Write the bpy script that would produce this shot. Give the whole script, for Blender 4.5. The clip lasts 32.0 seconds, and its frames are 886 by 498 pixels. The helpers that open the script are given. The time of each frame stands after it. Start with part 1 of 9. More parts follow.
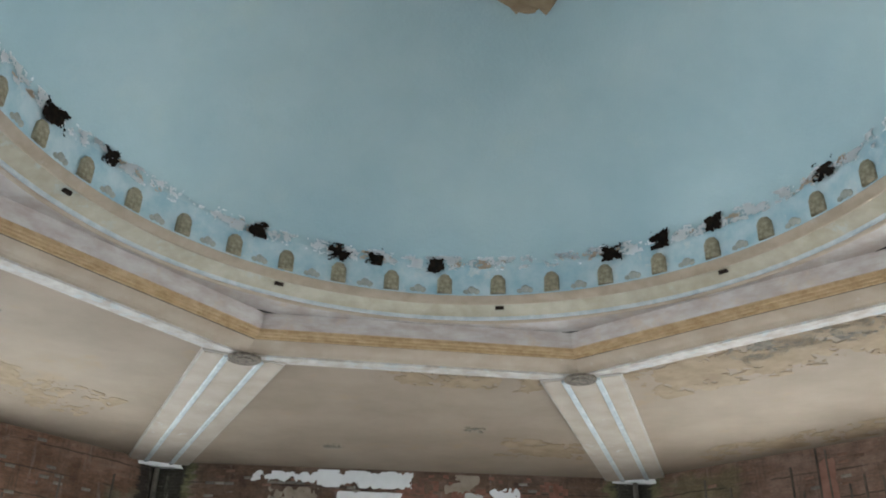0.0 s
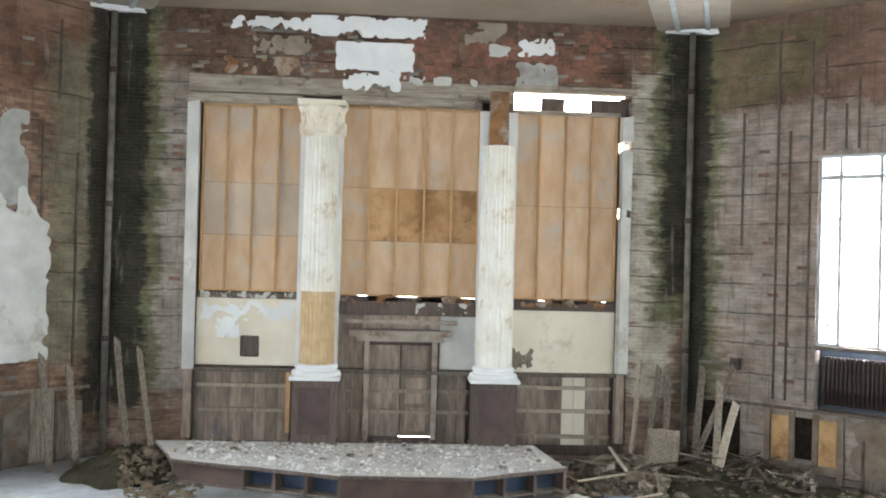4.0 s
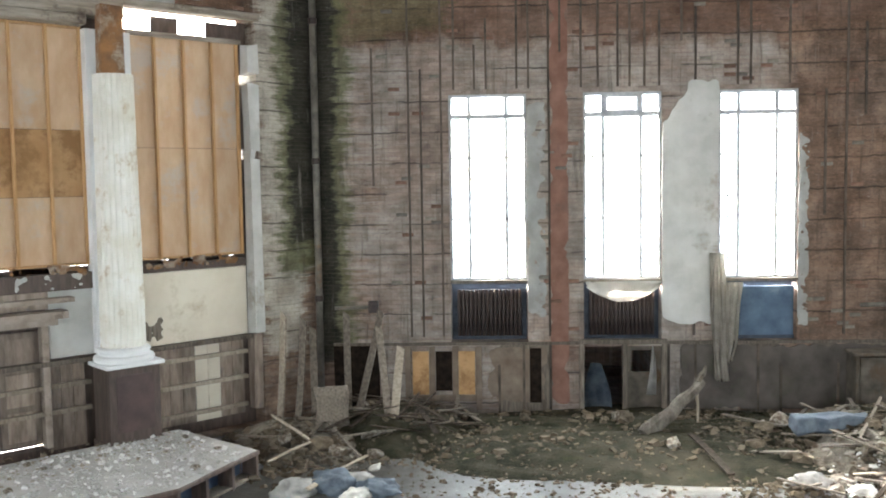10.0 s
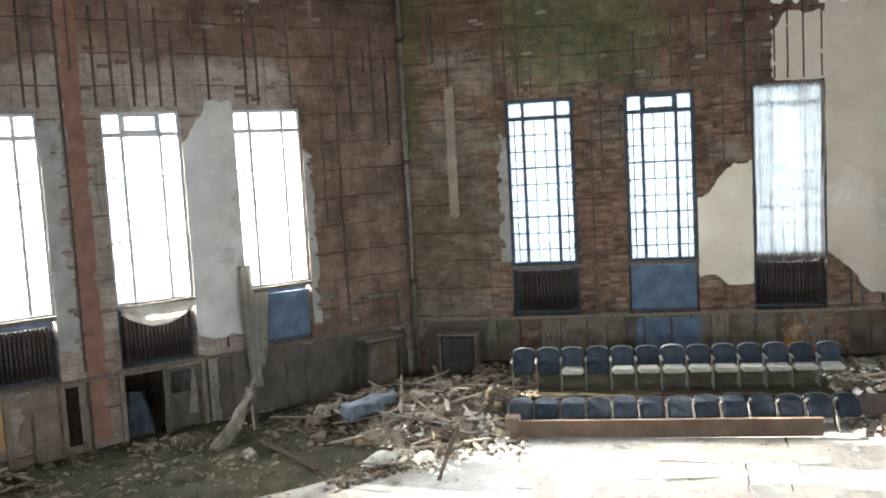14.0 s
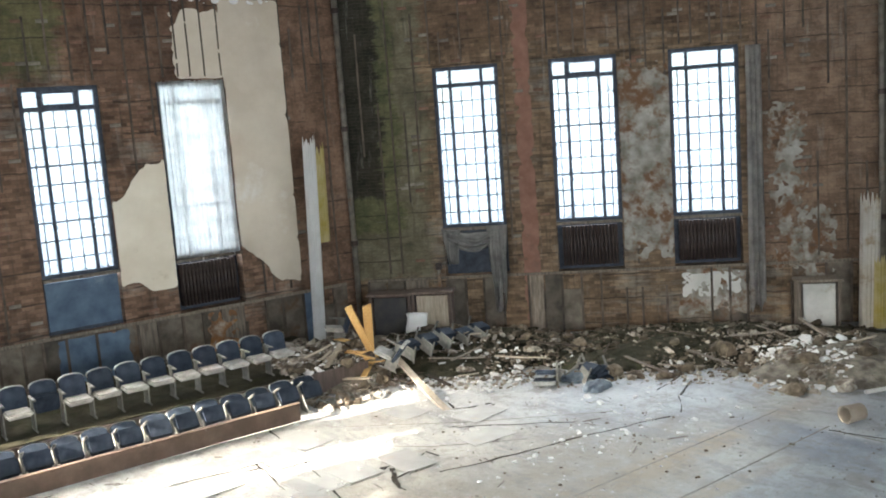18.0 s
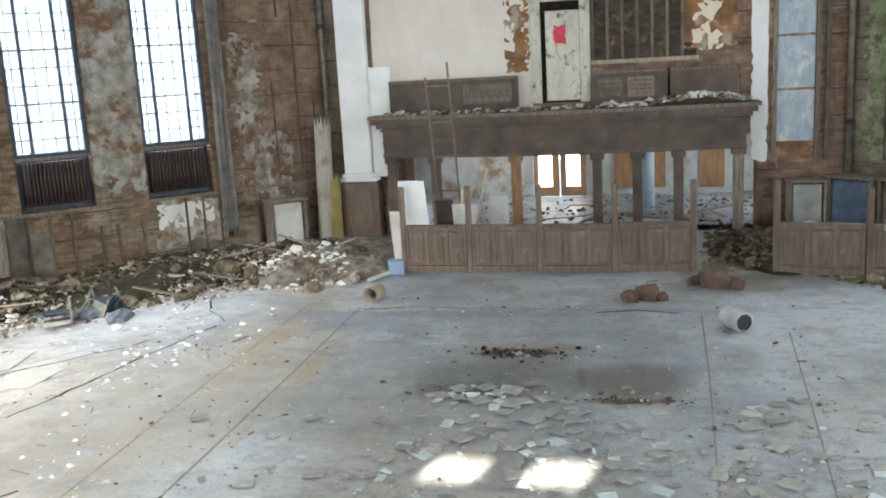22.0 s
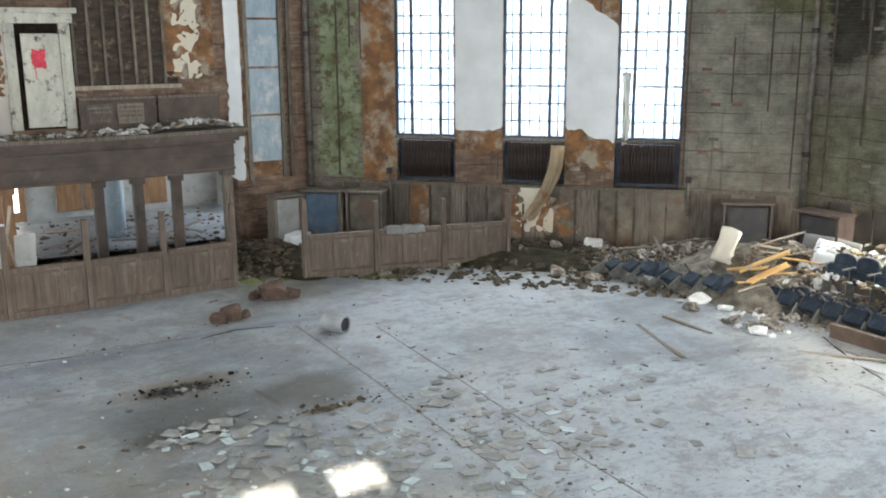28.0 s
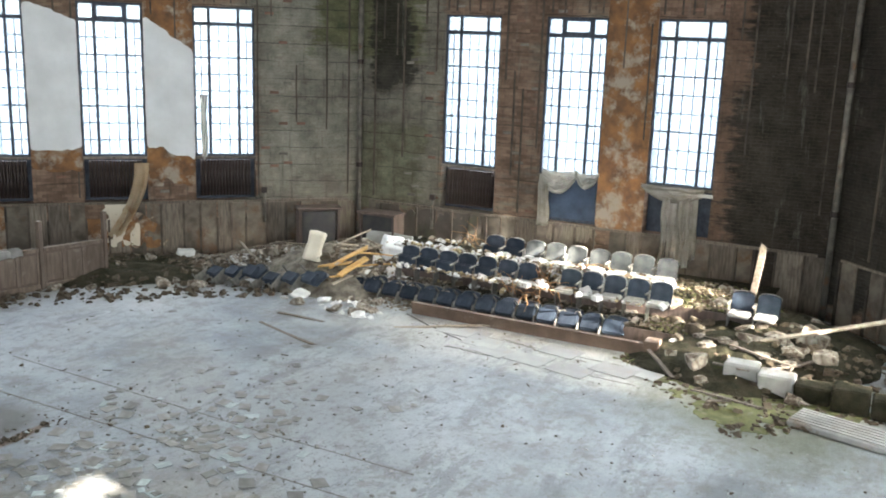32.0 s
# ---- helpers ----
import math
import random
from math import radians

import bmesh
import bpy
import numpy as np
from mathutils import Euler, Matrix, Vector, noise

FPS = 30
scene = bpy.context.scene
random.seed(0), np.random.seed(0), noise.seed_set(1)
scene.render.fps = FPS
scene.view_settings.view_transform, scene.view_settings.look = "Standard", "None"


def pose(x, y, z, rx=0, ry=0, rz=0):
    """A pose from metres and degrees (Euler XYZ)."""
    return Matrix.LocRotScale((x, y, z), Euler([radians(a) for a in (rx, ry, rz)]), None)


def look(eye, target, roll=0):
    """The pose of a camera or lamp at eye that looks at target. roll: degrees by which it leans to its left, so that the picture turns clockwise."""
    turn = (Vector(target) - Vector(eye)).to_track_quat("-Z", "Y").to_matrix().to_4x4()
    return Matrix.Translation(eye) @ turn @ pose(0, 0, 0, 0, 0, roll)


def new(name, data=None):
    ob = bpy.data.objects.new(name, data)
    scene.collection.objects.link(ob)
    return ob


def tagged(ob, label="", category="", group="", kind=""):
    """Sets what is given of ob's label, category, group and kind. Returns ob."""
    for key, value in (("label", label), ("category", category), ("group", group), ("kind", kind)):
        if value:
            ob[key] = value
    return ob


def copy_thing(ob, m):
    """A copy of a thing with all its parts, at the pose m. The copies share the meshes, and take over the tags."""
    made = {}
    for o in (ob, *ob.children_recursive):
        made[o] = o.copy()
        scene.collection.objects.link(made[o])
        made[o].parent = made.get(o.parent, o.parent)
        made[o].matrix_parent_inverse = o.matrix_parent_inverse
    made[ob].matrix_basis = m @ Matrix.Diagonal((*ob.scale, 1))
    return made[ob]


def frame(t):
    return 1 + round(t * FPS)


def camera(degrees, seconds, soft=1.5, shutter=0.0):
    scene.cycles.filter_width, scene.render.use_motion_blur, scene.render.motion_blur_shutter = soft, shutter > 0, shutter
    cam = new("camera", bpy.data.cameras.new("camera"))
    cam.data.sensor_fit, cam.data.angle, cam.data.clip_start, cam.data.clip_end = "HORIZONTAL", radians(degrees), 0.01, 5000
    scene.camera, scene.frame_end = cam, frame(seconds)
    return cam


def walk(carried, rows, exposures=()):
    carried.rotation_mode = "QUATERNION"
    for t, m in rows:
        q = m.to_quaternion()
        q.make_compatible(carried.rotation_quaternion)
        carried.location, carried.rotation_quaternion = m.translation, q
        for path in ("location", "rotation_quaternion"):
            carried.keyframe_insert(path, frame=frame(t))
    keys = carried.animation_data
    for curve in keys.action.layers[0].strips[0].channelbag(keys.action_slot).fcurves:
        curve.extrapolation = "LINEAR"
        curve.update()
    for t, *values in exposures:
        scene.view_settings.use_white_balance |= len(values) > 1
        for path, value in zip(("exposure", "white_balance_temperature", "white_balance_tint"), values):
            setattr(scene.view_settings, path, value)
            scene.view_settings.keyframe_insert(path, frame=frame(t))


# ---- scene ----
cam = camera(50.90, 32.0, soft=1.9)
PATH = [
    (0.0, (0.001, -9.063, 3.123), (0.364, -0.262, 7.856), 1.54),
    (0.5, (0.053, -8.575, 3.287), (0.333, 0.450, 7.585), 1.59),
    (1.0, (0.094, -8.082, 3.450), (0.288, 1.185, 7.202), 1.70),
    (1.5, (0.114, -7.580, 3.610), (0.235, 1.913, 6.749), 1.72),
    (2.0, (0.103, -7.065, 3.766), (0.182, 2.620, 6.256), 1.70),
    (2.5, (0.050, -6.534, 3.917), (0.149, 3.296, 5.749), 1.63),
    (3.0, (-0.048, -5.995, 4.059), (0.135, 3.932, 5.252), 1.65),
    (3.5, (-0.196, -5.460, 4.188), (0.161, 4.517, 4.770), 1.58),
    (4.0, (-0.398, -4.937, 4.302), (0.227, 5.043, 4.405), 1.53),
    (4.5, (-0.654, -4.438, 4.396), (0.344, 5.509, 4.146), 1.36),
    (6.5, (-2.035, -2.775, 4.604), (1.038, 6.710, 3.848), 0.99),
    (7.0, (-2.418, -2.456, 4.623), (1.203, 6.833, 3.846), 0.82),
    (7.5, (-2.802, -2.168, 4.639), (1.359, 6.892, 3.861), 0.52),
    (8.0, (-3.182, -1.906, 4.656), (1.488, 6.903, 3.884), 0.34),
    (8.5, (-3.552, -1.663, 4.679), (1.632, 6.855, 3.921), 0.06),
    (9.0, (-3.921, -1.428, 4.711), (1.769, 6.762, 3.968), -0.20),
    (9.5, (-4.298, -1.187, 4.755), (1.894, 6.631, 4.027), -0.56),
    (10.0, (-4.691, -0.928, 4.814), (2.002, 6.466, 4.088), -0.89),
    (10.5, (-5.104, -0.640, 4.888), (2.090, 6.268, 4.158), -1.18),
    (11.0, (-5.515, -0.323, 4.972), (2.167, 6.035, 4.228), -1.48),
    (11.5, (-5.896, 0.018, 5.061), (2.252, 5.764, 4.292), -1.65),
    (12.0, (-6.219, 0.380, 5.147), (2.385, 5.414, 4.350), -1.94),
    (12.5, (-6.460, 0.760, 5.225), (2.543, 5.030, 4.382), -2.26),
    (13.0, (-6.616, 1.159, 5.292), (2.735, 4.587, 4.388), -2.58),
    (13.5, (-6.687, 1.577, 5.343), (2.946, 4.084, 4.386), -2.87),
    (14.0, (-6.676, 2.017, 5.377), (3.154, 3.560, 4.376), -3.15),
    (14.5, (-6.584, 2.478, 5.392), (3.346, 3.038, 4.354), -3.37),
    (16.5, (-5.697, 4.295, 5.447), (3.690, 1.069, 4.230), -3.96),
    (17.0, (-5.414, 4.705, 5.475), (3.608, 0.588, 4.188), -4.03),
    (17.5, (-5.126, 5.105, 5.475), (3.438, 0.124, 4.119), -4.07),
    (18.0, (-4.842, 5.506, 5.424), (3.159, -0.322, 4.005), -4.11),
    (18.5, (-4.566, 5.911, 5.307), (2.774, -0.717, 3.824), -4.05),
    (19.0, (-4.285, 6.306, 5.139), (2.370, -0.994, 3.581), -3.96),
    (19.5, (-3.984, 6.668, 4.944), (1.982, -1.188, 3.304), -3.84),
    (20.0, (-3.646, 6.979, 4.747), (1.622, -1.345, 3.021), -3.76),
    (20.5, (-3.259, 7.221, 4.569), (1.289, -1.499, 2.756), -3.66),
    (21.0, (-2.832, 7.400, 4.424), (0.935, -1.668, 2.534), -3.51),
    (21.5, (-2.378, 7.527, 4.322), (0.626, -1.812, 2.381), -3.31),
    (22.0, (-1.907, 7.612, 4.272), (0.324, -1.933, 2.294), -3.12),
    (22.5, (-1.433, 7.666, 4.281), (0.049, -2.016, 2.266), -2.84),
    (23.0, (-0.957, 7.699, 4.334), (-0.177, -2.057, 2.278), -2.58),
    (23.5, (-0.485, 7.722, 4.411), (-0.381, -2.055, 2.315), -2.30),
    (24.0, (-0.018, 7.746, 4.493), (-0.563, -2.009, 2.363), -2.06),
    (24.5, (0.442, 7.780, 4.565), (-0.733, -1.915, 2.415), -1.83),
    (25.0, (0.894, 7.819, 4.629), (-0.891, -1.781, 2.471), -1.61),
    (25.5, (1.338, 7.857, 4.693), (-1.012, -1.619, 2.529), -1.36),
    (27.5, (3.071, 7.938, 5.049), (-1.456, -0.701, 2.842), -0.54),
    (28.0, (3.517, 7.963, 5.163), (-1.518, -0.387, 2.941), -0.29),
    (28.5, (3.978, 8.000, 5.283), (-1.551, -0.028, 3.051), 0.03),
    (29.0, (4.445, 8.039, 5.404), (-1.560, 0.362, 3.164), 0.30),
    (29.5, (4.908, 8.061, 5.518), (-1.579, 0.790, 3.273), 0.57),
    (30.0, (5.358, 8.052, 5.619), (-1.582, 1.210, 3.376), 0.88),
    (30.5, (5.785, 7.999, 5.704), (-1.599, 1.639, 3.463), 1.15),
    (31.0, (6.194, 7.909, 5.775), (-1.640, 2.109, 3.545), 1.48),
    (31.5, (6.591, 7.796, 5.836), (-1.693, 2.650, 3.625), 1.73),
    (32.0, (6.982, 7.670, 5.893), (-1.713, 3.242, 3.708), 1.98),
]
walk(cam, [(t, look(eye, target, roll)) for t, eye, target, roll in PATH], exposures=[(0, 3.46), (1, 3.6), (2, 3.86), (3, 4.05), (4, 4.12), (8, 4.1), (11, 3.9), (13, 3.6), (16, 3.52), (18, 3.58), (20, 3.8), (24, 3.9), (28, 3.84), (32, 3.7)])

# ---- light: low sun behind the stage wall, pale sky all round ----
SUN_AZ, SUN_EL = 12.0, 24.4
world = bpy.data.worlds.new("sky")
scene.world = world
world.use_nodes = True
wn = world.node_tree
sky = wn.nodes.new("ShaderNodeTexSky")
sky.sky_type, sky.sun_disc = "NISHITA", False
sky.sun_elevation, sky.sun_rotation = radians(SUN_EL), radians(SUN_AZ)
sky.air_density, sky.dust_density = 1.0, 1.0
wn.links.new(sky.outputs[0], wn.nodes["Background"].inputs[0])
wn.nodes["Background"].inputs[1].default_value = 0.14

sun = new("sun", bpy.data.lights.new("sun", "SUN"))
sun.data.energy, sun.data.angle, sun.data.color = 5.0, radians(0.6), (1.0, 0.94, 0.84)
sun_dir = Vector((math.sin(radians(SUN_AZ)) * math.cos(radians(SUN_EL)), math.cos(radians(SUN_AZ)) * math.cos(radians(SUN_EL)), math.sin(radians(SUN_EL))))
sun.matrix_world = look(sun_dir * 60, (0, 0, 0))

# ---- plan: a regular octagon, wall k turned 45 k degrees clockwise; wall space is (u to the right, y outwards, z up) ----
R = 15.0
TOP = 9.5
THICK = 0.7
NAMES = ["stage", "sunny", "curtain", "debris", "entrance", "plaster", "seats", "far"]


def wall_pose(k, u=0, y=0, z=0, rz=0):
    return pose(0, 0, 0, 0, 0, -45 * k) @ pose(u, y, z, 0, 0, rz)


# ---- mesh helpers ----
def box(bm, x0, x1, y0, y1, z0, z1, m=None):
    r = bmesh.ops.create_cube(bm, size=1)
    s = Matrix.LocRotScale(((x0 + x1) / 2, (y0 + y1) / 2, (z0 + z1) / 2), None, (abs(x1 - x0), abs(y1 - y0), abs(z1 - z0)))
    bmesh.ops.transform(bm, matrix=(m @ s) if m else s, verts=r["verts"])
    return r["verts"]


def cyl(bm, p, q, r0, r1=None, seg=12, caps=True):
    p, q = Vector(p), Vector(q)
    d = q - p
    r = bmesh.ops.create_cone(bm, cap_ends=caps, segments=seg, radius1=r0, radius2=r0 if r1 is None else r1, depth=d.length)
    m = Matrix.Translation((p + q) / 2) @ d.to_track_quat("Z", "Y").to_matrix().to_4x4()
    bmesh.ops.transform(bm, matrix=m, verts=r["verts"])
    return r["verts"]


def soften(bm, w=0.01, seg=1):
    bmesh.ops.bevel(bm, geom=bm.edges[:], offset=w, segments=seg, affect="EDGES", clamp_overlap=True)


def ragged(bm, amount, scale=3.0):
    for v in bm.verts:
        v.co += Vector(noise.noise_vector(v.co * scale)) * amount


def loft(bm, rings, closed=True):
    rows = [[bm.verts.new(p) for p in ring] for ring in rings]
    n = len(rows[0])
    for a, b in zip(rows, rows[1:]):
        for i in range(n if closed else n - 1):
            bm.faces.new((a[i], a[(i + 1) % n], b[(i + 1) % n], b[i]))
    return rows


def smooth(bm):
    for f in bm.faces:
        f.smooth = True


def part(name, bm, material, parent=None, label="", m=None):
    me = bpy.data.meshes.new(name)
    bm.normal_update()
    bm.to_mesh(me)
    bm.free()
    me.materials.append(material)
    ob = new(name, me)
    if parent:
        ob.parent = parent
    if m is not None:
        ob.matrix_basis = m
    if label:
        ob["label"] = label
    return ob


def again(name, source, parent, m):
    ob = new(name, source.data)
    ob.parent, ob.matrix_basis = parent, m
    return ob


def boxpart(name, dims, material, parent, label="", m=None, bevel=0.0, rag=0.0):
    bm = bmesh.new()
    box(bm, *dims)
    if bevel:
        soften(bm, bevel)
    if rag:
        ragged(bm, rag)
    return part(name, bm, material, parent, label, m)


def thing(name, label, category, m=None, group="", kind=""):
    ob = new(name)
    ob.empty_display_size = 0.1
    if m is not None:
        ob.matrix_basis = m
    return tagged(ob, label, category, group, kind)


# ---- materials ----
class Nodes:
    def __init__(self, name):
        self.m = bpy.data.materials.new(name)
        self.m.use_nodes = True
        self.t = self.m.node_tree
        self.b = self.t.nodes["Principled BSDF"]
        self.co = self.t.nodes.new("ShaderNodeTexCoord")

    def add(self, kind, **values):
        n = self.t.nodes.new("ShaderNode" + kind)
        for k, v in values.items():
            n.inputs[k.replace("_", " ")].default_value = v
        return n

    def link(self, a, b):
        self.t.links.new(a, b)

    def noise(self, scale, detail=5, rough=0.6, stretch=None, source="Object", seed=0.0):
        n = self.add("TexNoise", Scale=scale, Detail=detail, Roughness=rough)
        mp = self.add("Mapping")
        mp.inputs["Location"].default_value = (seed * 7.3, seed * 3.1, seed * 5.7)
        if stretch:
            mp.inputs["Scale"].default_value = stretch
        self.link(self.co.outputs[source], mp.inputs[0])
        self.link(mp.outputs[0], n.inputs["Vector"])
        return n.outputs["Fac"]

    def step(self, fac, lo, hi):
        n = self.add("MapRange")
        n.inputs["From Min"].default_value, n.inputs["From Max"].default_value = lo, hi
        self.link(fac, n.inputs["Value"])
        return n.outputs["Result"]

    def mix(self, fac, a, b):
        n = self.t.nodes.new("ShaderNodeMix")
        n.data_type = "RGBA"
        for v, i in ((fac, 0), (a, 6), (b, 7)):
            if hasattr(v, "is_linked"):
                self.link(v, n.inputs[i])
            else:
                n.inputs[i].default_value = v if i == 0 else (*v, 1)
        return n.outputs[2]

    def math(self, op, a, b):
        n = self.t.nodes.new("ShaderNodeMath")
        n.operation = op
        for v, i in ((a, 0), (b, 1)):
            if hasattr(v, "is_linked"):
                self.link(v, n.inputs[i])
            else:
                n.inputs[i].default_value = v
        return n.outputs[0]

    def done(self, colour, rough=0.85, metal=0.0, height=None, bump=0.3, dist=0.02, spec=0.4):
        if hasattr(colour, "is_linked"):
            self.link(colour, self.b.inputs["Base Color"])
        else:
            self.b.inputs["Base Color"].default_value = (*colour, 1)
        if hasattr(rough, "is_linked"):
            self.link(rough, self.b.inputs["Roughness"])
        else:
            self.b.inputs["Roughness"].default_value = rough
        self.b.inputs["Metallic"].default_value = metal
        self.b.inputs["Specular IOR Level"].default_value = spec
        if height is not None:
            bp = self.add("Bump", Strength=bump, Distance=dist)
            self.link(height, bp.inputs["Height"])
            self.link(bp.outputs[0], self.b.inputs["Normal"])
        return self.m


def plain(name, a, b, scale=4.0, rough=0.85, metal=0.0, bump=0.3, fine=45.0, dist=0.01, stain=None, amount=0.5, stain_scale=1.2, stretch=None, seed=0.0, vary=0.0, spec=0.4):
    n = Nodes(name)
    c = n.mix(n.step(n.noise(scale, stretch=stretch, seed=seed), 0.35, 0.65), a, b)
    if stain:
        lo = 0.72 - amount * 0.4
        c = n.mix(n.step(n.noise(stain_scale, 8, 0.7, seed=seed + 2), lo, lo + 0.12), c, stain)
    if vary:
        info = n.t.nodes.new("ShaderNodeObjectInfo")
        hsv = n.t.nodes.new("ShaderNodeHueSaturation")
        n.link(n.math("ADD", n.math("MULTIPLY", info.outputs["Random"], vary), 1 - vary / 2), hsv.inputs["Value"])
        n.link(c, hsv.inputs["Color"])
        c = hsv.outputs[0]
    return n.done(c, rough, metal, n.noise(fine, 6, 0.65, seed=seed), bump, dist, spec)


def masonry(name, bricks, cement, zones, seed, seam=0.47, cement_amount=0.5):
    """Bare brick and hollow tile: thin courses, smeared cement, wandering seams, and zones (u0, u1, z0, z1, feather,
    tone a, tone b, strength) of damp, moss, mould, redder brick, or glow and corner shade put into the colour, with
    brick-stepped edges.
    """
    n = Nodes(name)
    sep = n.t.nodes.new("ShaderNodeSeparateXYZ")
    com = n.t.nodes.new("ShaderNodeCombineXYZ")
    n.link(n.co.outputs["Object"], sep.inputs[0])
    u, z = sep.outputs[0], sep.outputs[2]
    n.link(u, com.inputs[0])
    n.link(z, com.inputs[1])
    t = n.add("TexBrick", Scale=1.0)
    t.inputs["Brick Width"].default_value, t.inputs["Row Height"].default_value, t.inputs["Mortar Size"].default_value = 0.24, 0.082, 0.006
    t.inputs["Color1"].default_value, t.inputs["Color2"].default_value, t.inputs["Mortar"].default_value = (0, 0, 0, 1), (1, 1, 1, 1), (0.3, 0.3, 0.3, 1)
    t.inputs["Mortar Smooth"].default_value = 0.5
    n.link(com.outputs[0], t.inputs["Vector"])
    bw = n.t.nodes.new("ShaderNodeRGBToBW")
    n.link(t.outputs["Color"], bw.inputs[0])
    cell = bw.outputs[0]
    streak = n.noise(1.1, 9, 0.72, (1.0, 1, 8.0), seed=seed + 1)
    broad = n.noise(0.42, 8, 0.62, seed=seed + 2)
    middle = n.noise(1.5, 8, 0.68, seed=seed + 3)
    fine = n.noise(13, 6, 0.75, (1, 1, 2.4), seed=seed + 4)
    c = n.mix(n.step(n.math("ADD", n.math("MULTIPLY", cell, 0.34), middle), 0.46, 0.90), bricks[0], bricks[1])
    grey = n.mix(n.step(middle, 0.36, 0.66), cement[0], cement[1])
    c = n.mix(n.math("MULTIPLY", n.step(n.math("ADD", n.math("MULTIPLY", broad, 0.6), n.math("MULTIPLY", streak, 0.4)), 0.62 - 0.24 * cement_amount, 0.74 - 0.24 * cement_amount), 0.85), c, grey)
    jitter = n.math("SUBTRACT", n.math("ADD", streak, n.math("MULTIPLY", n.math("SUBTRACT", cell, 0.5), 0.05)), 0.5)
    wide = n.math("SUBTRACT", n.noise(0.9, 7, 0.66, seed=seed + 6), 0.5)
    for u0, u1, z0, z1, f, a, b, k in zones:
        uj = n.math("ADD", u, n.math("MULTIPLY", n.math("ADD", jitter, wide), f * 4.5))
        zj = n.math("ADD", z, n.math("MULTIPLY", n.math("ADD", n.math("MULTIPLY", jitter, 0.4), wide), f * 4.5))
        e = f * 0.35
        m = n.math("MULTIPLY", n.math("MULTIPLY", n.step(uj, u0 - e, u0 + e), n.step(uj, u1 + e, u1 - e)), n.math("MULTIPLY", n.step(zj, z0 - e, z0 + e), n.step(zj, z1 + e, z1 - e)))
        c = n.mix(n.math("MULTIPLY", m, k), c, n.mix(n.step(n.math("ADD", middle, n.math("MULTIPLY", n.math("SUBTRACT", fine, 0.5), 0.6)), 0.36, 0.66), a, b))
    # missing and dark bricks, pale chips
    c = n.mix(n.math("MULTIPLY", n.step(n.noise(2.6, 9, 0.78, (0.9, 1, 4.2), seed=seed + 8), 0.575, 0.66), 0.55), c, (0.05, 0.038, 0.03))
    c = n.mix(n.math("MULTIPLY", n.step(n.noise(3.1, 9, 0.8, (0.8, 1, 3.6), seed=seed + 9), 0.61, 0.69), 0.45), c, cement[1])
    c = n.mix(n.math("MULTIPLY", n.step(n.noise(1.3, 8, 0.72, (5.5, 1, 0.45), seed=seed + 16), 0.54, 0.66), 0.5), c, (0.045, 0.036, 0.028))
    c = n.mix(n.math("MULTIPLY", n.step(n.noise(1.0, 8, 0.75, (4.0, 1, 0.5), seed=seed + 18), 0.58, 0.70), 0.4), c, cement[1])
    # long seams between the tile bands, running level and wandering a little
    zz = n.math("ADD", z, n.math("MULTIPLY", n.noise(0.9, 5, 0.7, (1, 1, 0.15), seed=seed + 10), 0.16))
    saw = n.math("ABSOLUTE", n.math("SUBTRACT", n.math("FRACT", n.math("DIVIDE", zz, seam), 0.0), 0.5), 0.0)
    line = n.math("MULTIPLY", n.step(saw, 0.035, 0.012), n.step(n.noise(0.8, 6, 0.7, (1, 1, 2.5), seed=seed + 12), 0.42, 0.52))
    c = n.mix(n.math("MULTIPLY", line, 0.75), c, (0.03, 0.024, 0.02))
    c = n.mix(n.math("MULTIPLY", t.outputs["Fac"], 0.30), c, (0.09, 0.075, 0.062))
    hsv = n.t.nodes.new("ShaderNodeHueSaturation")
    drift = n.math("ADD", n.step(n.noise(0.75, 7, 0.65, seed=seed + 14), 0.3, 0.7), n.step(n.noise(2.7, 7, 0.7, (1, 1, 1.8), seed=seed + 15), 0.3, 0.7))
    n.link(n.math("ADD", n.math("MULTIPLY", drift, 0.5), 0.55), hsv.inputs["Value"])
    n.link(c, hsv.inputs["Color"])
    c = hsv.outputs[0]
    h = n.math("ADD", n.math("MULTIPLY", n.math("ADD", t.outputs["Fac"], n.math("MULTIPLY", line, 2.0)), -0.5), n.math("ADD", fine, n.math("MULTIPLY", streak, 1.5)))
    return n.done(c, 0.92, 0, h, 0.6, 0.03, 0.2)


GREY = ((0.18, 0.165, 0.14), (0.29, 0.27, 0.235))
MOSSY = ((0.055, 0.062, 0.026), (0.135, 0.135, 0.065))
OLIVE = ((0.085, 0.08, 0.05), (0.17, 0.155, 0.105))
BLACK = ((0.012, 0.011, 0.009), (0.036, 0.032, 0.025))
REDDISH = ((0.088, 0.044, 0.027), (0.175, 0.096, 0.062))
UMBER = ((0.055, 0.032, 0.022), (0.15, 0.092, 0.062))
BRICK = ((0.075, 0.045, 0.030), (0.235, 0.145, 0.098))
BROWN = ((0.12, 0.076, 0.053), (0.235, 0.155, 0.11))
RUSSET = ((0.15, 0.098, 0.074), (0.27, 0.19, 0.148))
PALE = ((0.235, 0.205, 0.18), (0.36, 0.325, 0.29))
SAGE = ((0.13, 0.125, 0.10), (0.235, 0.225, 0.185))
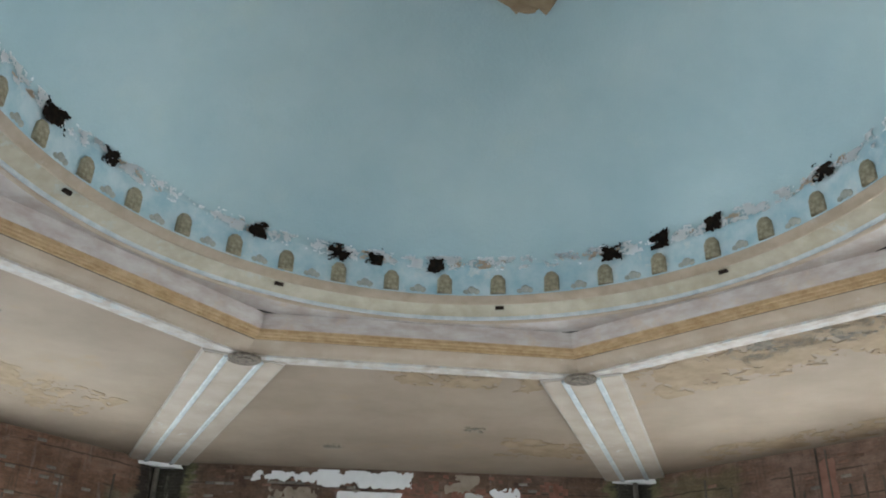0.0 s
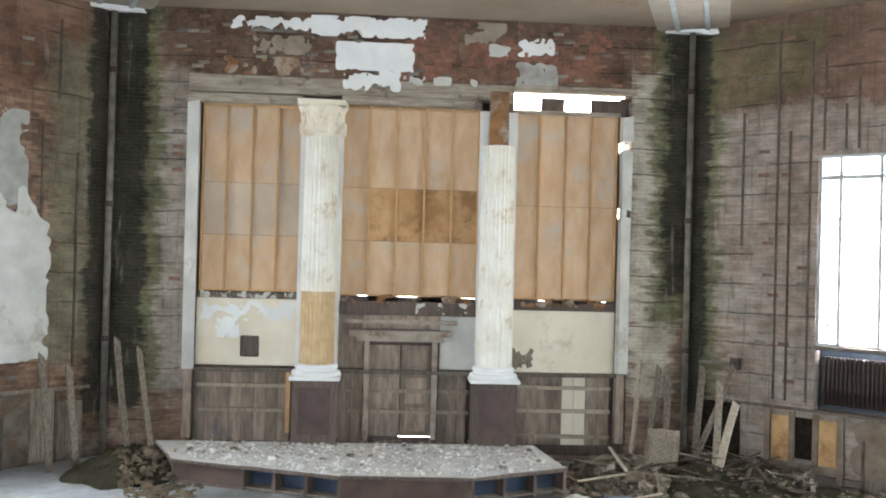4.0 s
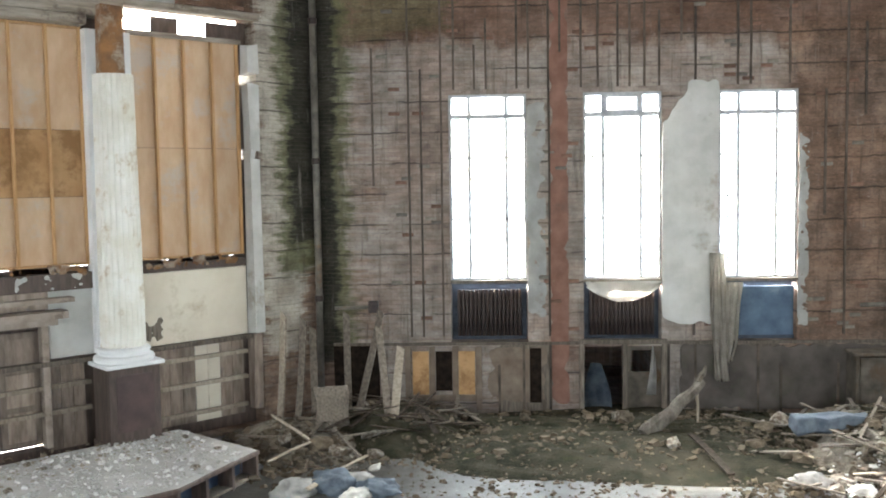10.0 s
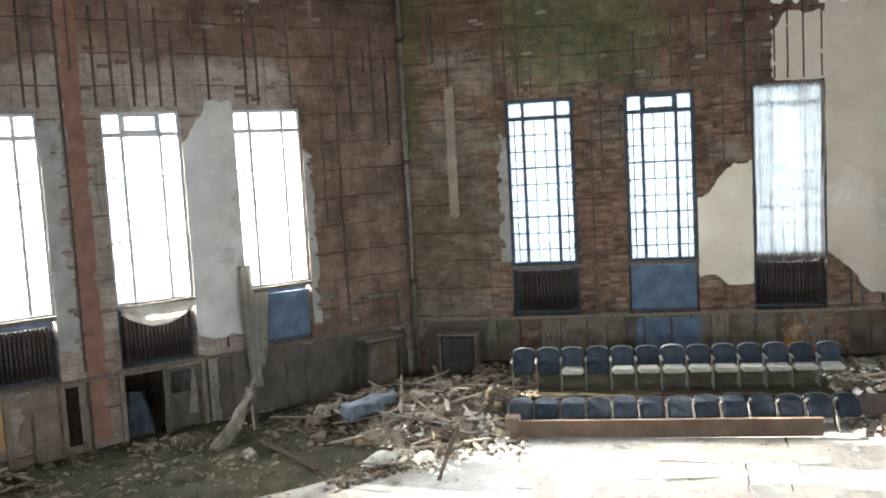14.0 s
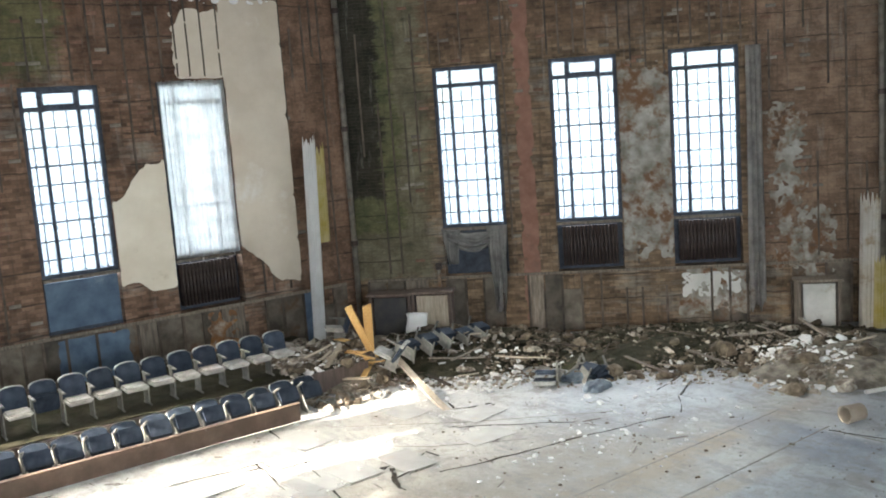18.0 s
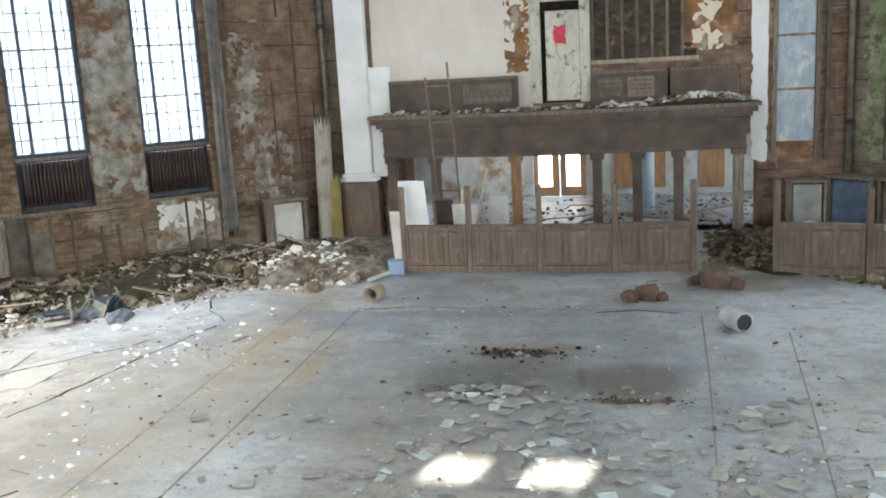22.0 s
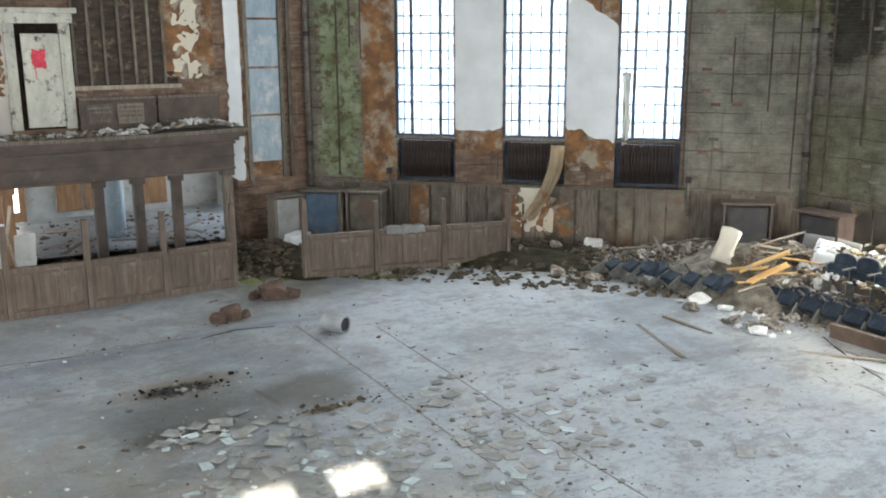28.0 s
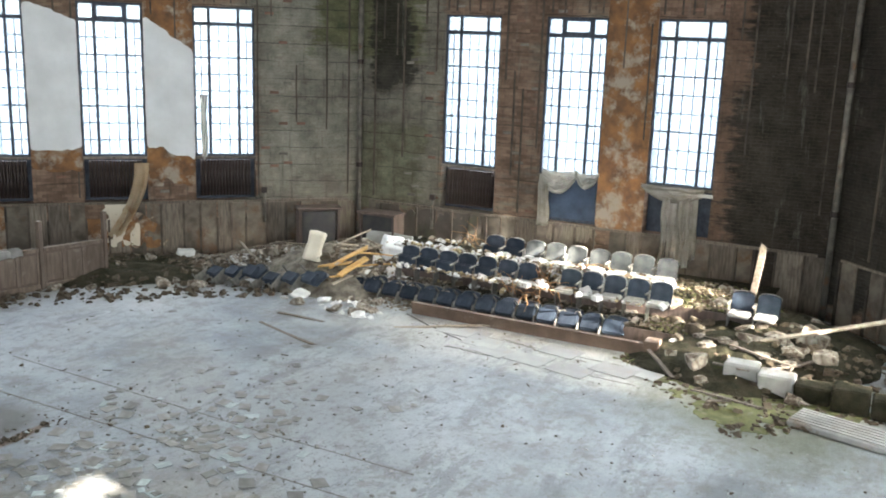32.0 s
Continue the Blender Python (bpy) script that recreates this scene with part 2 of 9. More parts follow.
WALLS = [
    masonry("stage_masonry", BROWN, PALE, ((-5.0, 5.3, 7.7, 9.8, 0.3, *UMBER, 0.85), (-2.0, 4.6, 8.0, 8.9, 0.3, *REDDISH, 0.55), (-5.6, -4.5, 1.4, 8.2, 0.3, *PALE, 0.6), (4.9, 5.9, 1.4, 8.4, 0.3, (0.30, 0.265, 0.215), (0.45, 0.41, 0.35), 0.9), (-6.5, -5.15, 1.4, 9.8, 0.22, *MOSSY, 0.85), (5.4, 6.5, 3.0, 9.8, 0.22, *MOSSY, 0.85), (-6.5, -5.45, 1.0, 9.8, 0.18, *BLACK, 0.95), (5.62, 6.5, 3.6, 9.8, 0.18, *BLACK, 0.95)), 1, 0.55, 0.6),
    # The PALE zone puts the glow round the sunny windows into the brick.
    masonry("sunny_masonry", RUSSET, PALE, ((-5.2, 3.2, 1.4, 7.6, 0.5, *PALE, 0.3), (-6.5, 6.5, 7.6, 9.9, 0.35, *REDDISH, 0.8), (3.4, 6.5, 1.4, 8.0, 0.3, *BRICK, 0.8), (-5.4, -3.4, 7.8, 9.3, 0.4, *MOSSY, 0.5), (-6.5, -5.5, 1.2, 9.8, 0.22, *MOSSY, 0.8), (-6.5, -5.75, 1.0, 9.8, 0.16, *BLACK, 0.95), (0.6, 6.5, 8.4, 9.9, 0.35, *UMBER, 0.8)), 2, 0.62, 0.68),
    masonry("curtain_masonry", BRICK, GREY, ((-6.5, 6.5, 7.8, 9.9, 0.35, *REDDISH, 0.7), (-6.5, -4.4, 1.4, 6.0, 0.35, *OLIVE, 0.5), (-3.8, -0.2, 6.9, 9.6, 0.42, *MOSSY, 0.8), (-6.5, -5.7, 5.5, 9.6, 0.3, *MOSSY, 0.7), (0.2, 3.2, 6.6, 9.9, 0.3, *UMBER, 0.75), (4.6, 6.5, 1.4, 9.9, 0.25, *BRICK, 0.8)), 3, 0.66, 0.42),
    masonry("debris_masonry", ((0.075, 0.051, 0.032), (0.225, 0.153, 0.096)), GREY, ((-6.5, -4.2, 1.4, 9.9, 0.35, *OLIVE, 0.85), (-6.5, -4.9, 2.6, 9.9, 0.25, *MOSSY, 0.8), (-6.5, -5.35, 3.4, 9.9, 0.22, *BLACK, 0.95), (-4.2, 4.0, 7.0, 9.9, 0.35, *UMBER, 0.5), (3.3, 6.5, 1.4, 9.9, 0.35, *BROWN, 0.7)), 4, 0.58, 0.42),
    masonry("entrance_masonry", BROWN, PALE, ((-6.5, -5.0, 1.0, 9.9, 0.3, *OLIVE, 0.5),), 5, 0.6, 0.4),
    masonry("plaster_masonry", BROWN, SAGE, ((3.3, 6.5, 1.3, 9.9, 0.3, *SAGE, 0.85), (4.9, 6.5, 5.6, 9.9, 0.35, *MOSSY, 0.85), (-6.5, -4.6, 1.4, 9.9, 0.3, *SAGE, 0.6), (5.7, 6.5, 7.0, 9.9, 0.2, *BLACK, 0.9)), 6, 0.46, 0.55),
    # BLACK where the seats and far walls meet paints that corner's shade.
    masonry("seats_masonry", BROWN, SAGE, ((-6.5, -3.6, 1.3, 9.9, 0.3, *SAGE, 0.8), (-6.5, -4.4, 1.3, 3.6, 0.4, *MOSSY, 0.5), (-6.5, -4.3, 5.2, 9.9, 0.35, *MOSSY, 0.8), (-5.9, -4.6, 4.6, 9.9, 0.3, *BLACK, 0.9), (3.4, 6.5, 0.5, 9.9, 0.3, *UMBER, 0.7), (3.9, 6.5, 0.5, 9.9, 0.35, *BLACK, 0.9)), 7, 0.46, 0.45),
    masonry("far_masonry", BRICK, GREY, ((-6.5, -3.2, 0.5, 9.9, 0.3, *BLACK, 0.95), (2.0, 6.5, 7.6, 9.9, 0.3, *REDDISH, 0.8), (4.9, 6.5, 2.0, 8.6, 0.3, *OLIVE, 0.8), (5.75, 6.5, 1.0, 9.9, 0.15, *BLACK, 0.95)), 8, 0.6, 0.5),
]
red_skin = plain("red_brick_skin", (0.15, 0.065, 0.042), (0.24, 0.115, 0.08), 6.0, 0.92, bump=0.5, stain=(0.10, 0.06, 0.045), amount=0.5)
plaster_white = plain("white_plaster", (0.62, 0.62, 0.61), (0.74, 0.74, 0.735), 1.2, 0.9, bump=0.2, stain=(0.48, 0.44, 0.38), amount=0.12, stain_scale=0.9)
tan_render = plain("tan_render", (0.20, 0.155, 0.112), (0.31, 0.26, 0.205), 2.0, 0.92, bump=0.4, stain=(0.16, 0.10, 0.06), amount=0.4)
plaster_pink = plain("pinkish_plaster", (0.56, 0.495, 0.435), (0.66, 0.61, 0.555), 0.8, 0.92, bump=0.3, stain=(0.66, 0.63, 0.60), amount=0.35, stain_scale=1.1, stretch=(1, 1, 0.5), seed=9)
plaster_tan = plain("tan_plaster", (0.47, 0.405, 0.325), (0.58, 0.515, 0.425), 0.8, 0.92, bump=0.3, stain=(0.66, 0.635, 0.59), amount=0.35, stain_scale=0.7, seed=6)
plaster_cream = plain("cream_plaster", (0.60, 0.53, 0.42), (0.70, 0.64, 0.53), 0.9, 0.92, bump=0.3, stain=(0.46, 0.38, 0.27), amount=0.4, stain_scale=0.9, seed=3)
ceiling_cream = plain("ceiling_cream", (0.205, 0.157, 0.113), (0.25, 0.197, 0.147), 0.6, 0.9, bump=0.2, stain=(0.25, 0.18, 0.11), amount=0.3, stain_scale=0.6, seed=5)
rib_paint = plain("rib_paint", (0.31, 0.28, 0.245), (0.378, 0.348, 0.314), 1.6, 0.85, bump=0.25, stain=(0.284, 0.224, 0.155), amount=0.3, stain_scale=1.2)
trim_white = plain("worn_white_trim", (0.327, 0.271, 0.241), (0.43, 0.391, 0.37), 2.2, 0.85, bump=0.3, stain=(0.413, 0.327, 0.258), amount=0.4, stain_scale=1.5, stretch=(1, 1, 3))
trim_blue = plain("pale_blue_trim", (0.32, 0.36, 0.38), (0.46, 0.49, 0.50), 5, 0.85, bump=0.2)
gold = plain("gold_bead", (0.30, 0.19, 0.09), (0.42, 0.29, 0.16), 6, 0.7, bump=0.2)
cornice_tan = plain("tan_cornice", (0.318, 0.249, 0.189), (0.387, 0.318, 0.249), 1.4, 0.88, bump=0.25, stain=(0.43, 0.378, 0.327), amount=0.25, stain_scale=2.0)
fillet_white = plain("flaking_fillet", (0.33, 0.285, 0.245), (0.46, 0.43, 0.40), 3.5, 0.88, bump=0.4, stain=(0.36, 0.40, 0.42), amount=0.45, stain_scale=2.4)
ochre_moulding = plain("ochre_moulding", (0.34, 0.30, 0.22), (0.44, 0.40, 0.32), 2.5, 0.85, bump=0.3, stain=(0.40, 0.43, 0.41), amount=0.35)
rim_tan = plain("rim_tan", (0.284, 0.224, 0.163), (0.361, 0.292, 0.224), 3.0, 0.85, bump=0.35, stain=(0.387, 0.361, 0.327), amount=0.25)
rib_band = plain("rib_band", (0.31, 0.258, 0.206), (0.37, 0.314, 0.258), 1.6, 0.85, bump=0.25, stain=(0.43, 0.404, 0.378), amount=0.3, stain_scale=1.8)
rosette_dark = plain("dark_rosette", (0.07, 0.055, 0.04), (0.17, 0.14, 0.11), 14, 0.85, bump=0.6)
dome_blue = plain("dome_blue", (0.285, 0.385, 0.405), (0.355, 0.445, 0.455), 0.35, 0.8, bump=0.3, fine=16, dist=0.03, stain=(0.36, 0.44, 0.43), amount=0.45, stain_scale=0.25, seed=2)
dome_grey = plain("patchy_blue", (0.24, 0.36, 0.40), (0.40, 0.47, 0.48), 2.5, 0.85, bump=0.4, stain=(0.55, 0.52, 0.47), amount=0.35, stain_scale=2.0)
bracket_brown = plain("bracket_brown", (0.15, 0.125, 0.075), (0.31, 0.265, 0.18), 14, 0.85, bump=0.8, dist=0.03)
ornament_dim = plain("worn_ornament", (0.22, 0.23, 0.20), (0.34, 0.33, 0.28), 12, 0.85, bump=0.5)
# Near-black for the painted shade of holes and gaps, and for charred crumbs.
unlit_or_char = plain("unlit_hole_and_char", (0.008, 0.006, 0.005), (0.024, 0.016, 0.011), 9, 0.95, spec=0.1)
header_wood = plain("flaking_header", (0.19, 0.155, 0.12), (0.36, 0.315, 0.26), 2.5, 0.9, stretch=(0.6, 4, 4), bump=0.4, stain=(0.09, 0.065, 0.05), amount=0.4, stain_scale=2.0)
plywood = plain("plywood", (0.50, 0.335, 0.205), (0.60, 0.435, 0.29), 1.6, 0.85, bump=0.15, stain=(0.50, 0.42, 0.345), amount=0.5, stain_scale=1.1, stretch=(2.0, 2, 0.8), vary=0.14)
plywood_grey = plain("greyed_plywood", (0.45, 0.355, 0.27), (0.54, 0.44, 0.345), 1.2, 0.85, bump=0.15, stain=(0.50, 0.37, 0.25), amount=0.3, stain_scale=1.3, vary=0.1)
plywood_wet = plain("wet_plywood", (0.40, 0.225, 0.095), (0.52, 0.325, 0.16), 1.4, 0.75, bump=0.15, stain=(0.28, 0.15, 0.06), amount=0.55, stain_scale=1.5, vary=0.2)
stud_wood = plain("stud_wood", (0.44, 0.25, 0.11), (0.56, 0.35, 0.17), 4, 0.8, stretch=(6, 6, 0.8), bump=0.2, vary=0.3)
dark_wood = plain("dark_stained_wood", (0.065, 0.046, 0.038), (0.12, 0.085, 0.068), 3, 0.6, stretch=(4, 4, 0.8), bump=0.2, stain=(0.16, 0.13, 0.11), amount=0.3, vary=0.3)
bench_wood = plain("faded_bench_wood", (0.085, 0.059, 0.043), (0.145, 0.106, 0.079), 3, 0.75, stretch=(4, 4, 0.7), bump=0.2, stain=(0.23, 0.185, 0.148), amount=0.32, stain_scale=1.4, vary=0.25)
grey_wood = plain("weathered_wood", (0.095, 0.076, 0.058), (0.20, 0.165, 0.13), 4, 0.9, stretch=(6, 6, 0.7), bump=0.4, stain=(0.07, 0.055, 0.04), amount=0.35, vary=0.6)
pale_wood = plain("pale_wood", (0.24, 0.195, 0.145), (0.38, 0.32, 0.25), 4, 0.85, stretch=(6, 6, 0.7), bump=0.3, vary=0.4)
fresh_wood = plain("broken_pine", (0.48, 0.27, 0.09), (0.60, 0.38, 0.15), 5, 0.8, stretch=(6, 6, 0.7), bump=0.3, vary=0.3)
wains_panel = plain("stained_wainscot", (0.06, 0.048, 0.037), (0.16, 0.135, 0.105), 2.2, 0.9, bump=0.4, stain=(0.10, 0.06, 0.035), amount=0.45, stain_scale=1.5, vary=0.6)
rust = plain("rust_stain", (0.095, 0.05, 0.028), (0.28, 0.135, 0.05), 2.2, 0.9, bump=0.4, stain=(0.32, 0.27, 0.215), amount=0.56, stain_scale=2.0)
red_tile = plain("red_tile", (0.165, 0.08, 0.056), (0.235, 0.125, 0.09), 3.0, 0.9, bump=0.4, stain=(0.14, 0.08, 0.06), amount=0.4)
iron = plain("cast_iron", (0.03, 0.022, 0.02), (0.065, 0.045, 0.038), 6, 0.55, metal=0.3, bump=0.2, stain=(0.12, 0.07, 0.05), amount=0.3)
# Paler copy of the window steel; the sunny wall's glare is in its colour.
steel_glare = plain("glare_pale_window_steel", (0.30, 0.31, 0.32), (0.45, 0.45, 0.45), 8, 0.8, bump=0.2)
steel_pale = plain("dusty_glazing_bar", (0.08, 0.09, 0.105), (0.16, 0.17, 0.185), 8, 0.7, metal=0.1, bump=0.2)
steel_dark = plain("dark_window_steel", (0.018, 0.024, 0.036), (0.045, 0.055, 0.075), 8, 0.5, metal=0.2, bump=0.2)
pipe_metal = plain("old_pipe", (0.10, 0.09, 0.075), (0.20, 0.18, 0.15), 5, 0.6, metal=0.3, bump=0.3, stain=(0.22, 0.11, 0.05), amount=0.4)
shelf_blue = plain("dark_blue_shelf", (0.02, 0.035, 0.065), (0.045, 0.07, 0.115), 3, 0.6, bump=0.2, stain=(0.12, 0.14, 0.16), amount=0.25)
blue_paint = plain("old_blue_paint", (0.045, 0.075, 0.12), (0.09, 0.14, 0.20), 3, 0.6, bump=0.2, stain=(0.20, 0.24, 0.27), amount=0.3)
seat_blue = plain("navy_upholstery", (0.016, 0.022, 0.034), (0.036, 0.047, 0.064), 5, 0.75, bump=0.25, stain=(0.13, 0.13, 0.126), amount=0.2, stain_scale=3.5, vary=0.5, spec=0.12)
seat_dust = plain("dust_on_seat", (0.19, 0.185, 0.17), (0.37, 0.36, 0.335), 7, 0.95, bump=0.6, stain=(0.12, 0.13, 0.14), amount=0.35, stain_scale=5)
seat_grey = plain("dust_grey_upholstery", (0.075, 0.085, 0.088), (0.165, 0.17, 0.165), 5, 0.9, bump=0.4, stain=(0.05, 0.06, 0.07), amount=0.4, stain_scale=4)
seat_iron = plain("seat_standard_iron", (0.09, 0.085, 0.075), (0.17, 0.16, 0.14), 8, 0.7, bump=0.2)
moss_ground = plain("mossy_dirt", (0.018, 0.017, 0.010), (0.046, 0.04, 0.026), 3.0, 0.95, bump=0.9, fine=18, dist=0.04, stain=(0.046, 0.048, 0.018), amount=0.3, stain_scale=1.4, spec=0.08)
rubble_mat = plain("plaster_rubble", (0.15, 0.125, 0.095), (0.37, 0.335, 0.285), 3, 0.95, bump=0.6, fine=25, stain=(0.085, 0.062, 0.042), amount=0.7, stain_scale=2.5, vary=0.6)
rubble_white = plain("white_rubble", (0.50, 0.49, 0.46), (0.72, 0.71, 0.68), 3, 0.95, bump=0.6, fine=25, vary=0.4)
rubble_brown = plain("brown_rubble", (0.055, 0.042, 0.028), (0.145, 0.115, 0.082), 3, 0.95, bump=0.7, fine=25, vary=0.6, spec=0.15)
cloth_white = plain("dirty_white_cloth", (0.50, 0.47, 0.42), (0.66, 0.63, 0.57), 3, 0.95, bump=0.2, stain=(0.36, 0.29, 0.22), amount=0.35)
cloth_grey = plain("dirty_grey_cloth", (0.22, 0.21, 0.20), (0.38, 0.36, 0.33), 3, 0.95, bump=0.2, stain=(0.18, 0.14, 0.10), amount=0.35)
cloth_pale = plain("tan_torn_cloth", (0.38, 0.34, 0.275), (0.54, 0.50, 0.43), 3, 0.95, bump=0.25, stain=(0.20, 0.15, 0.10), amount=0.35)
cloth_yellow = plain("yellowed_cloth", (0.46, 0.37, 0.10), (0.58, 0.50, 0.26), 3, 0.9, bump=0.2)
cloth_blue = plain("grey_blue_bag", (0.045, 0.06, 0.08), (0.13, 0.155, 0.18), 4, 0.7, bump=0.3)
tile_pale = plain("fallen_tile", (0.34, 0.38, 0.38), (0.50, 0.54, 0.53), 4, 0.8, bump=0.3, stain=(0.33, 0.29, 0.24), amount=0.4, vary=0.4)
tile_brown = plain("fallen_tile_brown", (0.20, 0.188, 0.165), (0.29, 0.28, 0.262), 4, 0.9, bump=0.3, vary=0.5)
door_paint = plain("peeling_cream_paint", (0.44, 0.42, 0.35), (0.58, 0.56, 0.48), 5, 0.8, bump=0.4, stain=(0.10, 0.08, 0.06), amount=0.42, stain_scale=6, stretch=(1, 1, 0.35))
red_paint = plain("red_spray_paint", (0.50, 0.025, 0.05), (0.62, 0.06, 0.09), 9, 0.6)
# Near-black paint standing in for insides that get no light.
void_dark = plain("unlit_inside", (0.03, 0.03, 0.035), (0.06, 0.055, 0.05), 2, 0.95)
room_wall = plain("vestibule_wall", (0.28, 0.27, 0.25), (0.42, 0.41, 0.39), 1.5, 0.9, stain=(0.20, 0.13, 0.08), amount=0.5)
door_brown = plain("brown_door_wood", (0.18, 0.09, 0.04), (0.28, 0.15, 0.07), 3, 0.6, stretch=(4, 4, 0.6), bump=0.2)
blue_panel = plain("peeling_blue_panel", (0.26, 0.33, 0.39), (0.38, 0.44, 0.48), 2.5, 0.8, bump=0.4, stain=(0.56, 0.55, 0.52), amount=0.5, stain_scale=2.2, stretch=(2, 2, 0.8))


def floor_material():
    """Worn composition floor under plaster dust: grey with tan wear, dirt blown in by the walls, soot and damp spots,
    and sunlit pools painted before the seats.
    """
    n = Nodes("dusty_floor")
    sep = n.t.nodes.new("ShaderNodeSeparateXYZ")
    n.link(n.co.outputs["Object"], sep.inputs[0])
    blur = n.noise(2.4, 10, 0.82, seed=11)
    coarse = n.noise(0.5, 8, 0.7, seed=12)

    def spot(cx, cy, rx, ry, hard=0.9, wander=3.0, turn=0.0):
        x, y = n.math("SUBTRACT", sep.outputs[0], cx), n.math("SUBTRACT", sep.outputs[1], cy)
        c, s = math.cos(radians(turn)), math.sin(radians(turn))
        p = n.math("ADD", n.math("MULTIPLY", x, c / rx), n.math("MULTIPLY", y, s / rx))
        q = n.math("ADD", n.math("MULTIPLY", x, -s / ry), n.math("MULTIPLY", y, c / ry))
        d = n.math("ADD", n.math("MULTIPLY", p, p), n.math("MULTIPLY", q, q))
        d = n.math("ADD", d, n.math("MULTIPLY", n.math("SUBTRACT", n.math("ADD", blur, coarse), 1.0), wander))
        return n.step(d, 1.0 + hard * 0.5, 1.0 - hard * 0.5)
    c = n.mix(n.step(n.noise(0.35, 9, 0.7), 0.40, 0.60), (0.185, 0.20, 0.215), (0.34, 0.36, 0.378))
    c = n.mix(n.math("MULTIPLY", n.step(n.noise(0.28, 8, 0.7, seed=3), 0.54, 0.72), 0.7), c, (0.25, 0.205, 0.145))
    c = n.mix(n.math("MULTIPLY", n.step(n.noise(0.6, 9, 0.75, seed=6), 0.54, 0.72), 0.7), c, (0.13, 0.13, 0.128))
    def lay(c, spots):
        for k, tone, sp in spots:
            c = n.mix(n.math("MULTIPLY", spot(*sp), k), c, tone)
        return c
    # Warm pale spots at (8.6, -1.6) and (-9.2, 1.6) paint sunlit floor.
    c = lay(c, ((0.55, (0.28, 0.235, 0.165), (4.2, -4.2, 1.1, 5.0, 1.6, 2.2, 2.0)), (0.8, (0.255, 0.18, 0.095), (4.2, -3.6, 0.3, 4.6, 1.6, 1.4, 0)), (0.6, (0.20, 0.165, 0.115), (3.7, -2.4, 0.55, 2.6, 1.6, 2.0, 0)), (0.6, (0.25, 0.175, 0.09), (3.02, -3.6, 0.22, 2.4, 1.4, 2.0, -1.5)), (0.6, (0.13, 0.165, 0.225), (3.3, -7.1, 1.6, 0.5, 1.4, 3.0, -12)), (0.5, (0.16, 0.185, 0.23), (-5.0, -8.0, 2.6, 0.8, 1.4, 3.5, 8)), (0.5, (0.235, 0.20, 0.15), (-4.6, -3.4, 1.5, 0.9, 1.4, 3.5, 30)), (0.5, (0.14, 0.135, 0.125), (1.2, -3.0, 2.2, 1.2, 1.5, 4.0)), (0.75, (0.18, 0.145, 0.098), (5.5, -2.6, 1.9, 3.2, 1.5, 3.0)), (0.5, (0.27, 0.22, 0.16), (0.5, 0.0, 2.6, 2.4, 1.2, 4.0)), (0.7, (0.41, 0.385, 0.34), (8.6, -1.6, 2.4, 4.2, 1.2, 3.0)), (0.7, (0.42, 0.395, 0.345), (-9.2, 1.6, 1.1, 4.6, 1.2, 2.4)), (0.5, (0.42, 0.435, 0.45), (-5.5, -7.2, 3.2, 1.6, 1.4, 4.0)), (0.5, (0.41, 0.425, 0.44), (-5.0, 0.0, 2.6, 3.4, 1.4, 4.0))))
    c = n.mix(n.math("MULTIPLY", n.step(n.noise(1.9, 10, 0.85, seed=21), 0.51, 0.57), 0.6), c, (0.155, 0.14, 0.118))
    c = n.mix(n.math("MULTIPLY", n.step(n.noise(1.1, 10, 0.85, (0.5, 1.6, 1), seed=23), 0.52, 0.58), 0.55), c, (0.125, 0.128, 0.13))
    c = n.mix(n.math("MULTIPLY", n.step(n.noise(12, 8, 0.8, seed=25), 0.56, 0.60), 0.75), c, (0.12, 0.105, 0.085))
    c = n.mix(n.step(n.noise(4.5, 9, 0.8, seed=8), 0.59, 0.70), c, (0.42, 0.425, 0.425))
    c = n.mix(n.math("MULTIPLY", n.step(n.noise(9, 8, 0.8, seed=14), 0.57, 0.66), 0.5), c, (0.17, 0.16, 0.145))
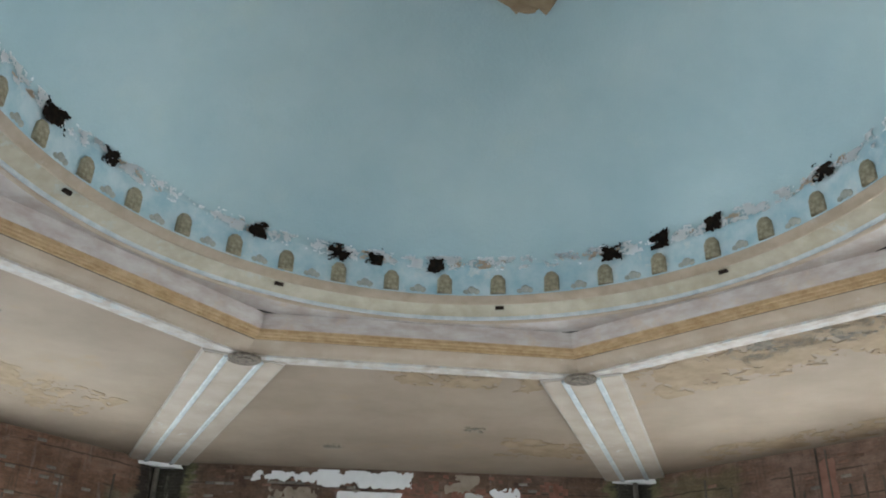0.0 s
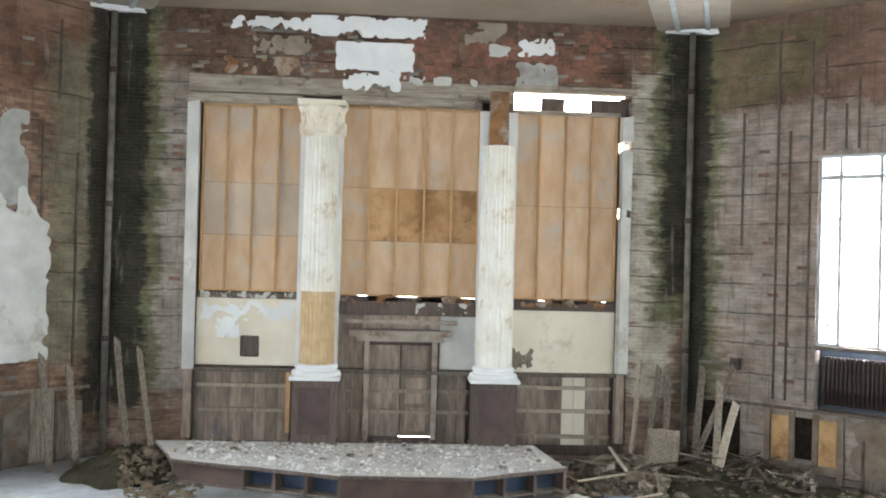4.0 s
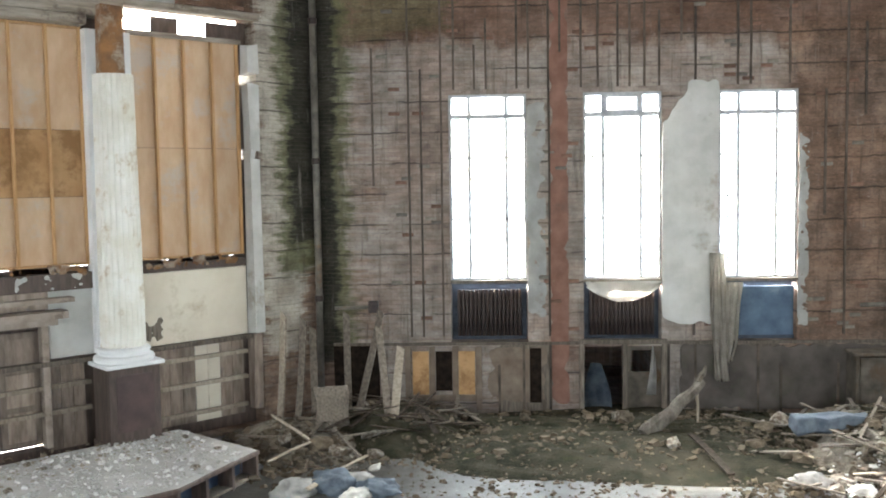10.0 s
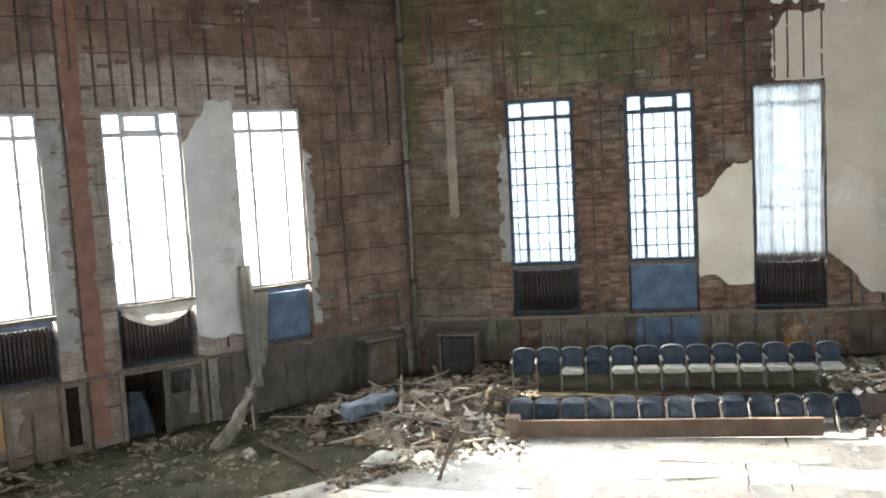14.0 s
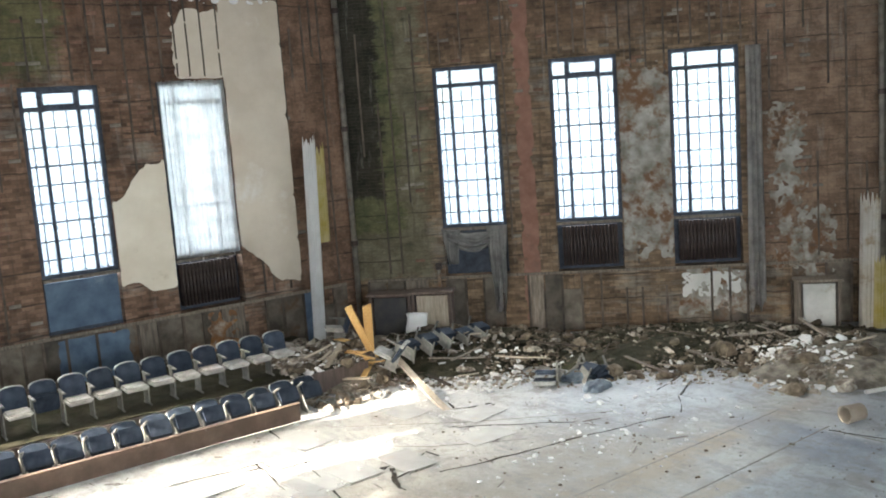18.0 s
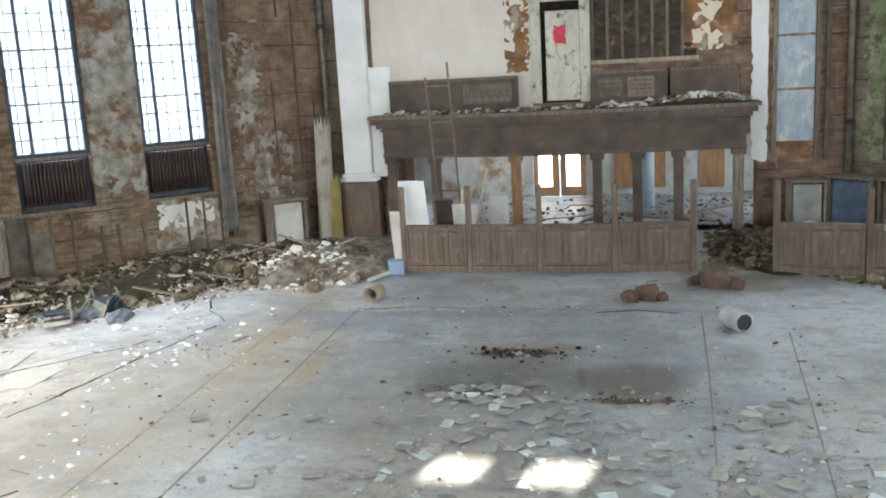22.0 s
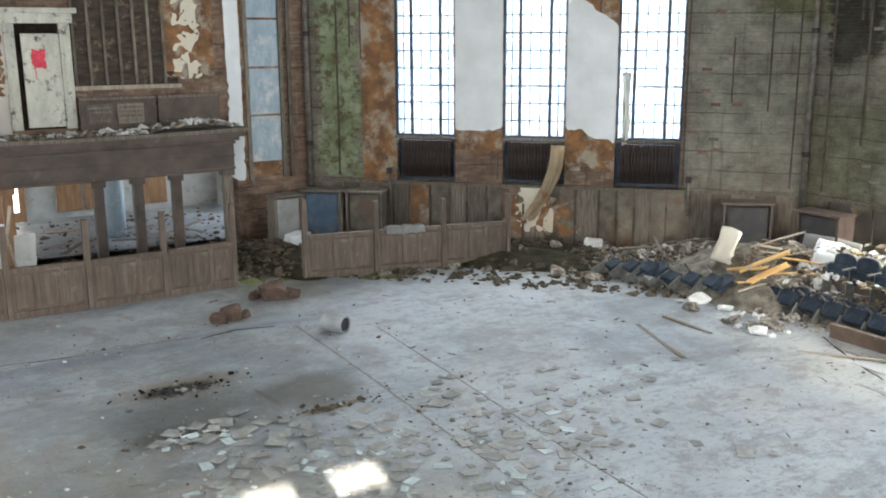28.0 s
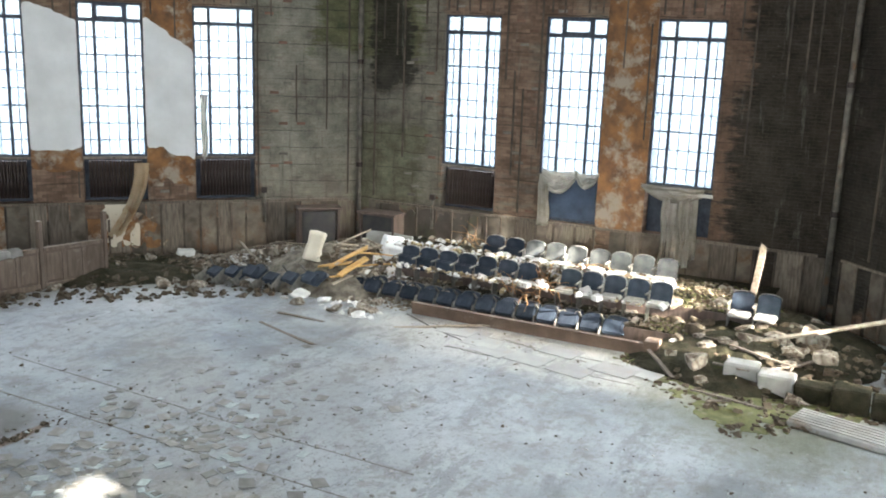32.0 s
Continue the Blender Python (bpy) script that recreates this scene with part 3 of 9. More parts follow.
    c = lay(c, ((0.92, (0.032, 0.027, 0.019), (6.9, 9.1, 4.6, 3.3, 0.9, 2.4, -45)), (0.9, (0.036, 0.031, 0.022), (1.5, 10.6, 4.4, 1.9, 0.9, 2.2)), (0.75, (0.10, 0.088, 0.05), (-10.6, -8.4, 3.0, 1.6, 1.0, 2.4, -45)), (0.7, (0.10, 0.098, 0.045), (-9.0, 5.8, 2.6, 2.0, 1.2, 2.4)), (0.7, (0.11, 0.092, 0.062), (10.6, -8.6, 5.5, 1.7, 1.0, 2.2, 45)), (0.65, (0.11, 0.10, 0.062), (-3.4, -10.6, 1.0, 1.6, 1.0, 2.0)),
                (0.75, (0.075, 0.073, 0.068), (0.35, -4.4, 1.15, 0.95, 1.6, 2.0)), (0.75, (0.045, 0.042, 0.038), (0.55, -3.8, 0.75, 0.3, 1.2, 1.8)), (0.7, (0.13, 0.095, 0.055), (0.1, -5.5, 0.95, 0.42, 1.2, 1.6)), (0.97, (0.012, 0.011, 0.009), (0.1, -5.42, 0.6, 0.19, 0.9, 1.3, 5)), (0.85, (0.095, 0.087, 0.074), (-1.6, -4.3, 0.72, 0.72, 1.1, 1.2)), (0.92, (0.125, 0.062, 0.022), (-1.6, -3.56, 0.52, 0.1, 0.9, 1.2, 6)), (0.8, (0.07, 0.066, 0.058), (-0.92, -4.4, 0.05, 0.4, 0.8, 1.5, 8)), (0.55, (0.10, 0.095, 0.09), (-2.9, -9.2, 0.7, 0.5, 1.4, 2.5)), (0.5, (0.12, 0.115, 0.11), (-6.4, -3.0, 0.5, 0.3, 1.4, 2.0)),
                (0.7, (0.11, 0.135, 0.17), (1.6, -7.5, 2.4, 0.2, 1.4, 2.0)), (0.6, (0.12, 0.14, 0.175), (-1.6, -7.8, 1.3, 0.12, 1.4, 1.5))))
    c = n.mix(n.step(n.noise(38, 4, 0.7, seed=9), 0.66, 0.74), c, (0.52, 0.515, 0.50))
    rough = n.step(n.noise(1.4, 7, 0.7, seed=4), 1.0, -0.2)
    return n.done(c, rough, 0, n.noise(26, 8, 0.75), 0.35, 0.015, 0.5)


FLOOR = floor_material()


def glass_material(name, tint, dust, haze_colour=(0.85, 0.87, 0.88)):
    n = Nodes(name)
    out = n.t.nodes["Material Output"]
    clear = n.t.nodes.new("ShaderNodeBsdfTransparent")
    clear.inputs[0].default_value = (*tint, 1)
    haze = n.t.nodes.new("ShaderNodeBsdfTranslucent")
    haze.inputs[0].default_value = (*haze_colour, 1)
    gloss = n.t.nodes.new("ShaderNodeBsdfGlossy")
    gloss.inputs["Roughness"].default_value = 0.25
    mix = n.t.nodes.new("ShaderNodeMixShader")
    n.link(n.step(n.noise(1.1, 5, 0.6, seed=4), 0.75 - dust, 1.45 - dust), mix.inputs[0])
    n.link(clear.outputs[0], mix.inputs[1])
    n.link(haze.outputs[0], mix.inputs[2])
    top = n.t.nodes.new("ShaderNodeMixShader")
    top.inputs[0].default_value = 0.06
    n.link(mix.outputs[0], top.inputs[1])
    n.link(gloss.outputs[0], top.inputs[2])
    n.link(top.outputs[0], out.inputs[0])
    return n.m


glass = glass_material("dusty_wired_glass", (0.40, 0.435, 0.465), 0.52, (0.20, 0.215, 0.23))
# Clearer, brighter glass for the sun-side windows, with their glare mixed in.
SUN_GLASS = glass_material("glare_wired_glass", (0.80, 0.83, 0.85), 0.60, (0.40, 0.41, 0.42))
sheer = glass_material("sheer_curtain", (0.93, 0.88, 0.82), 0.75, (0.86, 0.83, 0.78))

# ---- ground outside and floor ----
bm = bmesh.new()
bmesh.ops.create_grid(bm, x_segments=8, y_segments=8, size=1500)
ground = part("ground", bm, plain("pale_yard", (0.30, 0.30, 0.28), (0.40, 0.40, 0.37), 0.2, 0.95), None, m=pose(0, 0, -0.8))
tagged(ground, "pale bare yard outside the windows", "ground", kind="structure")

bm = bmesh.new()
ring = [Vector(((R + THICK) / math.cos(radians(22.5)) * math.sin(radians(22.5 + 45 * i)), (R + THICK) / math.cos(radians(22.5)) * math.cos(radians(22.5 + 45 * i)), 0)) for i in range(8)]
top = [bm.verts.new(p) for p in ring]
low = [bm.verts.new(p - Vector((0, 0, 0.28))) for p in ring]
mid = bm.verts.new((0, 0, 0))
for i in range(8):
    j = (i + 1) % 8
    bm.faces.new((mid, top[j], top[i]))
    bm.faces.new((top[i], top[j], low[j], low[i]))
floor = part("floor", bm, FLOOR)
tagged(floor, "grey dusty composition floor with stains and plaster crumbs", "floor", kind="structure")

# ---- walls with openings ----
WIN_U = {1: (-2.67, 0.04, 2.74), 2: (-3.03, -0.33, 2.45), 3: (-3.16, -0.40, 2.34), 5: (-3.03, -0.24, 2.55), 6: (-2.88, -0.10, 2.67), 7: (-2.37, 0.38, 3.13)}
WIN_W, WIN_Z0, WIN_Z1 = 1.57, 2.68, 6.55
SET = 0.09
NICHE_Z0 = 1.5


def wall_with_openings(k, spans, low, high, niche):
    """Wall k with openings (u0, u1) from low to high; below them a niche of half depth down to niche."""
    bm = bmesh.new()
    y0, y1 = R, R + (0.4 if k == 7 else THICK)
    edges = sorted(spans)
    h1 = (R + THICK) * math.tan(radians(22.5))
    u = -h1
    for a, b in edges:
        box(bm, u, a, y0, y1, -0.3, TOP + 0.2)
        box(bm, a, b, y0, y1, high, TOP + 0.2)
        if k == 1 and a < 0 < b:
            box(bm, a, b, y0, y1, -0.3, -0.01)
            box(bm, a, b, y0, y1, 1.4, niche)
            box(bm, a, b, y1 + 3.0, y1 + 3.3, -0.3, 1.6)
            box(bm, a - 0.3, a, y1, y1 + 3.3, -0.3, 1.6)
            box(bm, b, b + 0.3, y1, y1 + 3.3, -0.3, 1.6)
            box(bm, a, b, y1, y1 + 3.0, 1.4, 1.6)
            box(bm, a, b, y1, y1 + 3.0, -0.3, -0.01)
        else:
            box(bm, a, b, y0, y1, -0.3, niche)
        if niche < low:
            box(bm, a, b, y0 + (0.2 if k == 7 else 0.33), y1, niche, low)
        u = b
    box(bm, u, h1, y0, y1, -0.3, TOP + 0.2)
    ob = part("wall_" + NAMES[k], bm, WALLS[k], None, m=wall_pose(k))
    return tagged(ob, "bare brick and tile wall stripped of its plaster", "wall", kind="structure")


walls = {}
for k in (1, 2, 3, 5, 6, 7):
    walls[k] = wall_with_openings(k, [(u - WIN_W / 2, u + WIN_W / 2) for u in WIN_U[k]], WIN_Z0, WIN_Z1, NICHE_Z0)
walls[0] = wall_with_openings(0, [(-4.5, 4.9)], 0.05, 8.04, 0.05)
walls[4] = wall_with_openings(4, [(-4.2, 4.2)], 0.0, 2.25, 0.0)

# ---- windows ----
def window(k, i, name):
    w = thing(name, "tall steel window with small wired-glass panes, dusty", "window", wall_pose(k, WIN_U[k][i], R + SET), kind="structure")
    h, z0, z1 = WIN_W / 2, WIN_Z0 + (0.09 if k == 1 else 0.0), WIN_Z1
    bm = bmesh.new()
    e = 0.09 if k in (2, 3) else 0.055
    for d in ((-h, -h + e, -0.03, 0.09, z0, z1), (h - e, h, -0.03, 0.09, z0, z1), (-h + e, h - e, -0.03, 0.09, z0, z0 + e), (-h + e, h - e, -0.03, 0.09, z1 - e, z1)):
        box(bm, *d)
    bars = steel_glare if k == 1 else steel_dark
    part("window_frame", bm, bars, w)
    q = z1 - 0.44
    for x in (-h * 0.48, h * 0.48):
        boxpart("mullion", (x - 0.034, x + 0.034, 0.0, 0.08, z0 + e, z1 - e), bars, w)
    if i == 1:
        bm = bmesh.new()
        for d in ((-h * 0.48 + 0.034, -h * 0.48 + 0.08, q + 0.045, z1 - e), (h * 0.48 - 0.08, h * 0.48 - 0.034, q + 0.045, z1 - e), (-h * 0.48 + 0.08, h * 0.48 - 0.08, q + 0.045, q + 0.09), (-h * 0.48 + 0.08, h * 0.48 - 0.08, z1 - e - 0.045, z1 - e)):
            box(bm, d[0], d[1], -0.01, 0.07, d[2], d[3])
        part("hopper_sash", bm, bars, w)
    boxpart("transom", (-h + e, h - e, 0.005, 0.075, q - 0.045, q + 0.045), bars, w)
    n = 9 if k in (2, 3) else 8
    for j in range(1, n):
        z = z0 + (q - z0) * j / n
        t = 0.02 if j % 3 == 0 else 0.014
        boxpart("glazing_bar", (-h + e, h - e, 0.02, 0.03, z - t, z + t), steel_glare if k == 1 else steel_pale, w)
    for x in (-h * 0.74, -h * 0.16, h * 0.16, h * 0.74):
        boxpart("glazing_bar", (x - 0.013, x + 0.013, 0.02, 0.031, z0 + e, q - 0.045), steel_glare if k == 1 else steel_pale, w)
    for a, b in ((-h + e, -h * 0.48 - 0.034), (-h * 0.48 + 0.034, h * 0.48 - 0.034), (h * 0.48 + 0.034, h - e)):
        for c, d in ((z0 + e, z0 + 1.3), (z0 + 1.304, z0 + 2.4), (z0 + 2.404, q - 0.045), (q + 0.045, z1 - e)):
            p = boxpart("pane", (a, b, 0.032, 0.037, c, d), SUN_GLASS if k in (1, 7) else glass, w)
            p.visible_shadow = False
    boxpart("window_sill", (-h, h, -0.16, -0.03, z0 - 0.05, z0 + 0.01), grey_wood, w)
    if k == 1:
        boxpart("bottom_rail", (-h, h, -0.03, 0.09, WIN_Z0, z0), steel_dark, w)
    return w


# sky light entering each window opening
def window_light(k, i, power, sunlit):
    l = new("window_daylight", bpy.data.lights.new("window_daylight", "AREA"))
    l.data.energy, l.data.shape, l.data.size, l.data.size_y, l.data.color = power, "RECTANGLE", WIN_W, WIN_Z1 - WIN_Z0, (0.84, 0.93, 1.0)
    p = wall_pose(k) @ Vector((WIN_U[k][i], R + SET + 0.16, (WIN_Z0 + WIN_Z1) / 2))
    l.matrix_basis = look(p, wall_pose(k) @ Vector((WIN_U[k][i], R, (WIN_Z0 + WIN_Z1) / 2)))
    if sunlit:
        # sunshine scattered by the dusty wired glass
        g = new("sun_through_glass", bpy.data.lights.new("sun_through_glass", "AREA"))
        g.data.energy, g.data.shape, g.data.size, g.data.size_y, g.data.color, g.data.spread = sunlit, "RECTANGLE", WIN_W, 3.2, (1.0, 0.93, 0.82), radians(34)
        p = wall_pose(k) @ Vector((WIN_U[k][i], R + SET + 0.9, (WIN_Z0 + WIN_Z1) / 2 + 0.1))
        g.matrix_basis = look(p, p - sun_dir * 5)


for k in (1, 2, 3, 5, 6, 7):
    for i in range(3):
        window_light(k, i, 50 if k in (1, 7) else 46, {1: 56, 7: 72}.get(k, 0))

count = 1
for k in (1, 2, 3, 5, 6, 7):
    for i in range(3):
        window(k, i, "window_%d" % count)
        count += 1

# ---- ceiling: sloping panels with corner ribs, octagonal cornice, round moulding, dome; its centre lies a little off the walls' ----
IN_A, IN_Z = 7.30, 9.30
CEIL = pose(0.62, -0.50, 0, 0, 0, 3.2)


def octagon(a, z):
    r = a / math.cos(radians(22.5))
    return [Vector((r * math.sin(radians(22.5 + 45 * i)), r * math.cos(radians(22.5 + 45 * i)), z)) for i in range(8)]


def circle(r, z, n=120):
    return [Vector((r * math.sin(2 * math.pi * i / n), r * math.cos(2 * math.pi * i / n), z)) for i in range(n)]


bm = bmesh.new()
loft(bm, [octagon(R + 0.3, TOP + 0.25), octagon(R + 0.3, TOP - 0.02), [CEIL @ p for p in octagon(IN_A, IN_Z)], [CEIL @ p for p in octagon(IN_A, IN_Z + 0.25)]])
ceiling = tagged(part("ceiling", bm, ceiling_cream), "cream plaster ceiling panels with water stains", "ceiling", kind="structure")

bm = bmesh.new()
loft(bm, [octagon(IN_A + 0.04, IN_Z + 0.02), octagon(IN_A + 0.02, IN_Z - 0.05), octagon(IN_A - 0.06, IN_Z - 0.04), octagon(IN_A - 0.12, IN_Z + 0.0), octagon(IN_A - 0.24, IN_Z + 0.045), octagon(IN_A - 0.34, IN_Z + 0.10)])
cornice = tagged(part("cornice_trim", bm, cornice_tan, None, m=CEIL), "octagonal plaster cornice, tan and worn pinkish white", "cornice", kind="structure")
bm = bmesh.new()
loft(bm, [octagon(IN_A + 0.42, IN_Z - 0.005), octagon(IN_A + 0.40, IN_Z - 0.05), octagon(IN_A + 0.20, IN_Z - 0.06), octagon(IN_A + 0.17, IN_Z - 0.085), octagon(IN_A + 0.02, IN_Z - 0.08), octagon(IN_A + 0.0, IN_Z - 0.03)])
part("outer_fillet", bm, fillet_white, cornice, "flaking white and pale blue fillet")
for s in range(3):
    bm = bmesh.new()
    a, z = IN_A - 0.42 - 0.078 * s, IN_Z + 0.12 + 0.026 * s
    loft(bm, [octagon(a + 0.04, z - 0.005), octagon(a + 0.032, z - 0.03), octagon(a + 0.008, z - 0.042), octagon(a - 0.018, z - 0.03), octagon(a - 0.024, z + 0.02), octagon(a - 0.045, z + 0.03)])
    part("gold_bead", bm, gold, cornice, "brown-gold bead")
A2, Z2 = 6.58, 9.57
ROUND = 6.42
bm = bmesh.new()
loft(bm, [octagon(IN_A - 0.64, IN_Z + 0.19), octagon(A2 + 0.04, Z2 - 0.02), octagon(A2, Z2 + 0.08), octagon(A2 - 0.03, Z2 + 0.17)])
part("cove", bm, trim_white, cornice, "mottled pinkish white cove")
bm = bmesh.new()
n = 120
oct_ring = []
for i in range(n):
    a = 2 * math.pi * i / n
    k = math.radians(45) * round(a / math.radians(45))
    r = (A2 - 0.03) / math.cos(a - k)
    oct_ring.append(Vector((r * math.sin(a), r * math.cos(a), Z2 + 0.17)))
loft(bm, [oct_ring, circle(ROUND, Z2 + 0.175, n)])
part("soffit", bm, trim_white, cornice)
for name, mt, rings, lab in (
        ("pink_round", cornice_tan, ((0.03, 0.19), (0.02, 0.14), (-0.02, 0.125), (-0.05, 0.15), (-0.06, 0.20)), "tan round bead"),
        ("blue_round", trim_blue, ((-0.05, 0.20), (-0.07, 0.165), (-0.11, 0.175), (-0.12, 0.22)), "pale blue-grey bead"),
        ("round_moulding", ochre_moulding, ((-0.11, 0.21), (-0.16, 0.24), (-0.28, 0.30), (-0.40, 0.345)), "ochre round moulding with lamp sockets"),
        ("rim_roll", rim_tan, ((-0.39, 0.36), (-0.41, 0.31), (-0.46, 0.305), (-0.49, 0.345), (-0.51, 0.35), (-0.55, 0.43)), "worn tan roll at the rim of the dome")):
    bm = bmesh.new()
    loft(bm, [circle(ROUND + d, Z2 + h) for d, h in rings])
    smooth(bm)
    part(name, bm, mt, cornice, lab)
DR, DZ = ROUND - 0.55, Z2 + 0.42
bm = bmesh.new()
loft(bm, [circle(DR, DZ), circle(DR - 0.02, DZ + 0.25), circle(DR - 0.06, DZ + 0.55)])
smooth(bm)
dome = tagged(part("dome_ceiling", bm, dome_grey, None, m=CEIL), "blue painted dome with flaking rim", "ceiling", kind="structure")
bm = bmesh.new()
rings = []
for i in range(15):
    a = i / 14 * math.pi / 2 * 0.995
    rings.append(circle((DR - 0.06) * math.cos(a), DZ + 0.55 + 3.0 * math.sin(a)))
loft(bm, rings)
smooth(bm)
part("dome_shell", bm, dome_blue, dome)
# unseen roof added over all, so that no sky leaks in
bm = bmesh.new()
loft(bm, [octagon(R + THICK + 0.3, TOP + 0.2), octagon(R + THICK + 0.3, TOP + 0.6), octagon(10, 13.5), octagon(0.5, 15.5)])
roof = tagged(part("roof", bm, void_dark), "unseen closed roof added over the dome to keep the sky out", "roof", kind="structure")

# ribs at the eight corners
for k in range(8):
    a = radians(22.5 + 45 * k)
    c = math.cos(radians(22.5))
    p0 = Vector((math.sin(a), math.cos(a), 0)) * ((R - 0.02) / c) + Vector((0, 0, TOP - 0.03))
    p1 = CEIL @ (Vector((math.sin(a), math.cos(a), 0)) * ((IN_A + 0.08) / c) + Vector((0, 0, IN_Z - 0.03)))
    along = (p1 - p0).normalized()
    side = along.cross(Vector((0, 0, 1))).normalized()
    upv = side.cross(along)
    m = Matrix((( side.x, along.x, upv.x, p0.x), (side.y, along.y, upv.y, p0.y), (side.z, along.z, upv.z, p0.z), (0, 0, 0, 1)))
    L = (p1 - p0).length
    rib = thing("ceiling_rib", "plaster rib with two raised pale blue fillets", "ceiling rib", m, kind="structure")
    boxpart("rib_body", (-0.76, 0.76, 0.1, L, -0.05, 0.3), rib_paint, rib)
    for x in (-0.31, 0.31):
        boxpart("fillet", (x - 0.055, x + 0.055, 0.14, L - 0.05, -0.10, -0.054), trim_blue, rib, bevel=0.015)
    for x0, x1 in ((-0.25, 0.25), (0.37, 0.72), (-0.72, -0.37)):
        boxpart("band", (x0, x1, 0.12, L - 0.05, -0.066, -0.053), rib_band, rib, "tan panel between the fillets")
    bm = bmesh.new()
    box(bm, -0.78, 0.78, -0.12, 0.22, -0.16, 0.05)
    bmesh.ops.subdivide_edges(bm, edges=bm.edges[:], cuts=3, use_grid_fill=True)
    for vv in bm.verts:
        vv.co += Vector(noise.noise_vector(vv.co * 3 + Vector((k * 5, 0, 0)))) * 0.10
    part("rib_foot", bm, plaster_white, rib, "broken white plaster foot of the rib")
    bm = bmesh.new()
    cyl(bm, (0, L - 0.02, -0.10), (0, L - 0.02, -0.055), 0.30, seg=28)
    cyl(bm, (0, L - 0.02, -0.12), (0, L - 0.02, -0.09), 0.17, seg=20)
    part("rosette", bm, rosette_dark, rib, "round dark lamp rose")


plaster_grey = plain("grey_plaster", (0.24, 0.235, 0.22), (0.36, 0.35, 0.33), 2.0, 0.92, bump=0.35, stain=(0.20, 0.15, 0.11), amount=0.35, stain_scale=1.6)
plaster_pale = plain("pale_grey_plaster", (0.40, 0.39, 0.36), (0.54, 0.53, 0.50), 1.4, 0.92, bump=0.3, stain=(0.30, 0.26, 0.21), amount=0.35, stain_scale=1.2)
green_paint = plain("green_flaking_paint", (0.125, 0.14, 0.065), (0.26, 0.29, 0.19), 1.6, 0.85, bump=0.45, stain=(0.085, 0.068, 0.035), amount=0.62, stain_scale=3.4)
strip_wood = plain("dark_furring_wood", (0.045, 0.035, 0.028), (0.11, 0.085, 0.065), 3, 0.9, bump=0.3, vary=0.7)
faded_blue = plain("faded_blue_board", (0.035, 0.06, 0.10), (0.08, 0.12, 0.165), 2, 0.7, bump=0.25, stain=(0.13, 0.14, 0.14), amount=0.45, stain_scale=2.5)
stud_pale = plain("bare_flute_wood", (0.42, 0.29, 0.15), (0.54, 0.40, 0.24), 3, 0.85, bump=0.2)
rubble_pale = plain("pale_rubble", (0.42, 0.41, 0.395), (0.60, 0.59, 0.57), 4, 0.95, bump=0.5, fine=25, vary=0.3)
podium_bits = plain("podium_bits", (0.32, 0.305, 0.28), (0.50, 0.485, 0.46), 4, 0.95, bump=0.5, fine=25, vary=0.3)
podium_top = plain("podium_boards", (0.36, 0.345, 0.32), (0.50, 0.485, 0.455), 1.5, 0.95, bump=0.4)
faded_boards = plain("faded_stage_boards", (0.17, 0.128, 0.098), (0.31, 0.245, 0.195), 2.5, 0.8, stretch=(4, 4, 0.8), bump=0.2, stain=(0.10, 0.10, 0.12), amount=0.35, vary=0.5)
podium_red = plain("podium_red_brown", (0.06, 0.037, 0.03), (0.105, 0.064, 0.05), 2, 0.6, bump=0.2, stain=(0.20, 0.15, 0.12), amount=0.3, vary=0.2)
gallery_wood = plain("gallery_dark_wood", (0.052, 0.036, 0.028), (0.10, 0.07, 0.053), 2, 0.65, bump=0.2, stain=(0.15, 0.125, 0.11), amount=0.3, stain_scale=1.5, vary=0.2)
# Emission on the lobby door panes stands in for daylight behind them.
pane_glow = Nodes("glowing_pane")
pane_glow.b.inputs["Emission Color"].default_value = (1, 0.98, 0.95, 1)
pane_glow.b.inputs["Emission Strength"].default_value = 0.35
pane_glow = pane_glow.done((0.8, 0.8, 0.78), 0.4)
front_wood = plain("worn_red_brown_front", (0.085, 0.055, 0.038), (0.15, 0.10, 0.07), 2.5, 0.75, bump=0.3, stain=(0.36, 0.31, 0.26), amount=0.3, vary=0.2)
rusty_paper = plain("rust_stained_sheet", (0.40, 0.29, 0.17), (0.52, 0.42, 0.29), 2, 0.9, bump=0.2, stain=(0.30, 0.14, 0.05), amount=0.4)
rubble_heap_mat = plain("rubble_dirt", (0.075, 0.062, 0.046), (0.23, 0.20, 0.16), 4, 0.95, bump=1.0, fine=14, dist=0.05, stain=(0.09, 0.085, 0.05), amount=0.4, stain_scale=2)
burnt = plain("burnt_floor", (0.01, 0.01, 0.009), (0.03, 0.027, 0.024), 6, 0.95, bump=0.6, stain=(0.10, 0.075, 0.05), amount=0.2, stain_scale=5)
damp = plain("damp_floor", (0.22, 0.22, 0.215), (0.33, 0.33, 0.325), 2.5, 0.6, bump=0.3, stain=(0.45, 0.45, 0.44), amount=0.5, stain_scale=2.6)
joint_dark = plain("floor_joint", (0.13, 0.12, 0.105), (0.24, 0.22, 0.19), 6, 0.9)
moss_bright = plain("bright_moss", (0.07, 0.076, 0.024), (0.15, 0.148, 0.055), 5, 0.95, bump=0.8, stain=(0.20, 0.17, 0.12), amount=0.4, stain_scale=3)
sheet_pale = plain("pale_floor_sheet", (0.27, 0.265, 0.25), (0.34, 0.33, 0.31), 2, 0.75, bump=0.2, stain=(0.33, 0.27, 0.19), amount=0.3, vary=0.3)
pale_lath = plain("bare_lath", (0.42, 0.31, 0.22), (0.55, 0.43, 0.33), 8, 0.9, bump=0.5)
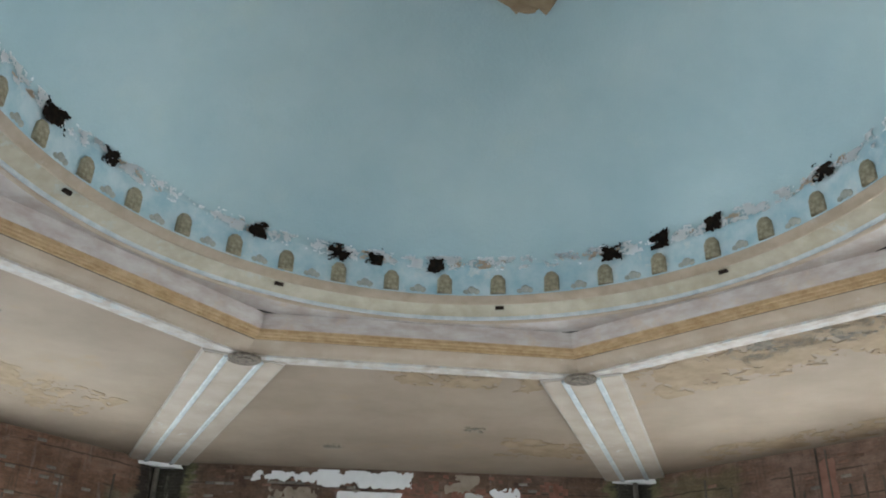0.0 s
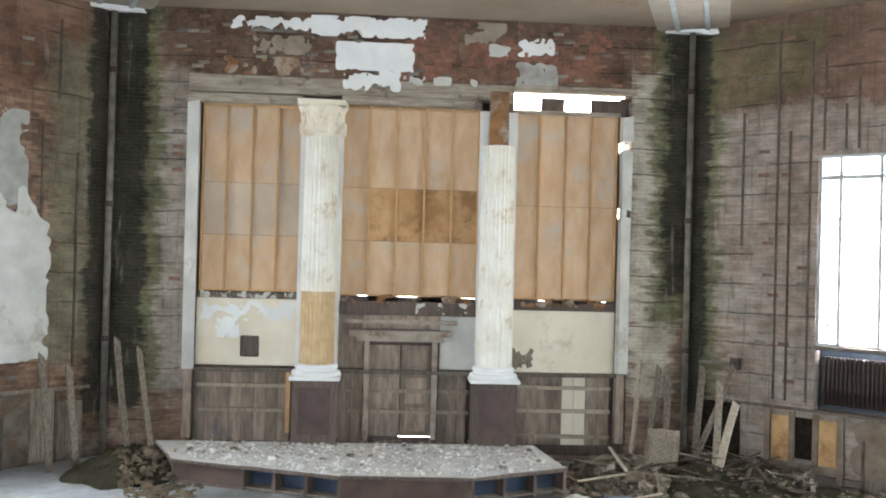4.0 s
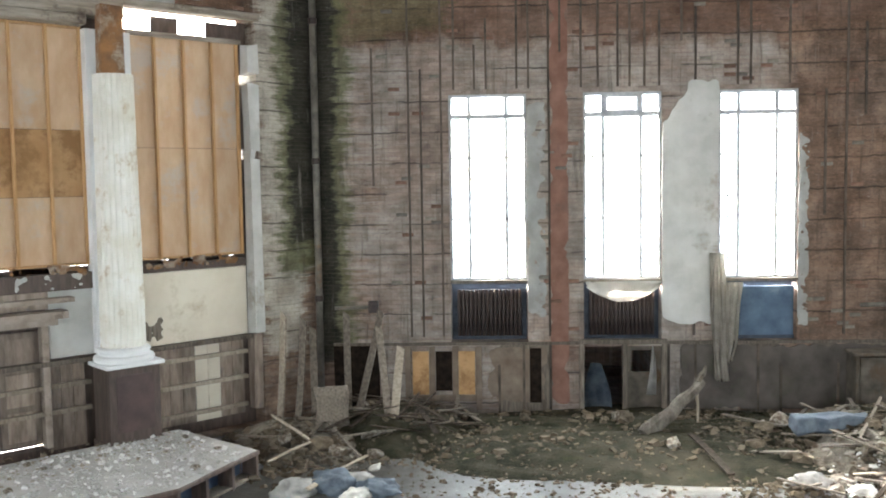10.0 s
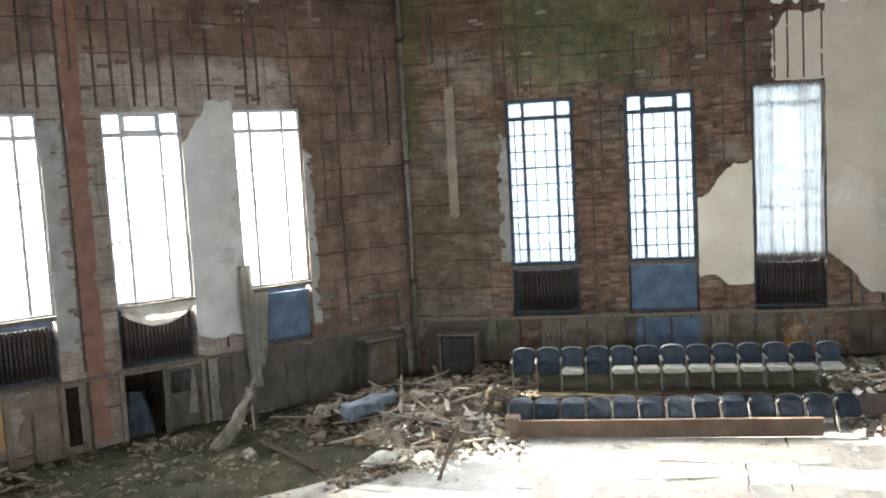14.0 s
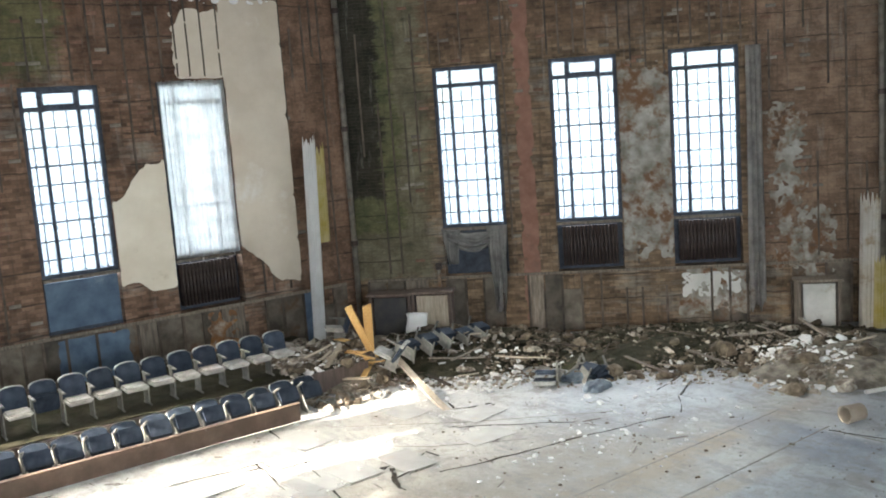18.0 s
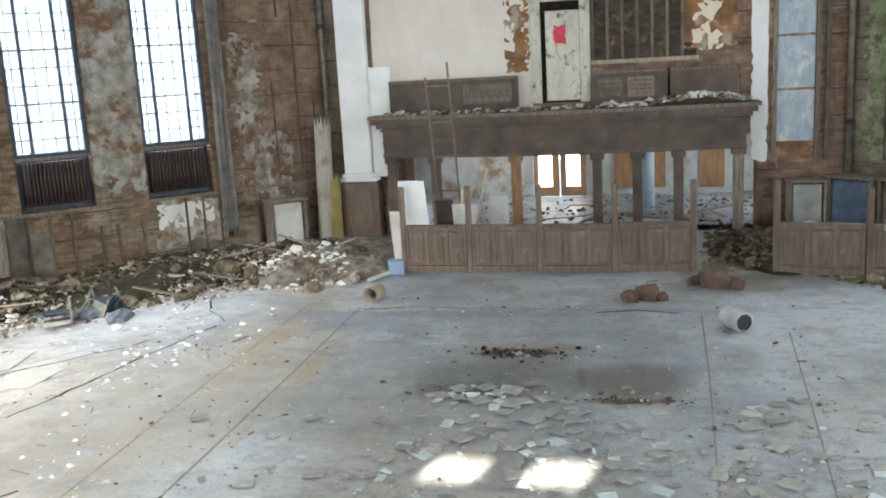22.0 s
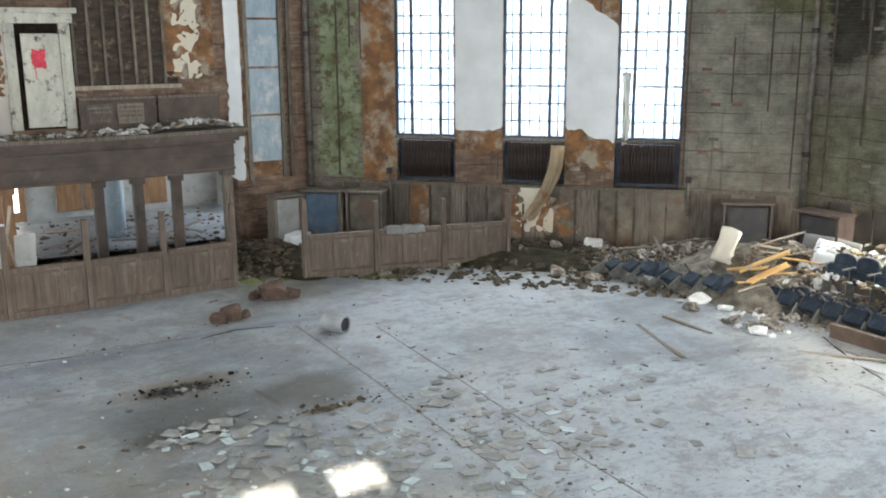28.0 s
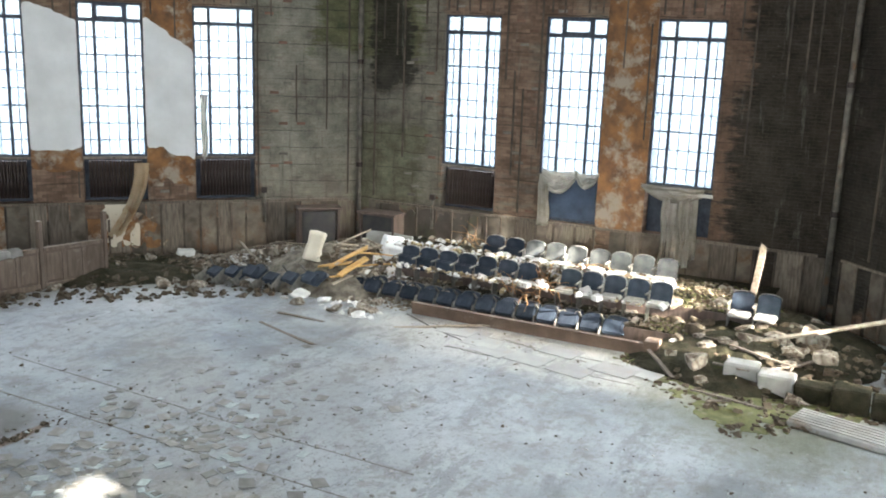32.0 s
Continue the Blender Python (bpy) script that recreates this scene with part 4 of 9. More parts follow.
stain_brown = plain("ceiling_water_stain", (0.19, 0.13, 0.075), (0.26, 0.195, 0.125), 2, 0.9, bump=0.2)
stain_dark = plain("ceiling_mould", (0.07, 0.06, 0.045), (0.20, 0.17, 0.13), 5, 0.95, bump=0.3)
brick_proud = plain("proud_brick", (0.11, 0.058, 0.04), (0.20, 0.115, 0.08), 9, 0.92, bump=0.5, stain=(0.27, 0.24, 0.20), amount=0.2, stain_scale=6, vary=0.7)
brick_grey = plain("proud_grey_brick", (0.12, 0.105, 0.085), (0.22, 0.195, 0.165), 9, 0.92, bump=0.5, vary=0.7)
bench_dark = plain("dark_bench_wood", (0.07, 0.045, 0.034), (0.115, 0.08, 0.06), 3, 0.75, bump=0.2, vary=0.2)


# ---- shared shapes ----
def patch(name, u0, u1, z0, z1, material, parent, cell=(0.12, 0.12), erode=0.35, rough=2.0, seed=0.0, depth=0.03, y=R, label="", bias=None, flat=False, soft=1, straight=""):
    """A thin ragged-edged skin on a wall (or, when flat, on the floor): cells kept where the noise leaves them."""
    bm = bmesh.new()
    nu, nz = max(2, int((u1 - u0) / cell[0])), max(2, int((z1 - z0) / cell[1]))
    keep = {}
    for i in range(nu):
        for j in range(nz):
            a, b = u0 + (i + 0.5) * (u1 - u0) / nu, z0 + (j + 0.5) * (z1 - z0) / nz
            d = min([1.0] + [v for v, side in ((a - u0, "l"), (u1 - a, "r"), (b - z0, "b"), (z1 - b, "t")) if side not in straight])
            if bias:
                d = min(d, bias(a, b))
            e = noise.fractal(Vector((a * rough, b * rough, seed * 13.7)), 0.35, 2.1, 7)
            if d + (e - 0.2) * erode > -0.02:
                keep[i, j] = True
    verts = {}

    def vert(i, j):
        if (i, j) not in verts:
            a, b = u0 + i * (u1 - u0) / nu, z0 + j * (z1 - z0) / nz
            w = noise.noise_vector(Vector((a * 5, b * 5, seed)))
            a, b = a + w.x * cell[0] * 0.4, b + w.y * cell[1] * 0.4
            verts[i, j] = bm.verts.new((a, b, depth) if flat else (a, y - depth - abs(w.z) * 0.004, b))
        return verts[i, j]
    for i, j in keep:
        f = (vert(i, j), vert(i + 1, j), vert(i + 1, j + 1), vert(i, j + 1))
        bm.faces.new(f)
    edges = [e for e in bm.edges if len(e.link_faces) == 1]
    for turn in range(soft):
        moved = {}
        for e in edges:
            for a, b in ((e.verts[0], e.verts[1]), (e.verts[1], e.verts[0])):
                moved.setdefault(a, []).append(b.co.copy())
        for v, near in moved.items():
            if len(near) == 2:
                v.co = v.co * 0.45 + (near[0] + near[1]) * 0.275
    r = bmesh.ops.extrude_edge_only(bm, edges=edges)
    for v in r["geom"]:
        if isinstance(v, bmesh.types.BMVert):
            if flat:
                v.co.z = -0.005
            else:
                v.co.y = y + 0.005
    return part(name, bm, material, parent, label)


def cloth(name, width, height, folds, material, parent, label="", sway=0.0, m=None, taper=1.0, seed=0, amp=0.05, sag=0.0):
    bm = bmesh.new()
    nu, nz = folds * 6, 12
    rows = []
    for j in range(nz + 1):
        t = j / nz
        row = []
        for i in range(nu + 1):
            s = i / nu
            w = width * (1 + (taper - 1) * t)
            jit = noise.noise(Vector((s * 6, t * 2, seed))) * 0.06
            row.append(bm.verts.new((-w / 2 + w * s + sway * t * t + jit, amp * math.sin(s * folds * 2 * math.pi + seed) * (0.4 + 0.6 * t) + jit, -height * t * (1 - sag * (2 * s - 1) ** 2) * (1 + 0.06 * noise.noise(Vector((s * 5, seed, 1)))))))
        rows.append(row)
    for a, b in zip(rows, rows[1:]):
        for i in range(nu):
            bm.faces.new((a[i], a[i + 1], b[i + 1], b[i]))
    bmesh.ops.solidify(bm, geom=bm.faces[:], thickness=0.008)
    smooth(bm)
    return part(name, bm, material, parent, label, m)


rng = random.Random(11)


def chunk_mesh(name, seed, flat, material):
    bm = bmesh.new()
    bmesh.ops.create_icosphere(bm, subdivisions=2, radius=0.5)
    r = random.Random(seed)
    for v in bm.verts:
        w = noise.noise_vector(v.co * 2.2 + Vector((seed * 5.1, 0, 0)))
        v.co += w * 0.28
        for ax in range(3):
            v.co[ax] = max(-0.36, min(0.36, v.co[ax]))
        v.co.z *= flat
    me = bpy.data.meshes.new(name)
    bm.to_mesh(me)
    bm.free()
    me.materials.append(material)
    return me


def plank_mesh(name, seed, length, width, thick, material, broken=True):
    bm = bmesh.new()
    n = 7
    rings = []
    for i in range(n + 1):
        t = i / n
        x = (t - 0.5) * length
        bow = 0.02 * length * math.sin(t * math.pi + seed)
        w = width * (1 - (0.5 * abs(noise.noise(Vector((seed, t * 9, 0)))) if broken and i in (0, n) else 0))
        rings.append([Vector((x, -w / 2, bow)), Vector((x, w / 2, bow + 0.004)), Vector((x + (0.06 if i == n and broken else 0), w / 2, bow + thick)), Vector((x, -w / 2, bow + thick))])
    rows = loft(bm, rings)
    bm.faces.new(reversed(rows[0]))
    bm.faces.new(rows[-1])
    me = bpy.data.meshes.new(name)
    bm.normal_update()
    bm.to_mesh(me)
    bm.free()
    me.materials.append(material)
    return me


GREY_CHUNKS = [chunk_mesh("plaster_chunk", s, f, rubble_mat) for s, f in ((1, 0.5), (2, 0.8), (3, 0.35), (4, 0.6))]
WHITE_CHUNKS = [chunk_mesh("plaster_chunk", s, f, rubble_white) for s, f in ((5, 0.4), (6, 0.7), (7, 0.25))]
BROWN_CHUNKS = [chunk_mesh("brick_chunk", s, f, rubble_brown) for s, f in ((8, 0.6), (9, 0.8), (10, 0.4))]
GREY_PLANKS = [plank_mesh("plank", s, 1.0, 0.09, 0.03, grey_wood) for s in (1, 2, 3)]
PALE_PLANKS = [plank_mesh("plank", s, 1.0, 0.10, 0.03, pale_wood) for s in (4, 5, 6)]
# Dark copy of the plank wood; the stage corner's shade is in its colour.
dim_plank_wood = plain("corner_shade_wood", (0.028, 0.021, 0.016), (0.075, 0.056, 0.042), 3, 0.95, stretch=(6, 6, 0.7), bump=0.4, vary=0.5, spec=0.1)
DARK_PLANKS = [plank_mesh("plank", s, 1.0, 0.085, 0.022, dim_plank_wood) for s in (11, 12)]
PINE_PLANKS = [plank_mesh("plank", s, 1.0, 0.13, 0.03, fresh_wood) for s in (7, 8)]


def place(name, me, x, y, z, size, label, category, group, turn=None, stretch=None):
    ob = new(name, me)
    e = turn or (rng.uniform(-25, 25), rng.uniform(-25, 25), rng.uniform(0, 360))
    ob.matrix_basis = Matrix.LocRotScale((x, y, z), Euler([radians(a) for a in e]), stretch or (size, size, size))
    return tagged(ob, label, category, group)


def heap(name, cx, cy, rx, ry, h, material, label, turn=0.0, seed=0.0, base=0.0):
    bm = bmesh.new()
    n, rows = 40, []
    for j in range(11):
        t = j / 10
        row = []
        for i in range(n):
            a = 2 * math.pi * i / n
            edge = 1 + 0.25 * noise.noise(Vector((math.cos(a) * 1.7, math.sin(a) * 1.7, seed)))
            x, y = math.cos(a) * rx * t * edge, math.sin(a) * ry * t * edge
            z = h * (1 - t * t) + (0.10 * noise.fractal(Vector((x * 2.2, y * 2.2, seed)), 0.7, 2.0, 5) + 0.06 * abs(noise.noise(Vector((x * 7, y * 7, seed))))) * (1 - t) ** 0.4
            row.append((x, y, max(-0.02, z) if t < 1 else -0.02))
        rows.append(row)
    loft(bm, [[Vector(p) for p in r] for r in rows])
    ob = part(name, bm, material, None, m=pose(cx, cy, base, 0, 0, turn))
    return tagged(ob, label, "debris", kind="stuff")


def crumbs(name, inside, count, size, material, label, height=None, seed=0):
    """Loose bits past counting, one mesh of small tilted slabs."""
    r = random.Random(seed)
    V, F = [], []
    made = 0
    while made < count:
        p = inside(r)
        if p is None:
            continue
        made += 1
        x, y = p
        z = height(x, y) if height else 0.0
        s = size * r.choice((0.5, 0.7, 1, 1, 1.6)) * r.uniform(0.6, 1.4)
        m = Euler((r.uniform(-0.5, 0.5), r.uniform(-0.5, 0.5), r.uniform(0, 6.3))).to_matrix()
        a, b, c = s, s * r.uniform(0.4, 1.0), s * r.uniform(0.15, 0.5)
        o = len(V)
        for sx, sy, sz in ((-1, -1, -1), (1, -0.8, -1), (0.8, 1, -1), (-1, 0.7, -1), (-0.7, -0.8, 1), (0.9, -0.6, 1), (0.6, 0.8, 1), (-0.8, 0.5, 1)):
            q = m @ Vector((sx * a / 2, sy * b / 2, sz * c / 2))
            V.append((x + q.x, y + q.y, z + q.z + c * 0.3))
        for f in ((0, 3, 2, 1), (4, 5, 6, 7), (0, 1, 5, 4), (1, 2, 6, 5), (2, 3, 7, 6), (3, 0, 4, 7)):
            F.append([o + i for i in f])
    me = bpy.data.meshes.new(name)
    me.from_pydata(V, [], F)
    me.materials.append(material)
    return tagged(new(name, me), label, "debris", kind="stuff")


# ---- stage wall: boarded bays, columns, panelling, doorway ----
def boarded_bay(u0, u1, z0, z1, cols, cuts, wet=(), grey=()):
    b = thing("boarded_window", "tall window boarded over with plywood sheets and pine studs", "boarded window", wall_pose(0), "boarded bays of the stage wall")
    w = (u1 - u0) / cols
    for i in range(cols):
        for j in range(len(cuts) - 1):
            a, c = z0 + (z1 - z0) * cuts[j], z0 + (z1 - z0) * cuts[j + 1]
            boxpart("plywood_sheet", (u0 + w * i + 0.004, u0 + w * (i + 1) - 0.004, R + 0.30, R + 0.318 + 0.004 * ((i + j) % 2), a + 0.004, c - 0.004), plywood_wet if (i, j) in wet else plywood_grey if (i, j) in grey else plywood, b, "damp darkened plywood" if (i, j) in wet else "")
    for i in range(cols + 1):
        u = min(max(u0 + w * i, u0 + 0.03), u1 - 0.03)
        boxpart("stud", (u - 0.022, u + 0.022, R + 0.21, R + 0.297, z0, z1), stud_wood, b, bevel=0.004)
    for z in (z0 + 0.02, z1 - 0.02):
        boxpart("plate", (u0 + 0.055, u1 - 0.055, R + 0.215, R + 0.296, z - 0.02, z + 0.02), stud_wood, b)
    return b


boarded_bay(-4.35, -2.2, 3.5, 7.5, 4, (0, 0.30, 0.58, 1), grey={(0, 1), (1, 1), (2, 1), (3, 1)})
boarded_bay(-1.36, 1.62, 3.46, 7.55, 5, (0, 0.29, 0.57, 1), wet={(1, 1), (2, 1), (3, 1), (4, 1)})
boarded_bay(2.37, 4.66, 3.46, 7.55, 4, (0, 0.5, 1))

front = thing("stage_panelling", "ruined stage front of cream plaster, dark boards and bare rails", "panelling", wall_pose(0), kind="structure")
# light-blocking boards added behind, open only along one bay's top and a few cracks
for i, d in enumerate(((-4.6, 2.36, 3.46, 8.1), (2.36, 4.72, 3.44, 7.62), (-4.6, -0.72, 0.0, 3.34), (0.76, 4.95, 0.0, 3.34), (-0.72, 0.76, 0.432, 3.34), (-0.72, 0.76, 0.0, 0.405), (-0.72, 0.0, 0.405, 0.432), (-4.6, -0.95, 3.34, 3.46), (-0.75, -0.1, 3.34, 3.46), (0.35, 1.3, 3.34, 3.46), (-0.95, 1.5, 3.34, 3.442), (1.42, 3.0, 3.34, 3.44), (3.15, 3.6, 3.34, 3.44), (3.68, 4.4, 3.34, 3.44), (4.5, 4.95, 3.34, 3.44), (2.9, 4.6, 3.34, 3.428), (2.96, 3.48, 7.62, 7.9), (4.06, 4.72, 7.62, 7.9), (4.72, 4.95, 3.44, 5.3), (4.72, 4.95, 5.5, 6.75), (4.72, 4.95, 6.95, 7.95), (4.78, 4.95, 5.3, 5.5))):
    boxpart("back_boarding", (d[0], d[1], R + 0.36, R + 0.40, d[2], d[3]), dark_wood, front, "dark boarding added behind the bays to block light")
for a, b, z0, z1, y0 in ((-4.62, -2.2, 7.5, 7.7, -0.06), (-1.4, 1.62, 7.56, 7.74, -0.06), (2.38, 4.7, 7.5, 7.6, 0.16), (2.3, 4.98, 7.97, 8.1, -0.06), (-4.62, 2.3, 7.72, 8.08, -0.04)):
    boxpart("header", (a, b, R + y0, R + 0.22, z0, z1), header_wood, front, "weathered header beam", bevel=0.02, rag=0.035)
for a, b in ((-2.24, -1.34), (1.60, 2.40)):
    boxpart("column_backing", (a, b, R + 0.02, R + 0.30, 1.9, 7.5), plaster_white, front, "flaking white pier behind the column", rag=0.02)
for a, b, z0, z1 in ((-4.6, -4.37, 1.85, 7.5), (4.69, 4.92, 1.9, 5.3), (4.69, 4.92, 5.48, 6.75), (4.69, 4.92, 6.93, 7.5), (4.69, 4.8, 5.31, 5.47)):
    boxpart("jamb", (a, b, R - 0.05, R + 0.2, z0, z1), plaster_pale, front, "flaking white jamb", rag=0.05)
for a, b in ((-4.56, -4.4), (4.68, 4.86)):
    boxpart("jamb_board", (a, b, R - 0.02, R + 0.2, 0.4, 1.88), faded_boards, front, "brown boards below the jamb", rag=0.03)
for i, (u0, u1, z0, z1, mt) in enumerate(((-4.3, -2.3, 3.34, 3.5, plaster_pale), (-1.3, 1.5, 3.3, 3.5, rust), (0.3, 1.5, 3.08, 3.34, plaster_pale), (2.45, 4.6, 3.3, 3.5, rust))):
    patch("flaking_paint", u0, u1, z0, z1, mt, front, (0.04, 0.04), 0.9, 3.0, 30 + i, 0.012, R + 0.09)
boxpart("mid_beam", (-4.35, -2.2, R + 0.16, R + 0.33, 3.36, 3.46), grey_wood, front, rag=0.01)
boxpart("mid_beam", (-1.36, 1.62, R + 0.1, R + 0.33, 3.06, 3.34), dark_wood, front, "charred crosspiece", rag=0.03)
boxpart("mid_beam", (2.37, 4.66, R + 0.16, R + 0.33, 3.24, 3.38), dark_wood, front, rag=0.02)
for i, (a, b, z0, z1, mt) in enumerate(((-4.36, -2.2, 1.92, 3.34, plaster_cream), (2.37, 4.66, 1.86, 3.22, plaster_cream), (-1.36, -0.8, 1.9, 3.05, faded_boards), (0.85, 1.62, 1.9, 3.05, plaster_pale), (-0.8, 0.85, 2.76, 3.05, faded_boards))):
    boxpart("plaster_panel", (a, b, R + 0.18, R + 0.34, z0, z1), mt, front, "old boarding" if mt == faded_boards else "cracked cream plaster")
patch("white_patch", -3.95, -3.45, 2.5, 2.95, plaster_white, front, (0.05, 0.05), 0.2, 4, 5, 0.01, R + 0.18)
patch("white_patch", -4.3, -2.25, 2.85, 3.3, plaster_white, front, (0.07, 0.07), 0.4, 3, 6, 0.012, R + 0.18)
patch("bare_patch", 2.4, 2.9, 1.9, 2.4, grey_wood, front, (0.05, 0.05), 0.25, 4, 7, 0.008, R + 0.18)
boxpart("vent_hole", (-3.42, -3.02, R + 0.15, R + 0.19, 2.1, 2.55), dark_wood, front, "small dark square hatch", bevel=0.02)
boxpart("ledge", (-4.5, 4.85, R + 0.02, R + 0.2, 1.80, 1.88), grey_wood, front, rag=0.015)
for a, b, n in ((-4.4, -2.35, 8), (-1.33, -0.78, 2), (0.82, 1.45, 3), (2.5, 4.6, 8)):
    for i in range(n):
        x0, x1 = a + (b - a) * i / n, a + (b - a) * (i + 1) / n
        boxpart("backing_board", (x0 + 0.005, x1 - 0.005, R + 0.26, R + 0.29 + 0.008 * (i % 3), 0.3, 1.8), plaster_cream if (a > 2 and i in (4, 5)) else faded_boards, front)
for a, b, zs in ((-4.3, -2.35, (0.98, 1.5)), (-1.33, 1.5, (0.98, 1.42, 1.84)), (2.5, 4.6, (0.5, 1.05, 1.55))):
    for z in zs:
        boxpart("rail", (a, b, R + 0.1, R + 0.2, z - 0.035, z + 0.035), pale_wood, front, "pale bare rail", rag=0.012)
boxpart("post", (-2.42, -2.33, R + 0.09, R + 0.2, 0.5, 1.85), stud_wood, front)
# doorway with a small hood
hood_wood = plain("worn_pale_hood", (0.22, 0.175, 0.14), (0.36, 0.30, 0.25), 3, 0.85, bump=0.3, stain=(0.13, 0.095, 0.07), amount=0.4, stain_scale=2.5)
door = thing("stage_door", "old panelled double door under a wooden hood, light below it", "door", wall_pose(0), kind="structure")
for x in (-0.78, 0.68):
    boxpart("door_post", (x, x + 0.12, R + 0.05, R + 0.24, 0.4, 2.5), hood_wood, door, bevel=0.01)
for a, b in ((-0.66, 0.0), (0.03, 0.68)):
    leaf = boxpart("door_leaf", (a, b, R + 0.24, R + 0.28, 0.445, 2.4), faded_boards, door)
    for z0, z1 in ((0.55, 1.05), (1.15, 1.7), (1.8, 2.3)):
        boxpart("door_panel", (a + 0.1, b - 0.1, R + 0.225, R + 0.239, z0, z1), faded_boards, leaf)
bm = bmesh.new()
box(bm, -0.95, 0.92, R - 0.05, R + 0.2, 2.5, 2.62)
box(bm, -1.1, 1.07, R - 0.16, R + 0.2, 2.62, 2.74)
box(bm, -1.2, 1.2, R - 0.1, R + 0.15, 2.88, 2.96)
ragged(bm, 0.012)
part("hood", bm, hood_wood, door, "broken moulded hood")


def column(u, capital, tall, name_label):
    c = thing("column", name_label, "column", wall_pose(0, u, R - 0.18), "columns of the stage wall")
    split = 3.55 if capital else 2.02
    for name, mt, low, high in (("bare_flutes", stud_pale, 1.98, split), ("shaft", column_paint, split, tall)):
        bm = bmesh.new()
        rings, n = [], 96
        for z in (low, high):
            r = 0.385 - 0.045 * (z - 1.98) / (tall - 1.98) - (0.012 if name == "bare_flutes" else 0)
            ring = []
            for i in range(n):
                f = abs(math.sin(i / n * 24 * math.pi))
                q = r - 0.022 * f ** 0.7
                ring.append(Vector((q * math.cos(2 * math.pi * i / n), q * math.sin(2 * math.pi * i / n), z)))
            rings.append(ring)
        rows = loft(bm, rings)
        bm.faces.new(rows[-1])
        part(name, bm, mt, c, "bare tan flutes below the paint" if mt == stud_pale else "")
    bm = bmesh.new()
    rings = []
    for z, r in ((1.78, 0.5), (1.84, 0.52), (1.88, 0.5), (1.90, 0.44), (1.94, 0.43), (1.97, 0.46), (2.01, 0.45), (2.04, 0.385)):
        rings.append([Vector((r * math.cos(a * math.pi / 16), r * math.sin(a * math.pi / 16), z)) for a in range(32)])
    loft(bm, rings)
    box(bm, -0.52, 0.52, -0.5, 0.3, 1.72, 1.785)
    part("base_moulding", bm, plaster_white, c)
    if capital:
        bm = bmesh.new()
        loft(bm, [[Vector((r * math.cos(a * math.pi / 16), r * math.sin(a * math.pi / 16), z)) for a in range(32)] for z, r in ((tall - 0.05, 0.35), (tall, 0.39), (tall + 0.06, 0.36), (tall + 0.4, 0.44), (tall + 0.55, 0.5))])
        for a in range(12):
            t = a * math.pi / 6
            bmesh.ops.create_icosphere(bm, subdivisions=1, radius=0.12, matrix=pose(0.42 * math.cos(t), 0.42 * math.sin(t), tall + 0.12 + 0.2 * (a % 2)) @ Matrix.Diagonal((0.8, 0.8, 1.6, 1)))
        box(bm, -0.5, 0.5, -0.45, 0.3, tall + 0.55, tall + 0.68)
        ragged(bm, 0.05, 6)
        part("capital", bm, plaster_cream, c, "broken leafy capital")
    else:
        boxpart("core_post", (-0.2, 0.2, -0.05, 0.2, tall + 0.004, 7.9), rust, c, "rusty bare core post", rag=0.03)
    ped = boxpart("plinth", (-0.46, 0.46, -0.42, 0.25, 0.4, 1.72), dark_wood, c, "dark wood pedestal with a moulded panel", bevel=0.012)
    boxpart("plinth_panel", (-0.33, 0.33, -0.433, -0.421, 0.6, 1.58), plinth_red, ped)
    boxpart("plinth_foot", (-0.5, 0.5, -0.46, 0.25, 0.3, 0.42), dark_wood, ped, bevel=0.01)
    return c


column_paint = plain("cream_fluted_paint", (0.60, 0.56, 0.47), (0.73, 0.71, 0.66), 1.1, 0.85, bump=0.2, stain=(0.46, 0.36, 0.24), amount=0.42, stain_scale=2.2)
plinth_red = plain("red_brown_panel", (0.055, 0.034, 0.032), (0.09, 0.056, 0.05), 3, 0.6, bump=0.2, vary=0.1)
column(-1.77, True, 6.85, "cream fluted column with broken capital on a dark pedestal")
column(1.98, False, 6.72, "cream fluted column without capital, bare core above")

# upper wall of the stage bay
st = walls[0]
for u0, u1, z0, z1, er, sd, mt, lab in ((-3.8, -1.9, 9.06, 9.34, 0.22, 4, plaster_white, ""), (-2.1, 0.4, 8.98, 9.42, 0.16, 8, plaster_white, "white plaster cornice remnant"), (-1.55, 0.13, 8.27, 8.88, 0.07, 3, plaster_white, "square white plaster remnant"), (-1.38, -0.15, 7.84, 8.3, 0.3, 5, plaster_white, ""), (1.72, 2.2, 8.68, 8.95, 0.14, 6, plaster_pale, ""), (2.35, 3.15, 8.7, 9.12, 0.2, 12, plaster_white, ""), (2.32, 3.24, 8.05, 8.58, 0.2, 7, cloth_grey, "hanging grey lath flap"), (-0.1, 1.5, 8.0, 8.2, 0.3, 13, plaster_pale, ""), (1.2, 2.1, 8.9, 9.4, 0.4, 14, tan_render, ""), (-3.3, -2.0, 8.55, 8.95, 0.45, 15, tan_render, "")):
    patch("plaster_patch", u0, u1, z0, z1, mt, st, (0.04, 0.04), er, 2.5, sd, 0.045, label=lab, soft=2)
patch("rust_patch", -3.9, -1.7, 8.1, 8.5, rust, st, (0.1, 0.06), 0.5, 2.5, 9, 0.015)
patch("rust_patch", -0.4, 4.4, 8.1, 9.4, red_skin, st, (0.12, 0.082), 1.4, 2.0, 10, 0.008, soft=0)


# ---- podium in front of the stage wall ----
FRONT = [(-4.5, 13.4), (-4.25, 12.75), (-2.9, 12.2), (-1.07, 11.45), (1.25, 11.38), (3.1, 12.25), (2.85, 14.6), (-5.0, 14.6)]
PH = 0.47
